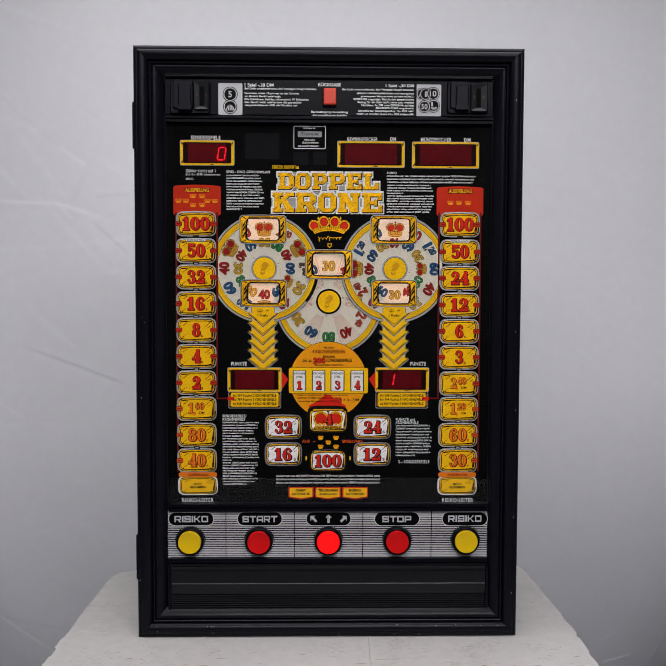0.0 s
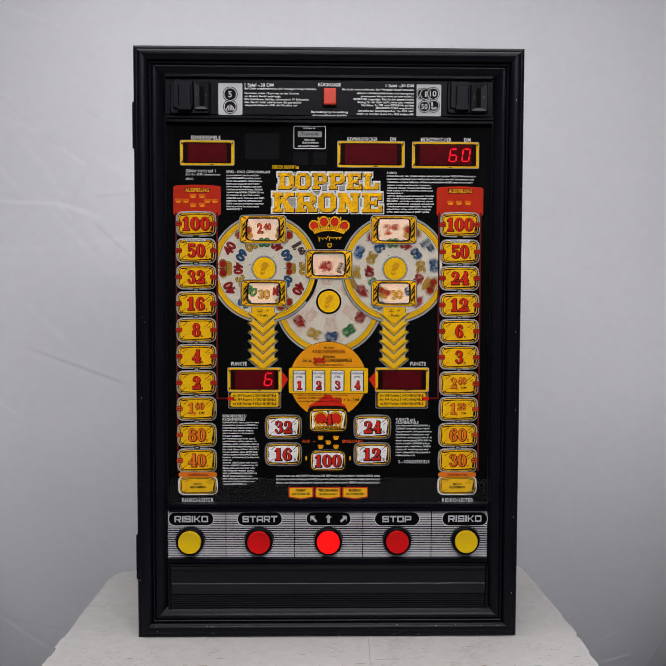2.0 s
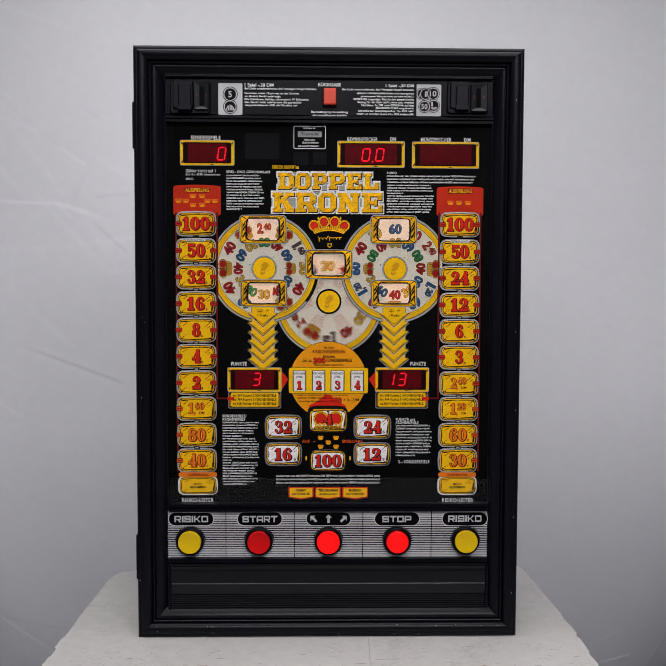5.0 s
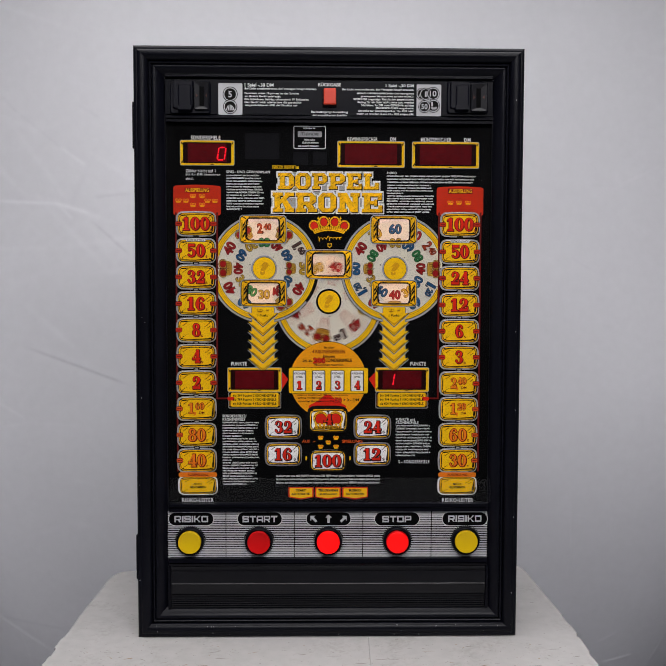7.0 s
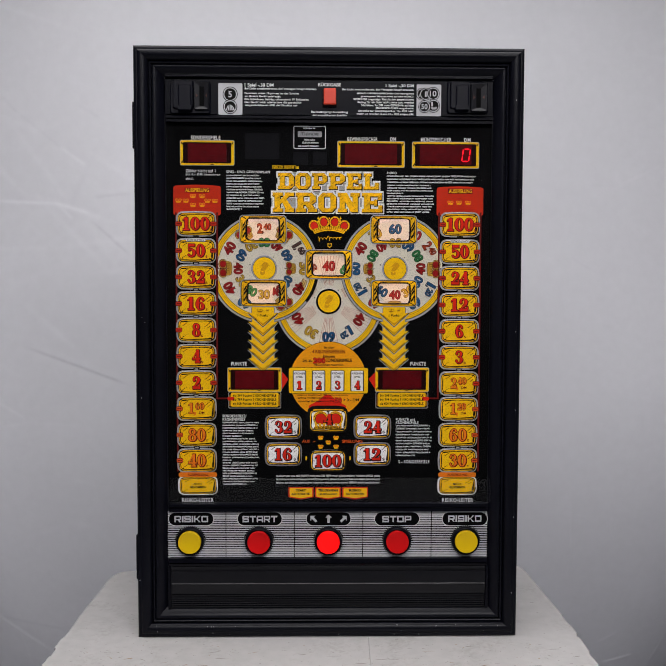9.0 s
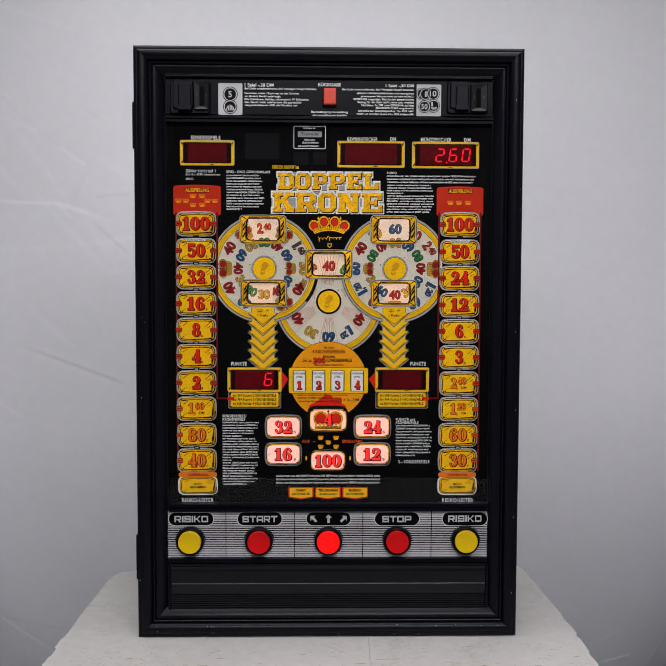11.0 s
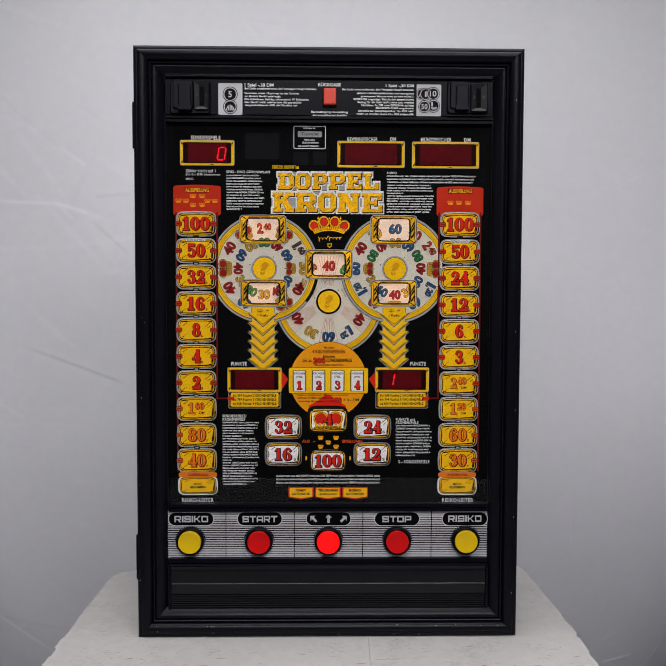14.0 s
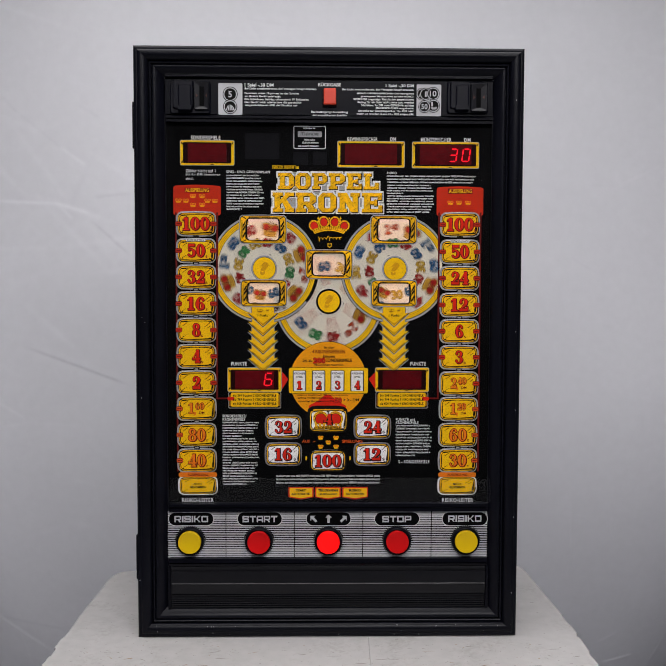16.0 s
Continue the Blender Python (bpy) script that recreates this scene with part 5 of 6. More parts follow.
for f, mi, y in ((1.0, 0, 0.0225), (0.62, 1, 0.0223)):
    poly(bm, [(a - 5 * U * f, b + 6 * U * f), (a, b + 4 * U * f), (a + 5 * U * f, b + 6 * U * f), (a + 5 * U * f, b - 2 * U * f), (a, b - 6 * U * f), (a - 5 * U * f, b - 2 * U * f)], y, mi)
part("maker_mark", bm, [M_GOLD, M_BLACK], machine, "small gold maker's mark")

# ---- reels ----
COL = {"40": T_CRIMSON, "60": T_BLUE, "30": T_OLIVE, "80": T_GREEN, "1,20": T_BLUE, "1,60": T_INK, "2,40": T_SCARLET}
OUT_L = ["2,40", "C", "1,60", "30", "40", "C", "1,20", "60", "40", "C", "40", "C"]
IN_L = ["80", "40", "60", "C", "60", "40", "30", "80", "30", "40", "60", "30"]
OUT_R = ["60", "40", "2,40", "C", "1,20", "60", "C", "40", "1,20", "60", "40", "30"]
IN_R = ["30", "60", "80", "40", "60", "30", "40", "60", "30", "C", "80", "40"]
OUT_M = ["40", "80", "60", "30", "40", "1,20", "60", "30", "40", "1,60", "C", "2,40"]


def reel(centre, y, outer, inner, r_disc, r_out, r_in, rays):
    """A turning disc with printed symbols; inner ones read upright below the hub."""
    cx, cz = centre
    bm = bmesh.new()
    slab(bm, circle(0, 0, r_disc, 72), y, y + 0.0002)
    if rays:
        for k in range(6):
            for q in (-13, -9.5, -6, -2, 2, 6, 9.5, 13):
                a = radians(k * 60 + q)
                s, c = math.sin(a), math.cos(a)
                w = 0.45 * U
                poly(bm, [(s * 40 * U - c * w, c * 40 * U + s * w), (s * 40 * U + c * w, c * 40 * U - s * w), (s * 112 * U + c * w, c * 112 * U - s * w), (s * 112 * U - c * w, c * 112 * U + s * w)], y - 0.0001, 1)
    for a in (40, 285):
        poly(bm, circle(36 * U * math.sin(radians(a)), 36 * U * math.cos(radians(a)), 1.5 * U, 8), y - 0.0002, 2)
    disc = part("reel", bm, [T_WHITE, T_RAY, T_SPOKE], machine, "white reel disc with coloured numbers", (cx, 0, cz))
    for ring, r, flip in ((outer, r_out, 0), (inner, r_in, 1)):
        for k, s in enumerate(ring or ()):
            a = radians(30 * k)
            px, pz = r * math.sin(a), r * math.cos(a)
            bm = bmesh.new()
            turn = a + (math.pi if flip else 0)
            if s == "C":
                crown(bm, px, pz, (45 if not flip else 34) * U, (39 if not flip else 29) * U, y - 0.0005, turn)
                part("symbol", bm, [T_GOLD, T_CRIMSON, T_RIM], disc, "small red and gold crown")
            else:
                hw, hh = 15.5, 12.5
                if flip:
                    hw, hh = 14, 11.5
                ca, sa = math.cos(turn), math.sin(turn)
                if "," in s:
                    whole, cents = s.split(",")
                    bits = [(whole, -10.5, 0, 3.6 if whole == "1" else 6.4, 12.5), (",", -3.4, -10.0, 1.6, 3.6), (cents, 7.8, 3.8, 9.2, 8.2)]
                else:
                    bits = [(s, 0, 0, hw, hh)]
                for txt, dx, dz, bw, bh in bits:
                    ox, oz = px + (dx * ca + dz * sa) * U, pz + (-dx * sa + dz * ca) * U
                    write(bm, txt, (ox - bw * U, oz + bh * U), (ox + bw * U, oz - bh * U), y - 0.0004, 0, bold=0.045, turn=turn, rim=(0.5 * U, 1))
                part("symbol", bm, [COL[s], T_RIM if s in ("40", "30", "2,40") else T_SPOKE], disc)
    return disc


C_L, C_R, C_M = (-0.1090, 0.6236), (0.1108, 0.6238), (-0.0005, 0.5685)
reel_middle = reel(C_M, 0.0235, OUT_M, None, 118 * U, 86.5 * U, 0, True)
reel_left = reel(C_L, 0.0229, OUT_L, IN_L, 116 * U, 97 * U, 63 * U, False)
reel_right = reel(C_R, 0.0229, OUT_R, IN_R, 116 * U, 97 * U, 63 * U, False)


def reel_ring(c, y, x_min=-1.0, x_max=1.0, inked=None):
    """The printed ring, left open under the reel windows and cut off where a prize ladder begins."""
    bm = bmesh.new()

    def band(r0, r1, yy, mi, a0=19.5, a1=340.5, n=112):
        a, b = circle(*c, r0 * U, n, a0, a1), circle(*c, r1 * U, n, a0, a1)
        for i in range(n):
            quad = [(min(max(x, x_min), x_max), z) for x, z in (a[i], a[i + 1], b[i + 1], b[i])]
            if abs(quad[2][0] + 0.0006) < 0.031 and 0.6095 < quad[2][1] < 0.6525:
                continue
            if max(q[0] for q in quad) - min(q[0] for q in quad) + max(q[1] for q in quad) - min(q[1] for q in quad) > 0.2 * U and not all(q[0] in (x_min, x_max) for q in quad):
                poly(bm, quad, yy, mi)
    band(113.2, 126.6, y, 0)
    band(125.8, 133, y + 0.0001, 2)
    band(113.0, 114.0, y - 0.0001, 1)
    band(117.4, 118.4, y - 0.0001, 3)
    band(121.0, 122.2, y - 0.0001, 4)
    band(125.8, 127.4, y - 0.0001, 1)
    band(132.2, 133.4, y - 0.0001, 1)
    if inked:
        band(127.2, 133, y - 0.00012, 1, *inked, 16)
    part("reel_ring", bm, [M_YELLOW, M_INK, M_GREY, M_SHADE, M_HUBMARK], machine, "yellow ring with a silver edge printed round the reel")
    bm = bmesh.new()
    arc = circle(*c, 112.4 * U, 16, -20, 20)
    poly(bm, arc + [(arc[-1][0], c[1] + 122 * U), (arc[0][0], c[1] + 122 * U)], y + 0.0006)
    part("window_film", bm, T_FILM, machine, "white film behind the reel window")


reel_ring(C_M, 0.0232)
reel_ring(C_L, 0.0225, x_min=-0.1858, inked=(100, 128))
reel_ring(C_R, 0.0225, x_max=0.1828)


def hub(c, r, dark):
    bm = bmesh.new()
    x, z = c
    poly(bm, circle(x, z, r + 4.5 * U, 40), 0.02245, 2 if not dark else 1)
    poly(bm, circle(x, z, r + 1 * U, 40), 0.02235, 1)
    poly(bm, circle(x, z, r, 40), 0.02225, 0)
    write(bm, "?", (x - 10.5 * U, z + 16 * U), (x + 10.5 * U, z - 16 * U), 0.0220, 3, bold=0.08, shear=0.25)
    part("hub_cap", bm, [M_YELLOW, M_INK, M_GREY, M_HUBMARK], machine, "yellow hub field with a question mark")


hub(C_L, 27 * U, False)
hub(C_R, 27 * U, False)
hub(C_M, 26.5 * U, True)


def reel_window(p0, p1):
    """Printed gold window frame round a lit opening."""
    (x0, z1), (x1, z0) = p0, p1
    cx, cz, w, h = (x0 + x1) / 2, (z0 + z1) / 2, x1 - x0, z1 - z0
    bm = bmesh.new()
    rings = [(1.0, 1.0, 2), (0.968, 0.945, 1), (0.945, 0.905, 0), (0.715, 0.775, 1), (0.655, 0.725, None)]
    for k in range(4):
        a = barrel(cx, cz, w * rings[k][0], h * rings[k][1], 0.03, 0.11)
        b = barrel(cx, cz, w * rings[k + 1][0], h * rings[k + 1][1], 0.03, 0.11)
        m = len(a)
        for i in range(m):
            j = (i + 1) % m
            poly(bm, [a[i], a[j], b[j], b[i]], 0.0216 - 0.0001 * k, rings[k][2])

    def accent(y, mi, *outlines):
        for k, pts in enumerate(outlines):
            poly(bm, [(cx + u * w / 2, cz + v * h / 2) for u, v in pts], y - 0.000004 * k, mi)
    # inked edges and lightning strokes on the gold bevels
    for q in (-1, 1):
        accent(0.02105, 1, [(q * 0.90, 0.78), (q * 0.915, 0.5), (q * 0.92, -0.5), (q * 0.90, -0.78), (q * 0.885, -0.5), (q * 0.895, 0.5)],
               [(q * 0.71, 0.76), (q * 0.735, 0.70), (q * 0.90, 0.88), (q * 0.87, 0.90)], [(q * 0.71, -0.76), (q * 0.735, -0.70), (q * 0.90, -0.88), (q * 0.87, -0.90)],
               [(q * 0.735, 0.60), (q * 0.755, 0.2), (q * 0.765, -0.6), (q * 0.735, -0.64)])
        accent(0.02103, 3, [(q * 0.865, 0.66), (q * 0.875, 0.60), (q * 0.875, -0.55), (q * 0.855, -0.62)])
    for low in (-0.44, 0.02, 0.30):
        for q in (-1, 1):
            x0, x1 = (q * 0.82 - 0.06, q * 0.82 + 0.075)
            accent(0.02099, 1, [(x0, low - 0.20), (x0 + 0.008, low - 0.02), (x0 + 0.055, low + 0.10), (x1, low + 0.34), (x1, low + 0.16), (x0 + 0.080, low - 0.05)])
    accent(0.02105, 1, [(-0.62, 0.835), (0.62, 0.845), (0.62, 0.80), (-0.2, 0.81), (-0.62, 0.77)], [(-0.5, -0.82), (0.66, -0.80), (0.66, -0.84), (-0.5, -0.85)])
    accent(0.02104, 3, [(-0.6, 0.905), (0.3, 0.915), (0.3, 0.885), (-0.6, 0.875)])
    win = part("reel_window", bm, [M_GOLD, M_INK, M_GREY, M_SHADE], machine, "gold-framed reel window, lit from inside")
    # the lamp behind the reel
    data = bpy.data.lights.new("window_lamp", "AREA")
    data.shape, data.size, data.size_y, data.energy, data.color = "RECTANGLE", w * 0.66, h * 0.72, 0.031, (1.0, 0.50, 0.32)
    lamp = new("window_lamp", data)
    lamp.location = (cx, 0.02392, BASE + cz)
    lamp.rotation_euler = (radians(-90), 0, 0)


for a, b in (((-0.1500, 0.7126), (-0.0720, 0.6650)), ((0.0695, 0.7131), (0.1470, 0.6653)), ((-0.0400, 0.6552), (0.0387, 0.6064)), ((-0.1482, 0.6050), (-0.0712, 0.5596)), ((0.0709, 0.6051), (0.1479, 0.5603))):
    reel_window(a, b)


def arrow_stack(cx, zt, zb):
    """A column of downward chevrons that leads to the points display."""
    bm = bmesh.new()
    n, half = 6, 27 * U
    step = (zt - zb - 40 * U) / (n - 1)
    for k in range(n - 1, -1, -1):
        z = zt - k * step
        y = 0.0222 - 0.00006 * (n - k)
        wide = half + 9 * U
        body = [(cx - half, z + 4 * U), (cx + half, z + 4 * U), (cx + half, z - 12 * U), (cx + wide, z - 10 * U), (cx, z - 44 * U), (cx - wide, z - 10 * U), (cx - half, z - 12 * U)]
        poly(bm, [(cx + (x - cx) * 1.03, q - 2.0 * U) for x, q in body], y + 0.00002, 1)
        poly(bm, [(cx + (x - cx) * 1.06, q - 3.6 * U) for x, q in body], y + 0.00004, 2)
        poly(bm, body, y, 0)
        poly(bm, [(cx - half, z - 16 * U), (cx, z - 38 * U), (cx + half, z - 16 * U), (cx + half, z - 18.5 * U), (cx, z - 41 * U), (cx - half, z - 18.5 * U)], y - 0.00002, 3)
    crown(bm, cx - 7 * U, zt - 5 * U, 14 * U, 10 * U, 0.0214, gold=3, red=0, ink=3)
    for x, l in ((8, 6),):
        poly(bm, [(cx + x * U, zt - 3 * U), (cx + (x + l) * U, zt - 3 * U), (cx + (x + l) * U, zt - 7 * U), (cx + x * U, zt - 7 * U)], 0.0214, 3)
    write(bm, "1 Punkt", (cx - 13 * U, zt - 14 * U), (cx + 12 * U, zt - 20 * U), 0.0214, 1, bold=0.02)
    part("chevron_column", bm, [M_YELLOW, M_INK, M_GREY, M_SHADE], machine, "column of yellow chevron arrows")


(a, b), (c, d) = (-0.1112, 0.5567), (-0.1113, 0.4527)
arrow_stack(a, b, d)
(a, b), (c, d) = (0.1099, 0.5574), (0.1107, 0.4531)
arrow_stack(a, b, d)

# ---- crown games disc ----
(a, b) = (-0.0022, 0.4399)
bm = bmesh.new()
poly(bm, circle(a + 1.5 * U, b - 6 * U, 94 * U, 64), 0.0223, 0)
annulus(bm, a + 1.5 * U, b - 6 * U, 94 * U, 95.2 * U, 0.0223, 1)
(e, f), (g, h) = (-0.0676, 0.4564), (0.0663, 0.4132)
poly(bm, rrect((e + g) / 2, (f + h) / 2, g - e + 2 * U, f - h + 2 * U, 5 * U), 0.0221, 1)
poly(bm, rrect((e + g) / 2, (f + h) / 2, g - e, f - h, 5 * U), 0.0220, 2)
(e, f), (g, h) = (-0.0021, 0.4103), (-0.0021, 0.3871)
poly(bm, [(e - 5 * U, f + 1 * U), (e + 5 * U, f + 1 * U), (e + 22 * U, f - 13 * U), (e + 46 * U, h + 7 * U), (e + 46 * U, h - 2 * U), (e - 46 * U, h - 2 * U), (e - 46 * U, h + 7 * U), (e - 22 * U, f - 13 * U)], 0.0222, 3)
poly(bm, [(e - 40 * U, h + 5 * U), (e - 24 * U, h + 7.5 * U), (e + 24 * U, h + 7.5 * U), (e + 40 * U, h + 5 * U), (e + 48 * U, h - 1 * U), (e + 52 * U, h - 26 * U), (e - 52 * U, h - 26 * U), (e - 48 * U, h - 1 * U)], 0.02218, 1)
bonus = part("bonus_disc", bm, [M_AMBER, M_INK, M_YELLOW, M_RED], machine, "amber disc with four numbered bonus fields")
for body, p, q, m in (("In den", (-0.0081, 0.4932), (0.0091, 0.4889), M_INK), ("4 KRONENSPIELEN", (-0.0282, 0.4874), (0.0271, 0.4810), M_DARKRED), ("können", (-0.0095, 0.4788), (0.0099, 0.4738), M_INK),
                      ("bis zu", (-0.0440, 0.4722), (-0.0282, 0.4665), M_INK), ("SONDERSPIELE", (-0.0052, 0.4723), (0.0394, 0.4666), M_INK),
                      ("gewonnen werden.", (-0.0253, 0.4636), (0.0257, 0.4587), M_INK), ("+ 3.- DM", (0.0245, 0.4045), (0.0512, 0.3995), M_INK)):
    sign("lettering", body, p, q, m, bonus, y=0.02165, bold=0.02)
bars("small_print", (-0.0539, 0.4116), (0.0331, 0.4074), 1, bonus, M_INK, seed=41, y=0.0219, ragged=0)
bars("small_print", (-0.0518, 0.4066), (0.0087, 0.3958), 2, bonus, M_INK, seed=42, y=0.0219, ragged=0)
bm = bmesh.new()
figures(bm, "200", (-0.0267, 0.4737), (-0.0066, 0.4644), 0.0216, 0, 1, 0.8, 0.6)
figures(bm, "50", (0.0101, 0.4059), (0.0217, 0.3972), 0.0216, 0, 1, 0.7, 0.5)
part("numeral", bm, [M_RED, M_DARKRED], bonus)
for k, (p, q) in enumerate((((-0.0611, 0.4520), (-0.0381, 0.4167)), ((-0.0288, 0.4521), (-0.0058, 0.4168)), ((0.0028, 0.4522), (0.0266, 0.4168)), ((0.0365, 0.4522), (0.0598, 0.4168)))):
    (x0, z1), (x1, z0) = p, q
    cx, cz = (x0 + x1) / 2, (z0 + z1) / 2
    bm = bmesh.new()
    poly(bm, rrect(cx, cz, x1 - x0, z1 - z0, 3 * U), 0.0218, 1)
    poly(bm, rrect(cx, cz, x1 - x0 - 5 * U, z1 - z0 - 2 * U, 2 * U), 0.0217, 0)
    write(bm, "KRONEN", (cx - 13 * U, z1 - 5 * U), (cx + 13 * U, z1 - 10 * U), 0.0215, 1, bold=0.02)
    write(bm, "SPIEL", (cx - 8 * U, z1 - 13 * U), (cx + 8 * U, z1 - 18 * U), 0.0215, 1, bold=0.02)
    figures(bm, str(k + 1), (cx - 6.5 * U, cz - 0 * U), (cx + 6.5 * U, z0 + 5 * U), 0.0212, 2, 1, 1.0, 0.8)
    part("bonus_field", bm, [M_WHITE, M_INK, M_RED], bonus, "white numbered bonus field")

# red pointers beside the points displays, and the yellow notes below
for pts in ([(-0.0791, 0.4499), (-0.0683, 0.4369), (-0.0791, 0.4196)], [(0.0790, 0.4501), (0.0676, 0.4371), (0.0792, 0.4198)]):
    bm = bmesh.new()
    poly(bm, pts, 0.0222)
    part("pointer", bm, M_RED, machine)
for p, q, s in (((-0.1708, 0.4151), (-0.0798, 0.3870), -1), ((0.0785, 0.4154), (0.1698, 0.3872), 1)):
    (x0, z1), (x1, z0) = p, q
    bm = bmesh.new()
    cx, cz = (x0 + x1) / 2, (z0 + z1) / 2
    poly(bm, rrect(cx, cz, x1 - x0 - 2 * U, z1 - z0, 4 * U), 0.0228, 0)
    poly(bm, rrect(cx, cz + 1.0 * U, x1 - x0 - 6 * U, z1 - z0 - 3 * U, 4 * U), 0.0226, 2)
    poly(bm, rrect(cx, cz + 1.5 * U, x1 - x0 - 15 * U, z1 - z0 - 6 * U, 4 * U), 0.0225, 1)
    for q in (-1, 1):
        poly(bm, rrect(cx + q * 60 * U, cz, 4 * U, z1 - z0 - 12 * U, 1.5 * U), 0.02245, 4)
    poly(bm, rrect(cx + s * 58 * U, cz + 4 * U, 17 * U, 9 * U, 3 * U), 0.0223, 3)
    note = part("points_note", bm, [M_DIMRIM, M_YELLOW, M_INK, M_RED, M_SHADE], machine, "yellow note on points in grey rim")
    for k, txt in enumerate(("bis 399 Punkte 2 KRONENSPIELE", "bis 799 Punkte 3 KRONENSPIELE", "ab 800 Punkte 4 KRONENSPIELE")):
        zt = z1 - (5.5 + 10 * k) * U
        sign("lettering", txt, (x0 + 13 * U, zt), (x1 - 13 * U, zt - 6 * U), M_INK, note, y=0.0221, bold=0.03, spacing=1.1)


# ---- lower prize group ----
def lower_field(p0, p1, num, unit, lab):
    (x0, z1), (x1, z0) = p0, p1
    cx, cz = (x0 + x1) / 2, (z0 + z1) / 2
    bm, mats = prize_field("white")
    sx, sz = (x1 - x0) / (98 * U), (z1 - z0) / (61 * U)
    for v in bm.verts:
        v.co.x *= sx
        v.co.z *= sz
    if num in ("4", "100"):
        mats = [M_INK] + mats[1:]
    ob = part("prize_field", bm, mats, machine, lab, (cx, 0, cz))
    bm = bmesh.new()
    if num == "4":
        field_crown(bm, 0.0209, 0, 1, 2)
        figures(bm, "4", (-10.5 * U, 15 * U), (10.5 * U, -11 * U), 0.0201, 0, 1, 1.5, 0.8)
        write(bm, "KRONENSPIELE", (-31 * U, -15.3 * U), (31 * U, -21.6 * U), 0.0206, 1, bold=0.03)
    else:
        hw = {2: 21, 3: 32}[len(num)]
        figures(bm, num, (-hw * U, 15 * U), (hw * U, -15 * U), 0.0207, 0, 1, 1.5)
        write(bm, unit, ((hw + 4) * U, -9 * U), ((hw + 10) * U, -16 * U), 0.0211, 1, bold=0.03)
        poly(bm, [(-37 * U, -1 * U), (-32 * U, -1 * U), (-32 * U, 0.6 * U), (-37 * U, 0.6 * U)], 0.0211, 3)
    part("numeral", bm, [M_RED, M_INK, M_GOLD, M_GREY], ob)
    bm = bmesh.new()
    slab(bm, barrel(0, 0, (x1 - x0) * 0.83, (z1 - z0) * 0.72, 0.02, 0.24), 0.0, 0.0002)
    hw = {1: 10.5, 2: 21, 3: 32}[len(num)]
    figures(bm, num, (-hw * U, 15 * U), (hw * U, (-15 if hw > 11 else -11) * U), -0.00135 if hw > 11 else -0.00185, 1, 1, 0, 0)
    lit = part("lamp_glow", bm, [M_FIELDGLOW, M_FIGUREGLOW], ob, "glowing lamp film of the field", (0, 0.0262, 0))
    lit.visible_shadow = False
    return lit


GLOWS = {}
for key, p, q, lab in (("32", (-0.1085, 0.3769), (-0.0452, 0.3348), "white prize field with red number"), ("4", (-0.0359, 0.3900), (0.0341, 0.3450), "white field with crown and red four"),
                       ("24", (0.0419, 0.3770), (0.1065, 0.3348), "white prize field with red number"), ("16", (-0.1086, 0.3297), (-0.0451, 0.2889), "white prize field with red number"),
                       ("100", (-0.0336, 0.3173), (0.0316, 0.2786), "white prize field with red number"), ("12", (0.0422, 0.3297), (0.1061, 0.2888), "white prize field with red number")):
    GLOWS[key] = lower_field(p, q, key, "S", lab)
for body, p, q in (("AUS", (-0.0452, 0.3341), (-0.0322, 0.3290)), ("-", (-0.0257, 0.3319), (-0.0228, 0.3304)), ("SPIELUNG", (0.0226, 0.3341), (0.0573, 0.3290))):
    sign("lettering", body, p, q, M_RUST, machine, y=0.0206, bold=0.02)
for c in ((-0.0135, 0.3377), (0.0125, 0.3377), (-0.0004, 0.3297), (-0.0134, 0.3224), (0.0126, 0.3224)):
    bm = bmesh.new()
    crown(bm, *c, 14 * U, 12 * U, 0.0224)
    part("small_crown", bm, [M_GOLD, M_ORANGE, M_DARKRED], machine, "small orange crown print")
for c in ((-0.0379, 0.3020), (0.0365, 0.3020)):
    bm = bmesh.new()
    poly(bm, rrect(*c, 4 * U, 10 * U, 1 * U), 0.0224)
    part("link_mark", bm, M_GOLD, machine)
for p, q, l1, l2 in (((-0.0682, 0.2524), (-0.0255, 0.2311), "START", "AUTOMATIK"), ((-0.0226, 0.2523), (0.0209, 0.2310), "TEILGEWINN", "ÜBERNAHME"), ((0.0237, 0.2523), (0.0673, 0.2310), "RISIKO", "AUTOMATIK")):
    (x0, z1), (x1, z0) = p, q
    cx = (x0 + x1) / 2
    bm = bmesh.new()
    for g, mi, y in ((0, 1, 0.0226), (3 * U, 0, 0.0224)):
        poly(bm, [(x0 + g, z1 - g), (x1 - g, z1 - g), (x1 - g, z0 + 6 * U + g * 0.5), (cx, z0 + g), (x0 + g, z0 + 6 * U + g * 0.5)], y, mi)
    tagp = part("option_tag", bm, [M_YELLOW, M_RED], machine, "yellow tag with red rim")
    hw = 3.0 * len(l1) * U * 0.82
    sign("lettering", l1, (cx - hw, z1 - 5 * U), (cx + hw, z1 - 11 * U), M_INK, tagp, y=0.0222, bold=0.05)
    sign("lettering", l2, (cx - 23 * U, z1 - 14 * U), (cx + 23 * U, z1 - 20 * U), M_INK, tagp, y=0.0222, bold=0.04, spacing=1.1)


# ---- number displays ----
SEG = {"0": "abcdef", "1": "bc", "2": "abged", "3": "abgcd", "5": "afgcd", "6": "afgedc"}
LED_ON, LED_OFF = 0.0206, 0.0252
DISPLAYS = {}


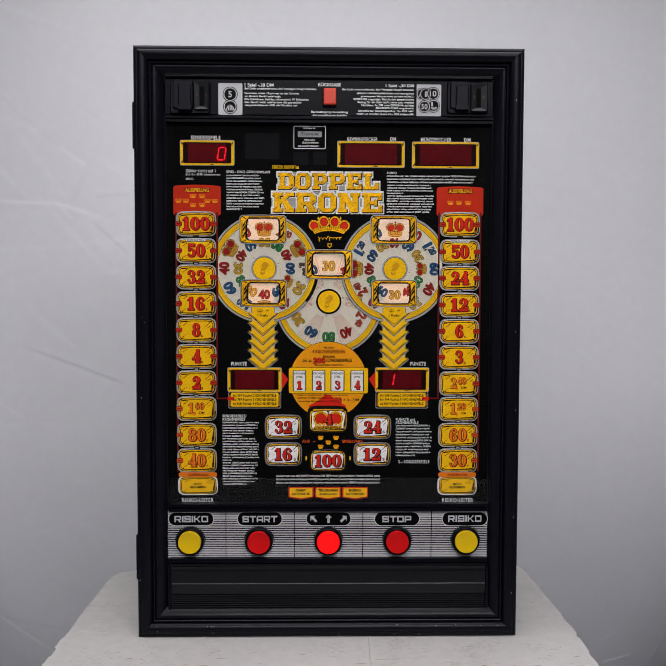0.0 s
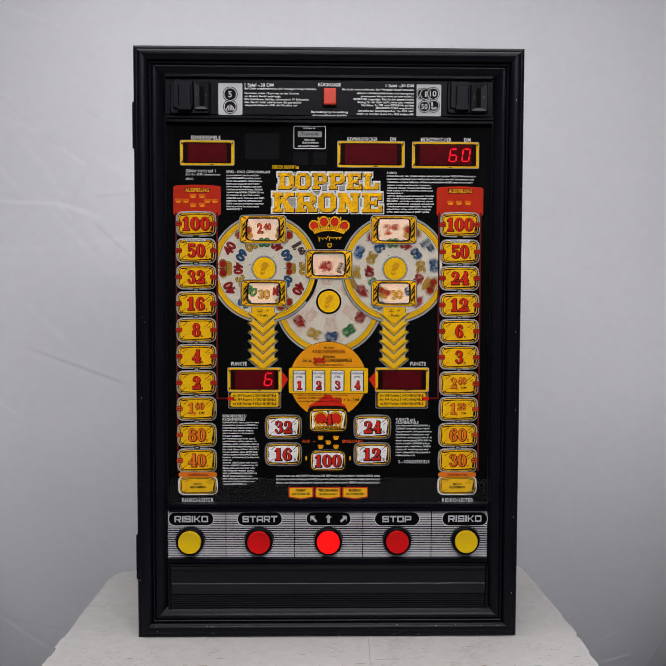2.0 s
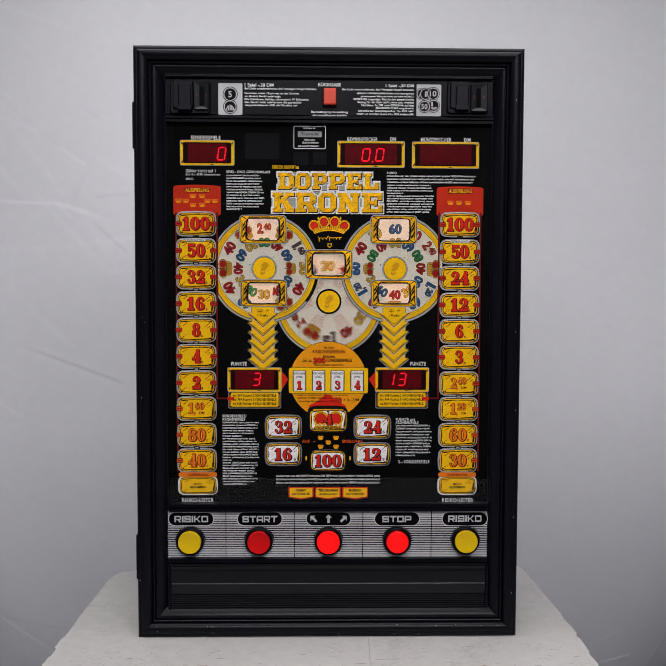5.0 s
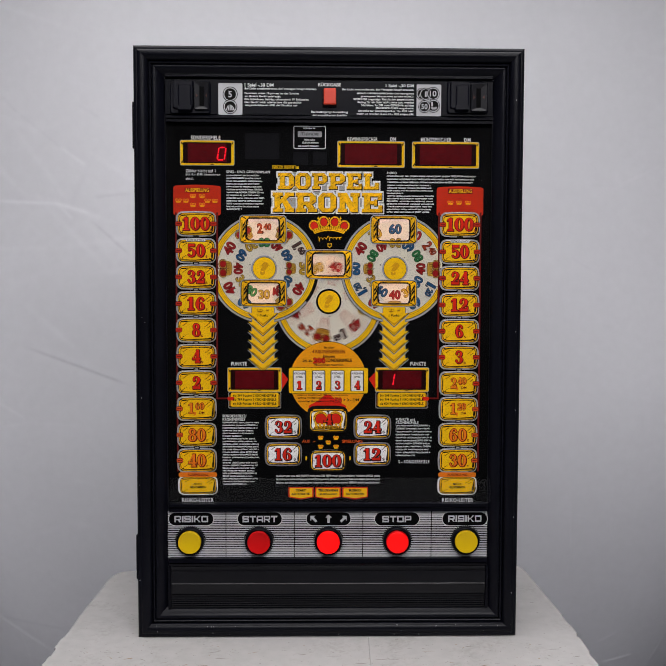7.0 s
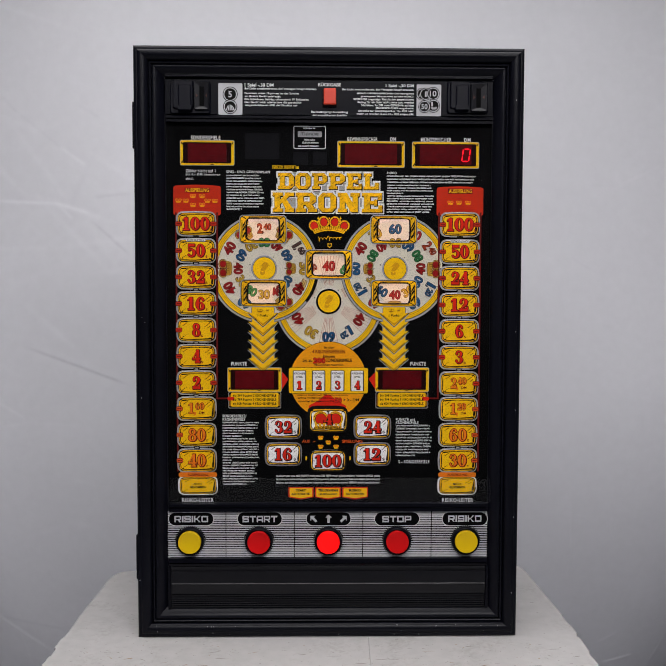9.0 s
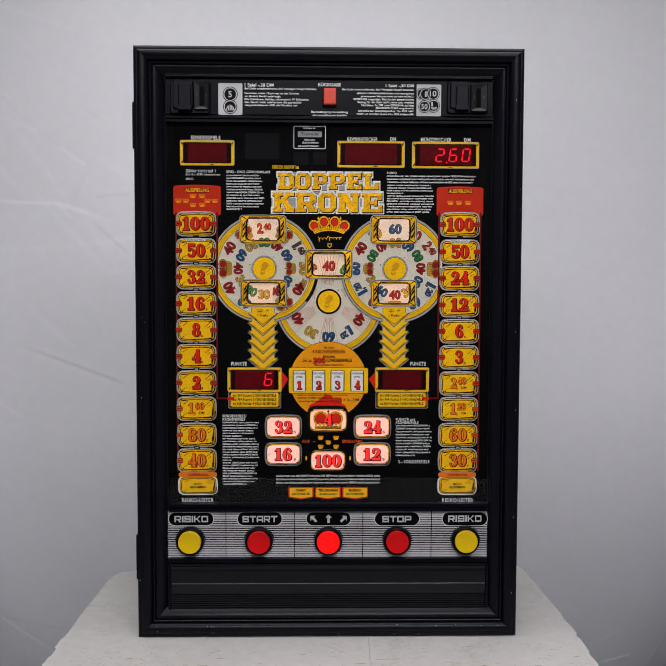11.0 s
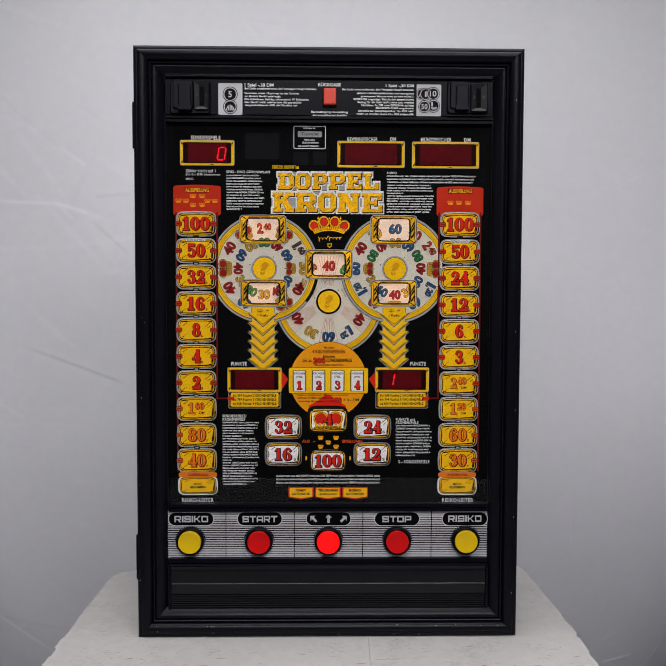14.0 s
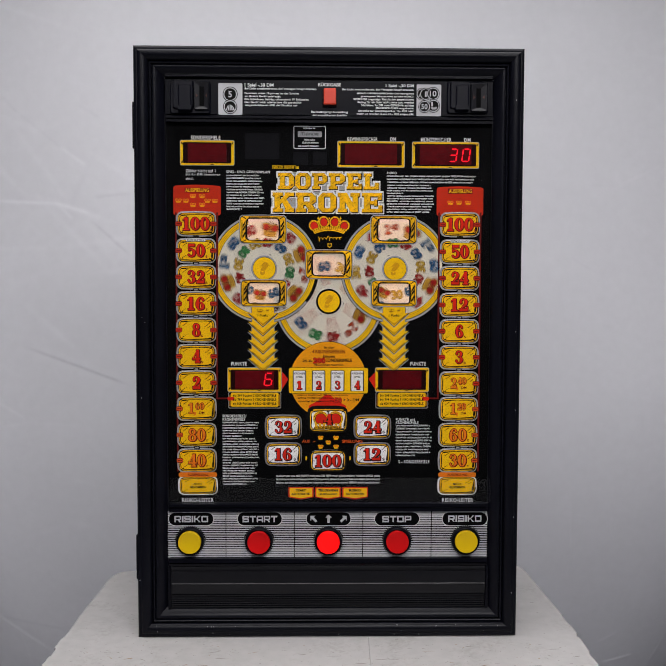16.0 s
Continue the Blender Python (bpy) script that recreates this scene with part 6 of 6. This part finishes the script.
def display(name, p0, p1, digits, dot=None):
    """Yellow-framed display with a dark red filter; digits: centres of the figures."""
    (x0, z1), (x1, z0) = p0, p1
    cx, cz, w, h = (x0 + x1) / 2, (z0 + z1) / 2, x1 - x0, z1 - z0
    bm = bmesh.new()
    poly(bm, rrect(cx, cz, w, h, 4 * U), 0.0227, 2)
    poly(bm, rrect(cx, cz, w - 2.5 * U, h - 2.5 * U, 4 * U), 0.0225, 0)
    poly(bm, rrect(cx, cz, w - 15 * U, h - 11 * U, 3 * U), 0.0223, 1)
    for s, t in ((-1, 1), (1, 1), (-1, -1), (1, -1)):
        x, z = cx + s * w / 2, cz + t * h / 2
        if (s, t) != (1, -1):
            poly(bm, [(x - s * 2 * U, z - t * 4 * U), (x - s * 7 * U, z - t * 7 * U), (x - s * 7 * U, z - t * 13 * U), (x - s * 4 * U, z - t * 9 * U)], 0.0222, 1)
    poly(bm, [(cx + 8 * U, z0 + 2 * U), (cx + 17 * U, z0 + 2 * U), (cx + 14 * U, z0 + 4 * U), (cx + 8 * U, z0 + 4 * U)], 0.0222, 1)
    ob = part("number_display", bm, [M_YELLOW, M_INK, M_GREY], machine, "yellow-framed dark red number display")
    part("display_edge", slab_of(rrect(cx, cz, w - 17 * U, h - 13 * U, 2 * U), 0.0221, 0.0222), M_LEDMASK, ob)
    part("filter", slab_of(rrect(cx, cz, w - 38 * U, h - 17 * U, 1 * U), 0.0216, 0.0219), M_LEDOFF, ob, "dark red display filter")
    segs = []
    a, b, th, sl = 8.4 * U, 14.8 * U, 2.8 * U, 0.15
    shapes = {"a": (0, b, 1), "g": (0, 0, 1), "d": (0, -b, 1), "f": (-a, b / 2, 0), "b": (a, b / 2, 0), "e": (-a, -b / 2, 0), "c": (a, -b / 2, 0)}
    for dx, dz in digits:
        fig = {}
        for k, (sx, sz, flat) in shapes.items():
            if flat:
                pts = [(sx - a * 0.78, sz), (sx - a * 0.6, sz + th / 2), (sx + a * 0.6, sz + th / 2), (sx + a * 0.78, sz), (sx + a * 0.6, sz - th / 2), (sx - a * 0.6, sz - th / 2)]
            else:
                e = b / 2 * 0.88
                pts = [(sx, sz + e), (sx + th / 2, sz + e * 0.82), (sx + th / 2, sz - e * 0.82), (sx, sz - e), (sx - th / 2, sz - e * 0.82), (sx - th / 2, sz + e * 0.82)]
            pts = [(dx + x + z * sl, dz + z) for x, z in pts]
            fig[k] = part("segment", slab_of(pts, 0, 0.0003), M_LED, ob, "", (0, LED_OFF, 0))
        segs.append(fig)
    point = None
    if dot:
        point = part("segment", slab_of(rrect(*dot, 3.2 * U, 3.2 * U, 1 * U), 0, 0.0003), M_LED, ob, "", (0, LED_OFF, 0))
    DISPLAYS[name] = (segs, point)


def slab_of(pts, y0, y1):
    bm = bmesh.new()
    slab(bm, pts, y0, y1)
    return bm


display("S", (-0.2489, 0.8362), (-0.1583, 0.7941), [(-0.1794, 0.8136)])
display("G", (0.0128, 0.8366), (0.1259, 0.7924), [(0.0611, 0.8131), (0.0838, 0.8133), (0.1059, 0.8134)], (0.0718, 0.8019))
display("M", (0.1377, 0.8361), (0.2507, 0.7918), [(0.1848, 0.8132), (0.2069, 0.8134), (0.2283, 0.8135)], (0.1957, 0.8013))
display("L", (-0.1714, 0.4569), (-0.0798, 0.4152), [(-0.1414, 0.4368), (-0.1221, 0.4368), (-0.1020, 0.4369)])
display("R", (0.0782, 0.4573), (0.1702, 0.4155), [(0.1043, 0.4372), (0.1238, 0.4372), (0.1447, 0.4372)])

# ---- button bar ----
(x0, zt), (x1, zb) = (-0.2760, 0.2110), (0.2776, 0.1309)
bar = part("button_panel", cube(x0, x1, 0.0215, 0.0252, zb, zt), M_SILVER, machine, "striped brushed silver button panel")
bm = bmesh.new()
n = 26
for k in range(n):
    z = zt - (zt - zb) * (k + 0.7) / n
    th = (0.16 + 0.40 * math.sin(math.pi * (k + 0.5) / n)) * (zt - zb) / n
    poly(bm, [(x0, z - th / 2), (x1, z - th / 2), (x1, z + th / 2), (x0, z + th / 2)], 0.0213)
part("stripes", bm, M_INK, bar, "black printed pinstripes")
for px in ((-0.1745, 0.1770), (-0.0580, 0.1768), (0.0589, 0.1765), (0.1762, 0.1763)):
    part("joint", cube(px[0] - 0.0006, px[0] + 0.0006, 0.0208, 0.0214, zb, zt), M_BLACK, bar)
EXTENDED = {
    "R": [q4(0, 0, 0.2, 1), q4(0.1, 0.78, 0.92, 1), q4(0.78, 0.42, 0.98, 0.93), q4(0.1, 0.32, 0.92, 0.53), [(0.46, 0.36), (0.74, 0.36), (1.02, 0), (0.74, 0)]],
    "P": [q4(0, 0, 0.2, 1), q4(0.1, 0.76, 0.94, 1), q4(0.8, 0.36, 1, 0.93), q4(0.1, 0.29, 0.94, 0.52)],
    "I": [q4(0, 0, 1, 1)],
    "S": [q4(0.06, 0.77, 0.95, 1), q4(0, 0.46, 0.2, 0.94), q4(0.06, 0.39, 0.94, 0.61), q4(0.8, 0.06, 1, 0.54), q4(0.05, 0, 0.94, 0.23), q4(0.01, 0.0, 0.2, 0.32), q4(0.8, 0.68, 0.99, 1)],
    "K": [q4(0, 0, 0.2, 1), q4(0.1, 0.38, 0.5, 0.62), [(0.34, 0.46), (0.56, 0.54), (1, 1), (0.72, 1)], [(0.34, 0.54), (0.56, 0.46), (1, 0), (0.72, 0)]],
    "O": [q4(0.06, 0.77, 0.94, 1), q4(0.06, 0, 0.94, 0.23), q4(0, 0.07, 0.2, 0.93), q4(0.8, 0.07, 1, 0.93)],
    "T": [q4(0, 0.76, 1, 1), q4(0.4, 0, 0.61, 0.9)],
    "A": [q4(0.08, 0.77, 0.92, 1), q4(0, 0, 0.2, 0.9), q4(0.8, 0, 1, 0.9), q4(0.1, 0.26, 0.9, 0.47)],
}


def extended(bm, text, p0, p1, y, mi):
    """Wide square capitals that fill the box p0 to p1."""
    wide = [0.26 if c == "I" else 1.0 for c in text]
    gap = 0.11
    unit = (p1[0] - p0[0]) / (sum(wide) + gap * (len(text) - 1))
    x, h = p0[0], p0[1] - p1[1]
    for c, w in zip(text, wide):
        for k, quad in enumerate(EXTENDED[c]):
            poly(bm, [(x + u * w * unit, p1[1] + v * h) for u, v in quad], y + 0.00001 * k, mi)
        x += (w + gap) * unit


for body, p, q, a, b in (("RISIKO", (-0.2717, 0.2095), (-0.1954, 0.1866), (-0.2617, 0.2036), (-0.2048, 0.1925)), ("START", (-0.1549, 0.2100), (-0.0790, 0.1864), (-0.1463, 0.2034), (-0.0870, 0.1923)),
                         ("", (-0.0378, 0.2098), (0.0385, 0.1862), None, None), ("STOP", (0.0791, 0.2096), (0.1557, 0.1859), (0.0922, 0.2030), (0.1418, 0.1919)), ("RISIKO", (0.1948, 0.2094), (0.2725, 0.1857), (0.2051, 0.2035), (0.2622, 0.1924))):
    (u0, v1), (u1, v0) = p, q
    cx, cz = (u0 + u1) / 2, (v0 + v1) / 2
    bm = bmesh.new()
    poly(bm, rrect(cx, cz, u1 - u0 + 2 * U, v1 - v0 + 2 * U, (v1 - v0) * 0.5), 0.0211, 1)
    poly(bm, rrect(cx, cz, u1 - u0 - 1.5 * U, v1 - v0 - 1.5 * U, (v1 - v0) * 0.47), 0.0209, 0)
    if body:
        extended(bm, body, a, b, 0.0207, 2)
    else:
        for px, tn in ((-37, -0.785), (0, 0.0), (37, 0.785)):
            ca, sa = math.cos(tn), math.sin(tn)
            arrow = [(0, 11), (9, 2), (3, 3.5), (3, -10), (-3, -10), (-3, 3.5), (-9, 2)]
            poly(bm, [(cx + px * U + (x * ca + z * sa) * U, cz + (-x * sa + z * ca) * U) for x, z in arrow], 0.0207, 2)
    part("button_plate", bm, [M_BLACK, M_SILVER, M_LABEL], bar, "black rounded plate with silver lettering" if body else "black rounded plate with three silver arrows")
BUTTON_GLOW = {}
for key, c, m, lab in (("risk", (-0.2348, 0.1605), M_BTNY, "yellow round push button"), ("start", (-0.1180, 0.1602), M_BTNR, "red round push button"),
                       ("middle", (-0.0001, 0.1599), M_BTNLIT, "glowing red round push button"), ("stop", (0.1175, 0.1604), M_BTNR, "red round push button"),
                       ("risk2", (0.2347, 0.1608), M_BTNY, "yellow round push button")):
    btn = part("push_button", lathe([(0.0001, 0.0092), (0.0165, 0.0092), (0.0176, 0.0088), (0.0186, 0.0087), (0.0191, 0.0092), (0.0193, 0.0105), (0.0193, 0.0212)]), m, machine, lab, (c[0], 0, c[1]))
    collar = lathe([(0.0196, 0.0150), (0.0205, 0.0122), (0.0225, 0.0122), (0.0237, 0.0150), (0.0240, 0.0212)], 48)
    part("collar", collar, M_PLASTIC, btn, "black ring round the button")
    b2 = bmesh.new()
    for k in range(44):
        t = 2 * math.pi * k / 44
        ca, sa = math.cos(t), math.sin(t)
        w = 0.0007
        pts = [(0.0238 * sa - w * ca, 0.0238 * ca + w * sa), (0.0238 * sa + w * ca, 0.0238 * ca - w * sa), (0.0262 * sa + w * ca, 0.0262 * ca - w * sa), (0.0262 * sa - w * ca, 0.0262 * ca + w * sa)]
        poly(b2, pts, 0.0208)
    part("knurling", b2, M_BLACK, btn)
    if key in ("start", "stop"):
        lens = lathe([(0.0001, 0.0), (0.0165, 0.0002), (0.0178, 0.0008), (0.0178, 0.0016)])
        BUTTON_GLOW[key] = part("lens", lens, M_BTNLIT, btn, "lit red lens", (0, 0.0120, 0))


# ---- what moves ----
STATES = """
0.0 S G___ M___ L___ R1__|0.1 s G___ M260 L__6 R___|0.2 s G_0_ M2__ L1__ R__6|0.3 S G00_ M___ L13_ R136|0.4 S G___ M__0 L___ R___|0.5 s G___ M260 L__6 R___
0.6 s G_00 M2__ L1__ R__6|0.7 S G00_ M___ L13_ R136|0.8 s G___ M__0 L___ R___|0.9 s G___ M260 L__6 R___|1.0 s G_00 M2__ L1__ R_36|1.1 S G00_ M___ L_3_ R13_
1.2 s G___ M__0 L___ R___|1.3 s G___ M260 L__6 R___|1.4 s G_00 M___ L1__ R_36|1.5 S G00_ M___ L_3_ R13_|1.6 s G___ M__0 L___ R___|1.7 s G___ M26_ L__6 R___
1.8 s G000 M___ L13_ R_36|1.9 S G0__ M___ L_3_ R13_|2.0 s G___ M_60 L__6 R___|2.1 s G___ M26_ L__6 R___|2.2 s G000 M___ L13_ R_36|2.3 S G0__ M___ L_3_ R1__
2.4 s G___ M_60 L__6 R___|2.5 s G__0 M26_ L__6 R___|2.6 s G000 M___ L13_ R136|2.7 S G0__ M___ L_3_ R1__|2.8 s G___ M_60 L__6 R___|2.9 s G__0 M26_ L__6 R__6
3.0 S G000 M___ L13_ R136|3.1 S G0__ M___ L___ R1__|3.2 s G___ M260 L__6 R___|3.3 s G__0 M2__ L1__ R__6|3.4 S G000 M___ L13_ R136|3.5 S G___ M___ L___ R1__
3.6 s G___ M260 L__6 R___|3.7 s G__0 M2__ L1__ R__6|3.8 S G00_ M___ L13_ R136|3.9 s G___ M__0 L___ R___|4.0 s G___ M260 L__6 R___|4.1 s G_00 M2__ L1__ R__6
4.2 S G00_ M___ L13_ R13_|4.3 s G___ M__0 L___ R___|4.4 s G___ M260 L__6 R___|4.5 s G_00 M2__ L1__ R_36|4.6 S G00_ M___ L13_ R13_|4.7 s G___ M__0 L___ R___
4.8 s G___ M260 L__6 R___|4.9 s G_00 M___ L1__ R_36|5.0 S G00_ M___ L_3_ R13_|5.1 s G___ M__0 L___ R___|5.2 s G___ M26_ L__6 R___|5.3 s G000 M___ L13_ R_36
5.4 S G0__ M___ L_3_ R13_|5.5 s G___ M_60 L__6 R___|5.6 s G___ M26_ L__6 R___|5.7 s G000 M___ L13_ R_36|5.8 S G0__ M___ L_3_ R1__|5.9 s G___ M_60 L__6 R___
6.0 s G__0 M26_ L__6 R___|6.1 S G000 M___ L13_ R136|6.2 S G0__ M___ L___ R1__|6.3 s G___ M_60 L__6 R___|6.4 s G__0 M26_ L__6 R__6|6.5 S G000 M___ L13_ R136
6.6 S G___ M___ L___ R1__|6.7 s G___ M260 L__6 R___|6.8 s G__0 M2__ L1__ R__6|6.9 S G000 M___ L13_ R136|7.0 S G___ M___ L___ R1__|7.1 s G___ M_60 L__6 R___
7.2 s G__0 M26_ L__6 R___|7.3 S G000 M___ L13_ R136|7.4 S G0__ M___ L_3_ R1__|7.5 s G___ M_60 L__6 R___|7.6 s G__0 M26_ L__6 R__6|7.7 S G000 M___ L13_ R136
7.8 S G___ M___ L___ R1__|7.9 s G___ M260 L__6 R___|8.0 s G__0 M2__ L1__ R__6|8.1 S G000 M___ L13_ R136|8.2 S G___ M___ L___ R1__|8.3 s G___ M260 L__6 R___
8.4 s G_00 M2__ L1__ R__6|8.5 S G00_ M___ L13_ R136|8.6 s G___ M__0 L___ R___|8.7 s G___ M260 L__6 R___|8.8 s G_00 M2__ L1__ R__6|8.9 S G00_ M___ L13_ R13_
9.0 s G___ M__0 L___ R___|9.1 s G___ M260 L__6 R___|9.2 s G_00 M2__ L1__ R_36|9.3 S G00_ M___ L13_ R13_|9.4 s G___ M__0 L___ R___|9.5 s G___ M260 L__6 R___
9.6 s G_00 M___ L1__ R_36|9.7 S G00_ M___ L_3_ R13_|9.8 s G___ M__0 L__6 R___|9.9 s G___ M26_ L__6 R___|10.0 s G000 M___ L13_ R_36|10.1 S G0__ M___ L_3_ R13_
10.2 s G___ M_60 L__6 R___|10.3 s G___ M26_ L__6 R___|10.4 s G000 M___ L13_ R136|10.5 S G0__ M___ L_3_ R1__|10.6 s G___ M_60 L__6 R___|10.7 s G__0 M26_ L__6 R___
10.8 S G000 M___ L13_ R136|10.9 S G0__ M___ L___ R1__|11.0 s G___ M260 L__6 R___|11.1 s G__0 M2__ L1__ R__6|11.2 S G000 M___ L13_ R136|11.3 S G___ M___ L___ R1__
11.4 s G___ M260 L__6 R___|11.5 s G__0 M2__ L1__ R__6|11.6 S G000 M___ L13_ R136|11.7 S G___ M___ L___ R1__|11.8 s G___ M260 L__6 R___|11.9 s G_00 M2__ L1__ R__6
12.0 S G00_ M___ L13_ R136|12.1 s G___ M__0 L___ R___|12.2 s G___ M260 L__6 R___|12.3 s G_00 M2__ L1__ R_36|12.4 S G0__ M___ L_3_ R13_|12.5 s G___ M_60 L__6 R___
12.6 s G___ M26_ L__6 R___|12.7 s G000 M___ L13_ R136|12.8 S G0__ M___ L_3_ R1__|12.9 s G___ M_60 L__6 R___|13.0 s G__0 M26_ L__6 R___|13.1 S G000 M___ L13_ R136
13.2 S G0__ M___ L___ R1__|13.3 s G___ M260 L__6 R___|13.4 s G__0 M26_ L__6 R__6|13.5 S G000 M___ L13_ R136|13.6 S G___ M___ L___ R1__|13.7 s G___ M260 L__6 R___
13.8 s G__0 M2__ L1__ R__6|13.9 S G000 M___ L13_ R136|14.0 S G___ M___ L___ R1__|14.1 s G___ M260 L__6 R___|14.2 s G_00 M2__ L1__ R__6|14.3 S G00_ M___ L13_ R136
14.4 s G___ M__0 L___ R___|14.5 s G___ M260 L__6 R___|14.6 s G_00 M2__ L1__ R_36|14.7 S G00_ M___ L13_ R13_|14.8 s G___ M__0 L___ R___|14.9 s G___ M250 L__6 R___
15.0 s G_00 M___ L1__ R_36|15.1 S G00_ M___ L_3_ R13_|15.2 s G___ M__0 L___ R___|15.3 s G___ M230 L__6 R___|15.4 s G_00 M___ L13_ R_36|15.5 S G0__ M___ L_3_ R13_
15.6 s G___ M_30 L__6 R___|15.7 s G___ M23_ L__6 R___|15.8 s G000 M___ L13_ R_36|15.9 S G0__ M___ L_3_ R13_|16.0 s G___ M_30 L__6 R___"""

TICK = 1 / 30


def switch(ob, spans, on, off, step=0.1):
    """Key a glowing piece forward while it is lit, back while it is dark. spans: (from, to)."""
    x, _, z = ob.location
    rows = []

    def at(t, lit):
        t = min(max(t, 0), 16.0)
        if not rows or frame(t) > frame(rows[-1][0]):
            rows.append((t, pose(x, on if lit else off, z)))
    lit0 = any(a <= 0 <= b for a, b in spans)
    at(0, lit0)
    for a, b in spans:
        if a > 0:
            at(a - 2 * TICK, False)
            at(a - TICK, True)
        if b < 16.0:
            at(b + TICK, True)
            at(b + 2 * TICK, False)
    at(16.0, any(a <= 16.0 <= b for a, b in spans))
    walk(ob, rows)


def spin(ob, knots):
    """Turn a reel; knots: (seconds, degrees clockwise), steady between them."""
    x, y, z = ob.location
    rows = []
    f = 0
    while f <= 480:
        t = f * TICK
        k = max(i for i in range(len(knots)) if knots[i][0] <= t + 1e-6)
        a = knots[k][1]
        if k + 1 < len(knots):
            (ta, aa), (tb, ab) = knots[k], knots[k + 1]
            a = aa + (ab - aa) * (t - ta) / (tb - ta)
        rows.append((t, pose(x, y, z, 0, a, 0)))
        f += 1
    # resting stretches need only their ends
    keep = [r for i, r in enumerate(rows) if i in (0, len(rows) - 1) or rows[i - 1][1] != r[1] or rows[i + 1][1] != r[1]]
    walk(ob, keep)


def motions():
    table = [row.split() for row in STATES.replace("|", "\n").split("\n") if row.strip()]
    for name, (figs, point) in DISPLAYS.items():
        lit = {}
        for row in table:
            t = float(row[0])
            if name == "S":
                text = "0" if row[1] == "S" else "_"
            else:
                text = [c for c in row[2:] if c[0] == name][0][1:]
            for i, ch in enumerate(text):
                for seg in SEG.get(ch, ""):
                    lit.setdefault((i, seg), []).append(t)
            if point and text[0] != "_":
                lit.setdefault("dot", []).append(t)
        for i, fig in enumerate(figs):
            for seg, ob in fig.items():
                spans = []
                for t in lit.get((i, seg), []):
                    if spans and t - spans[-1][1] < 0.15:
                        spans[-1][1] = t
                    else:
                        spans.append([t, t])
                if spans:
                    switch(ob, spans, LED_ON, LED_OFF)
        if point and "dot" in lit:
            spans = []
            for t in lit["dot"]:
                if spans and t - spans[-1][1] < 0.15:
                    spans[-1][1] = t
                else:
                    spans.append([t, t])
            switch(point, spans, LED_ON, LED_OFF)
    spin(reel_left, [(0, 30), (0.03, 30), (0.1, 100), (0.2, 226), (0.5, 602), (1.0, 1230), (1.1, 1353), (1.17, 1440), (15.03, 1440), (15.1, 1493), (15.2, 1618), (15.5, 1993), (16.0, 2619)])
    spin(reel_right, [(0, -180), (0.14, -180), (0.2, -150), (0.5, 218), (4.0, 4597), (4.64, 5400), (15.12, 5400), (15.2, 5415), (15.3, 5540), (15.5, 5790), (16.0, 6415)])
    spin(reel_middle, [(0, 150), (0.22, 150), (0.3, 180), (0.4, 283), (0.5, 398), (7.0, 8531), (7.5, 9117), (7.6, 9240), (7.7, 9360), (15.22, 9360), (15.3, 9390), (15.4, 9505), (15.5, 9627), (16.0, 10252)])
    for key, spans in (("32", [(10.1, 11.7)]), ("24", [(10.3, 11.7)]), ("16", [(10.2, 11.6)]), ("12", [(10.4, 11.6)]), ("100", [(10.5, 11.4)]), ("4", [(10.0, 12.0)])):
        switch(GLOWS[key], spans, 0.0215, 0.0262)
    switch(BUTTON_GLOW["start"], [(2.2, 3.4)], 0.0072, 0.0120)
    switch(BUTTON_GLOW["stop"], [(3.6, 7.3)], 0.0072, 0.0120)


motions()
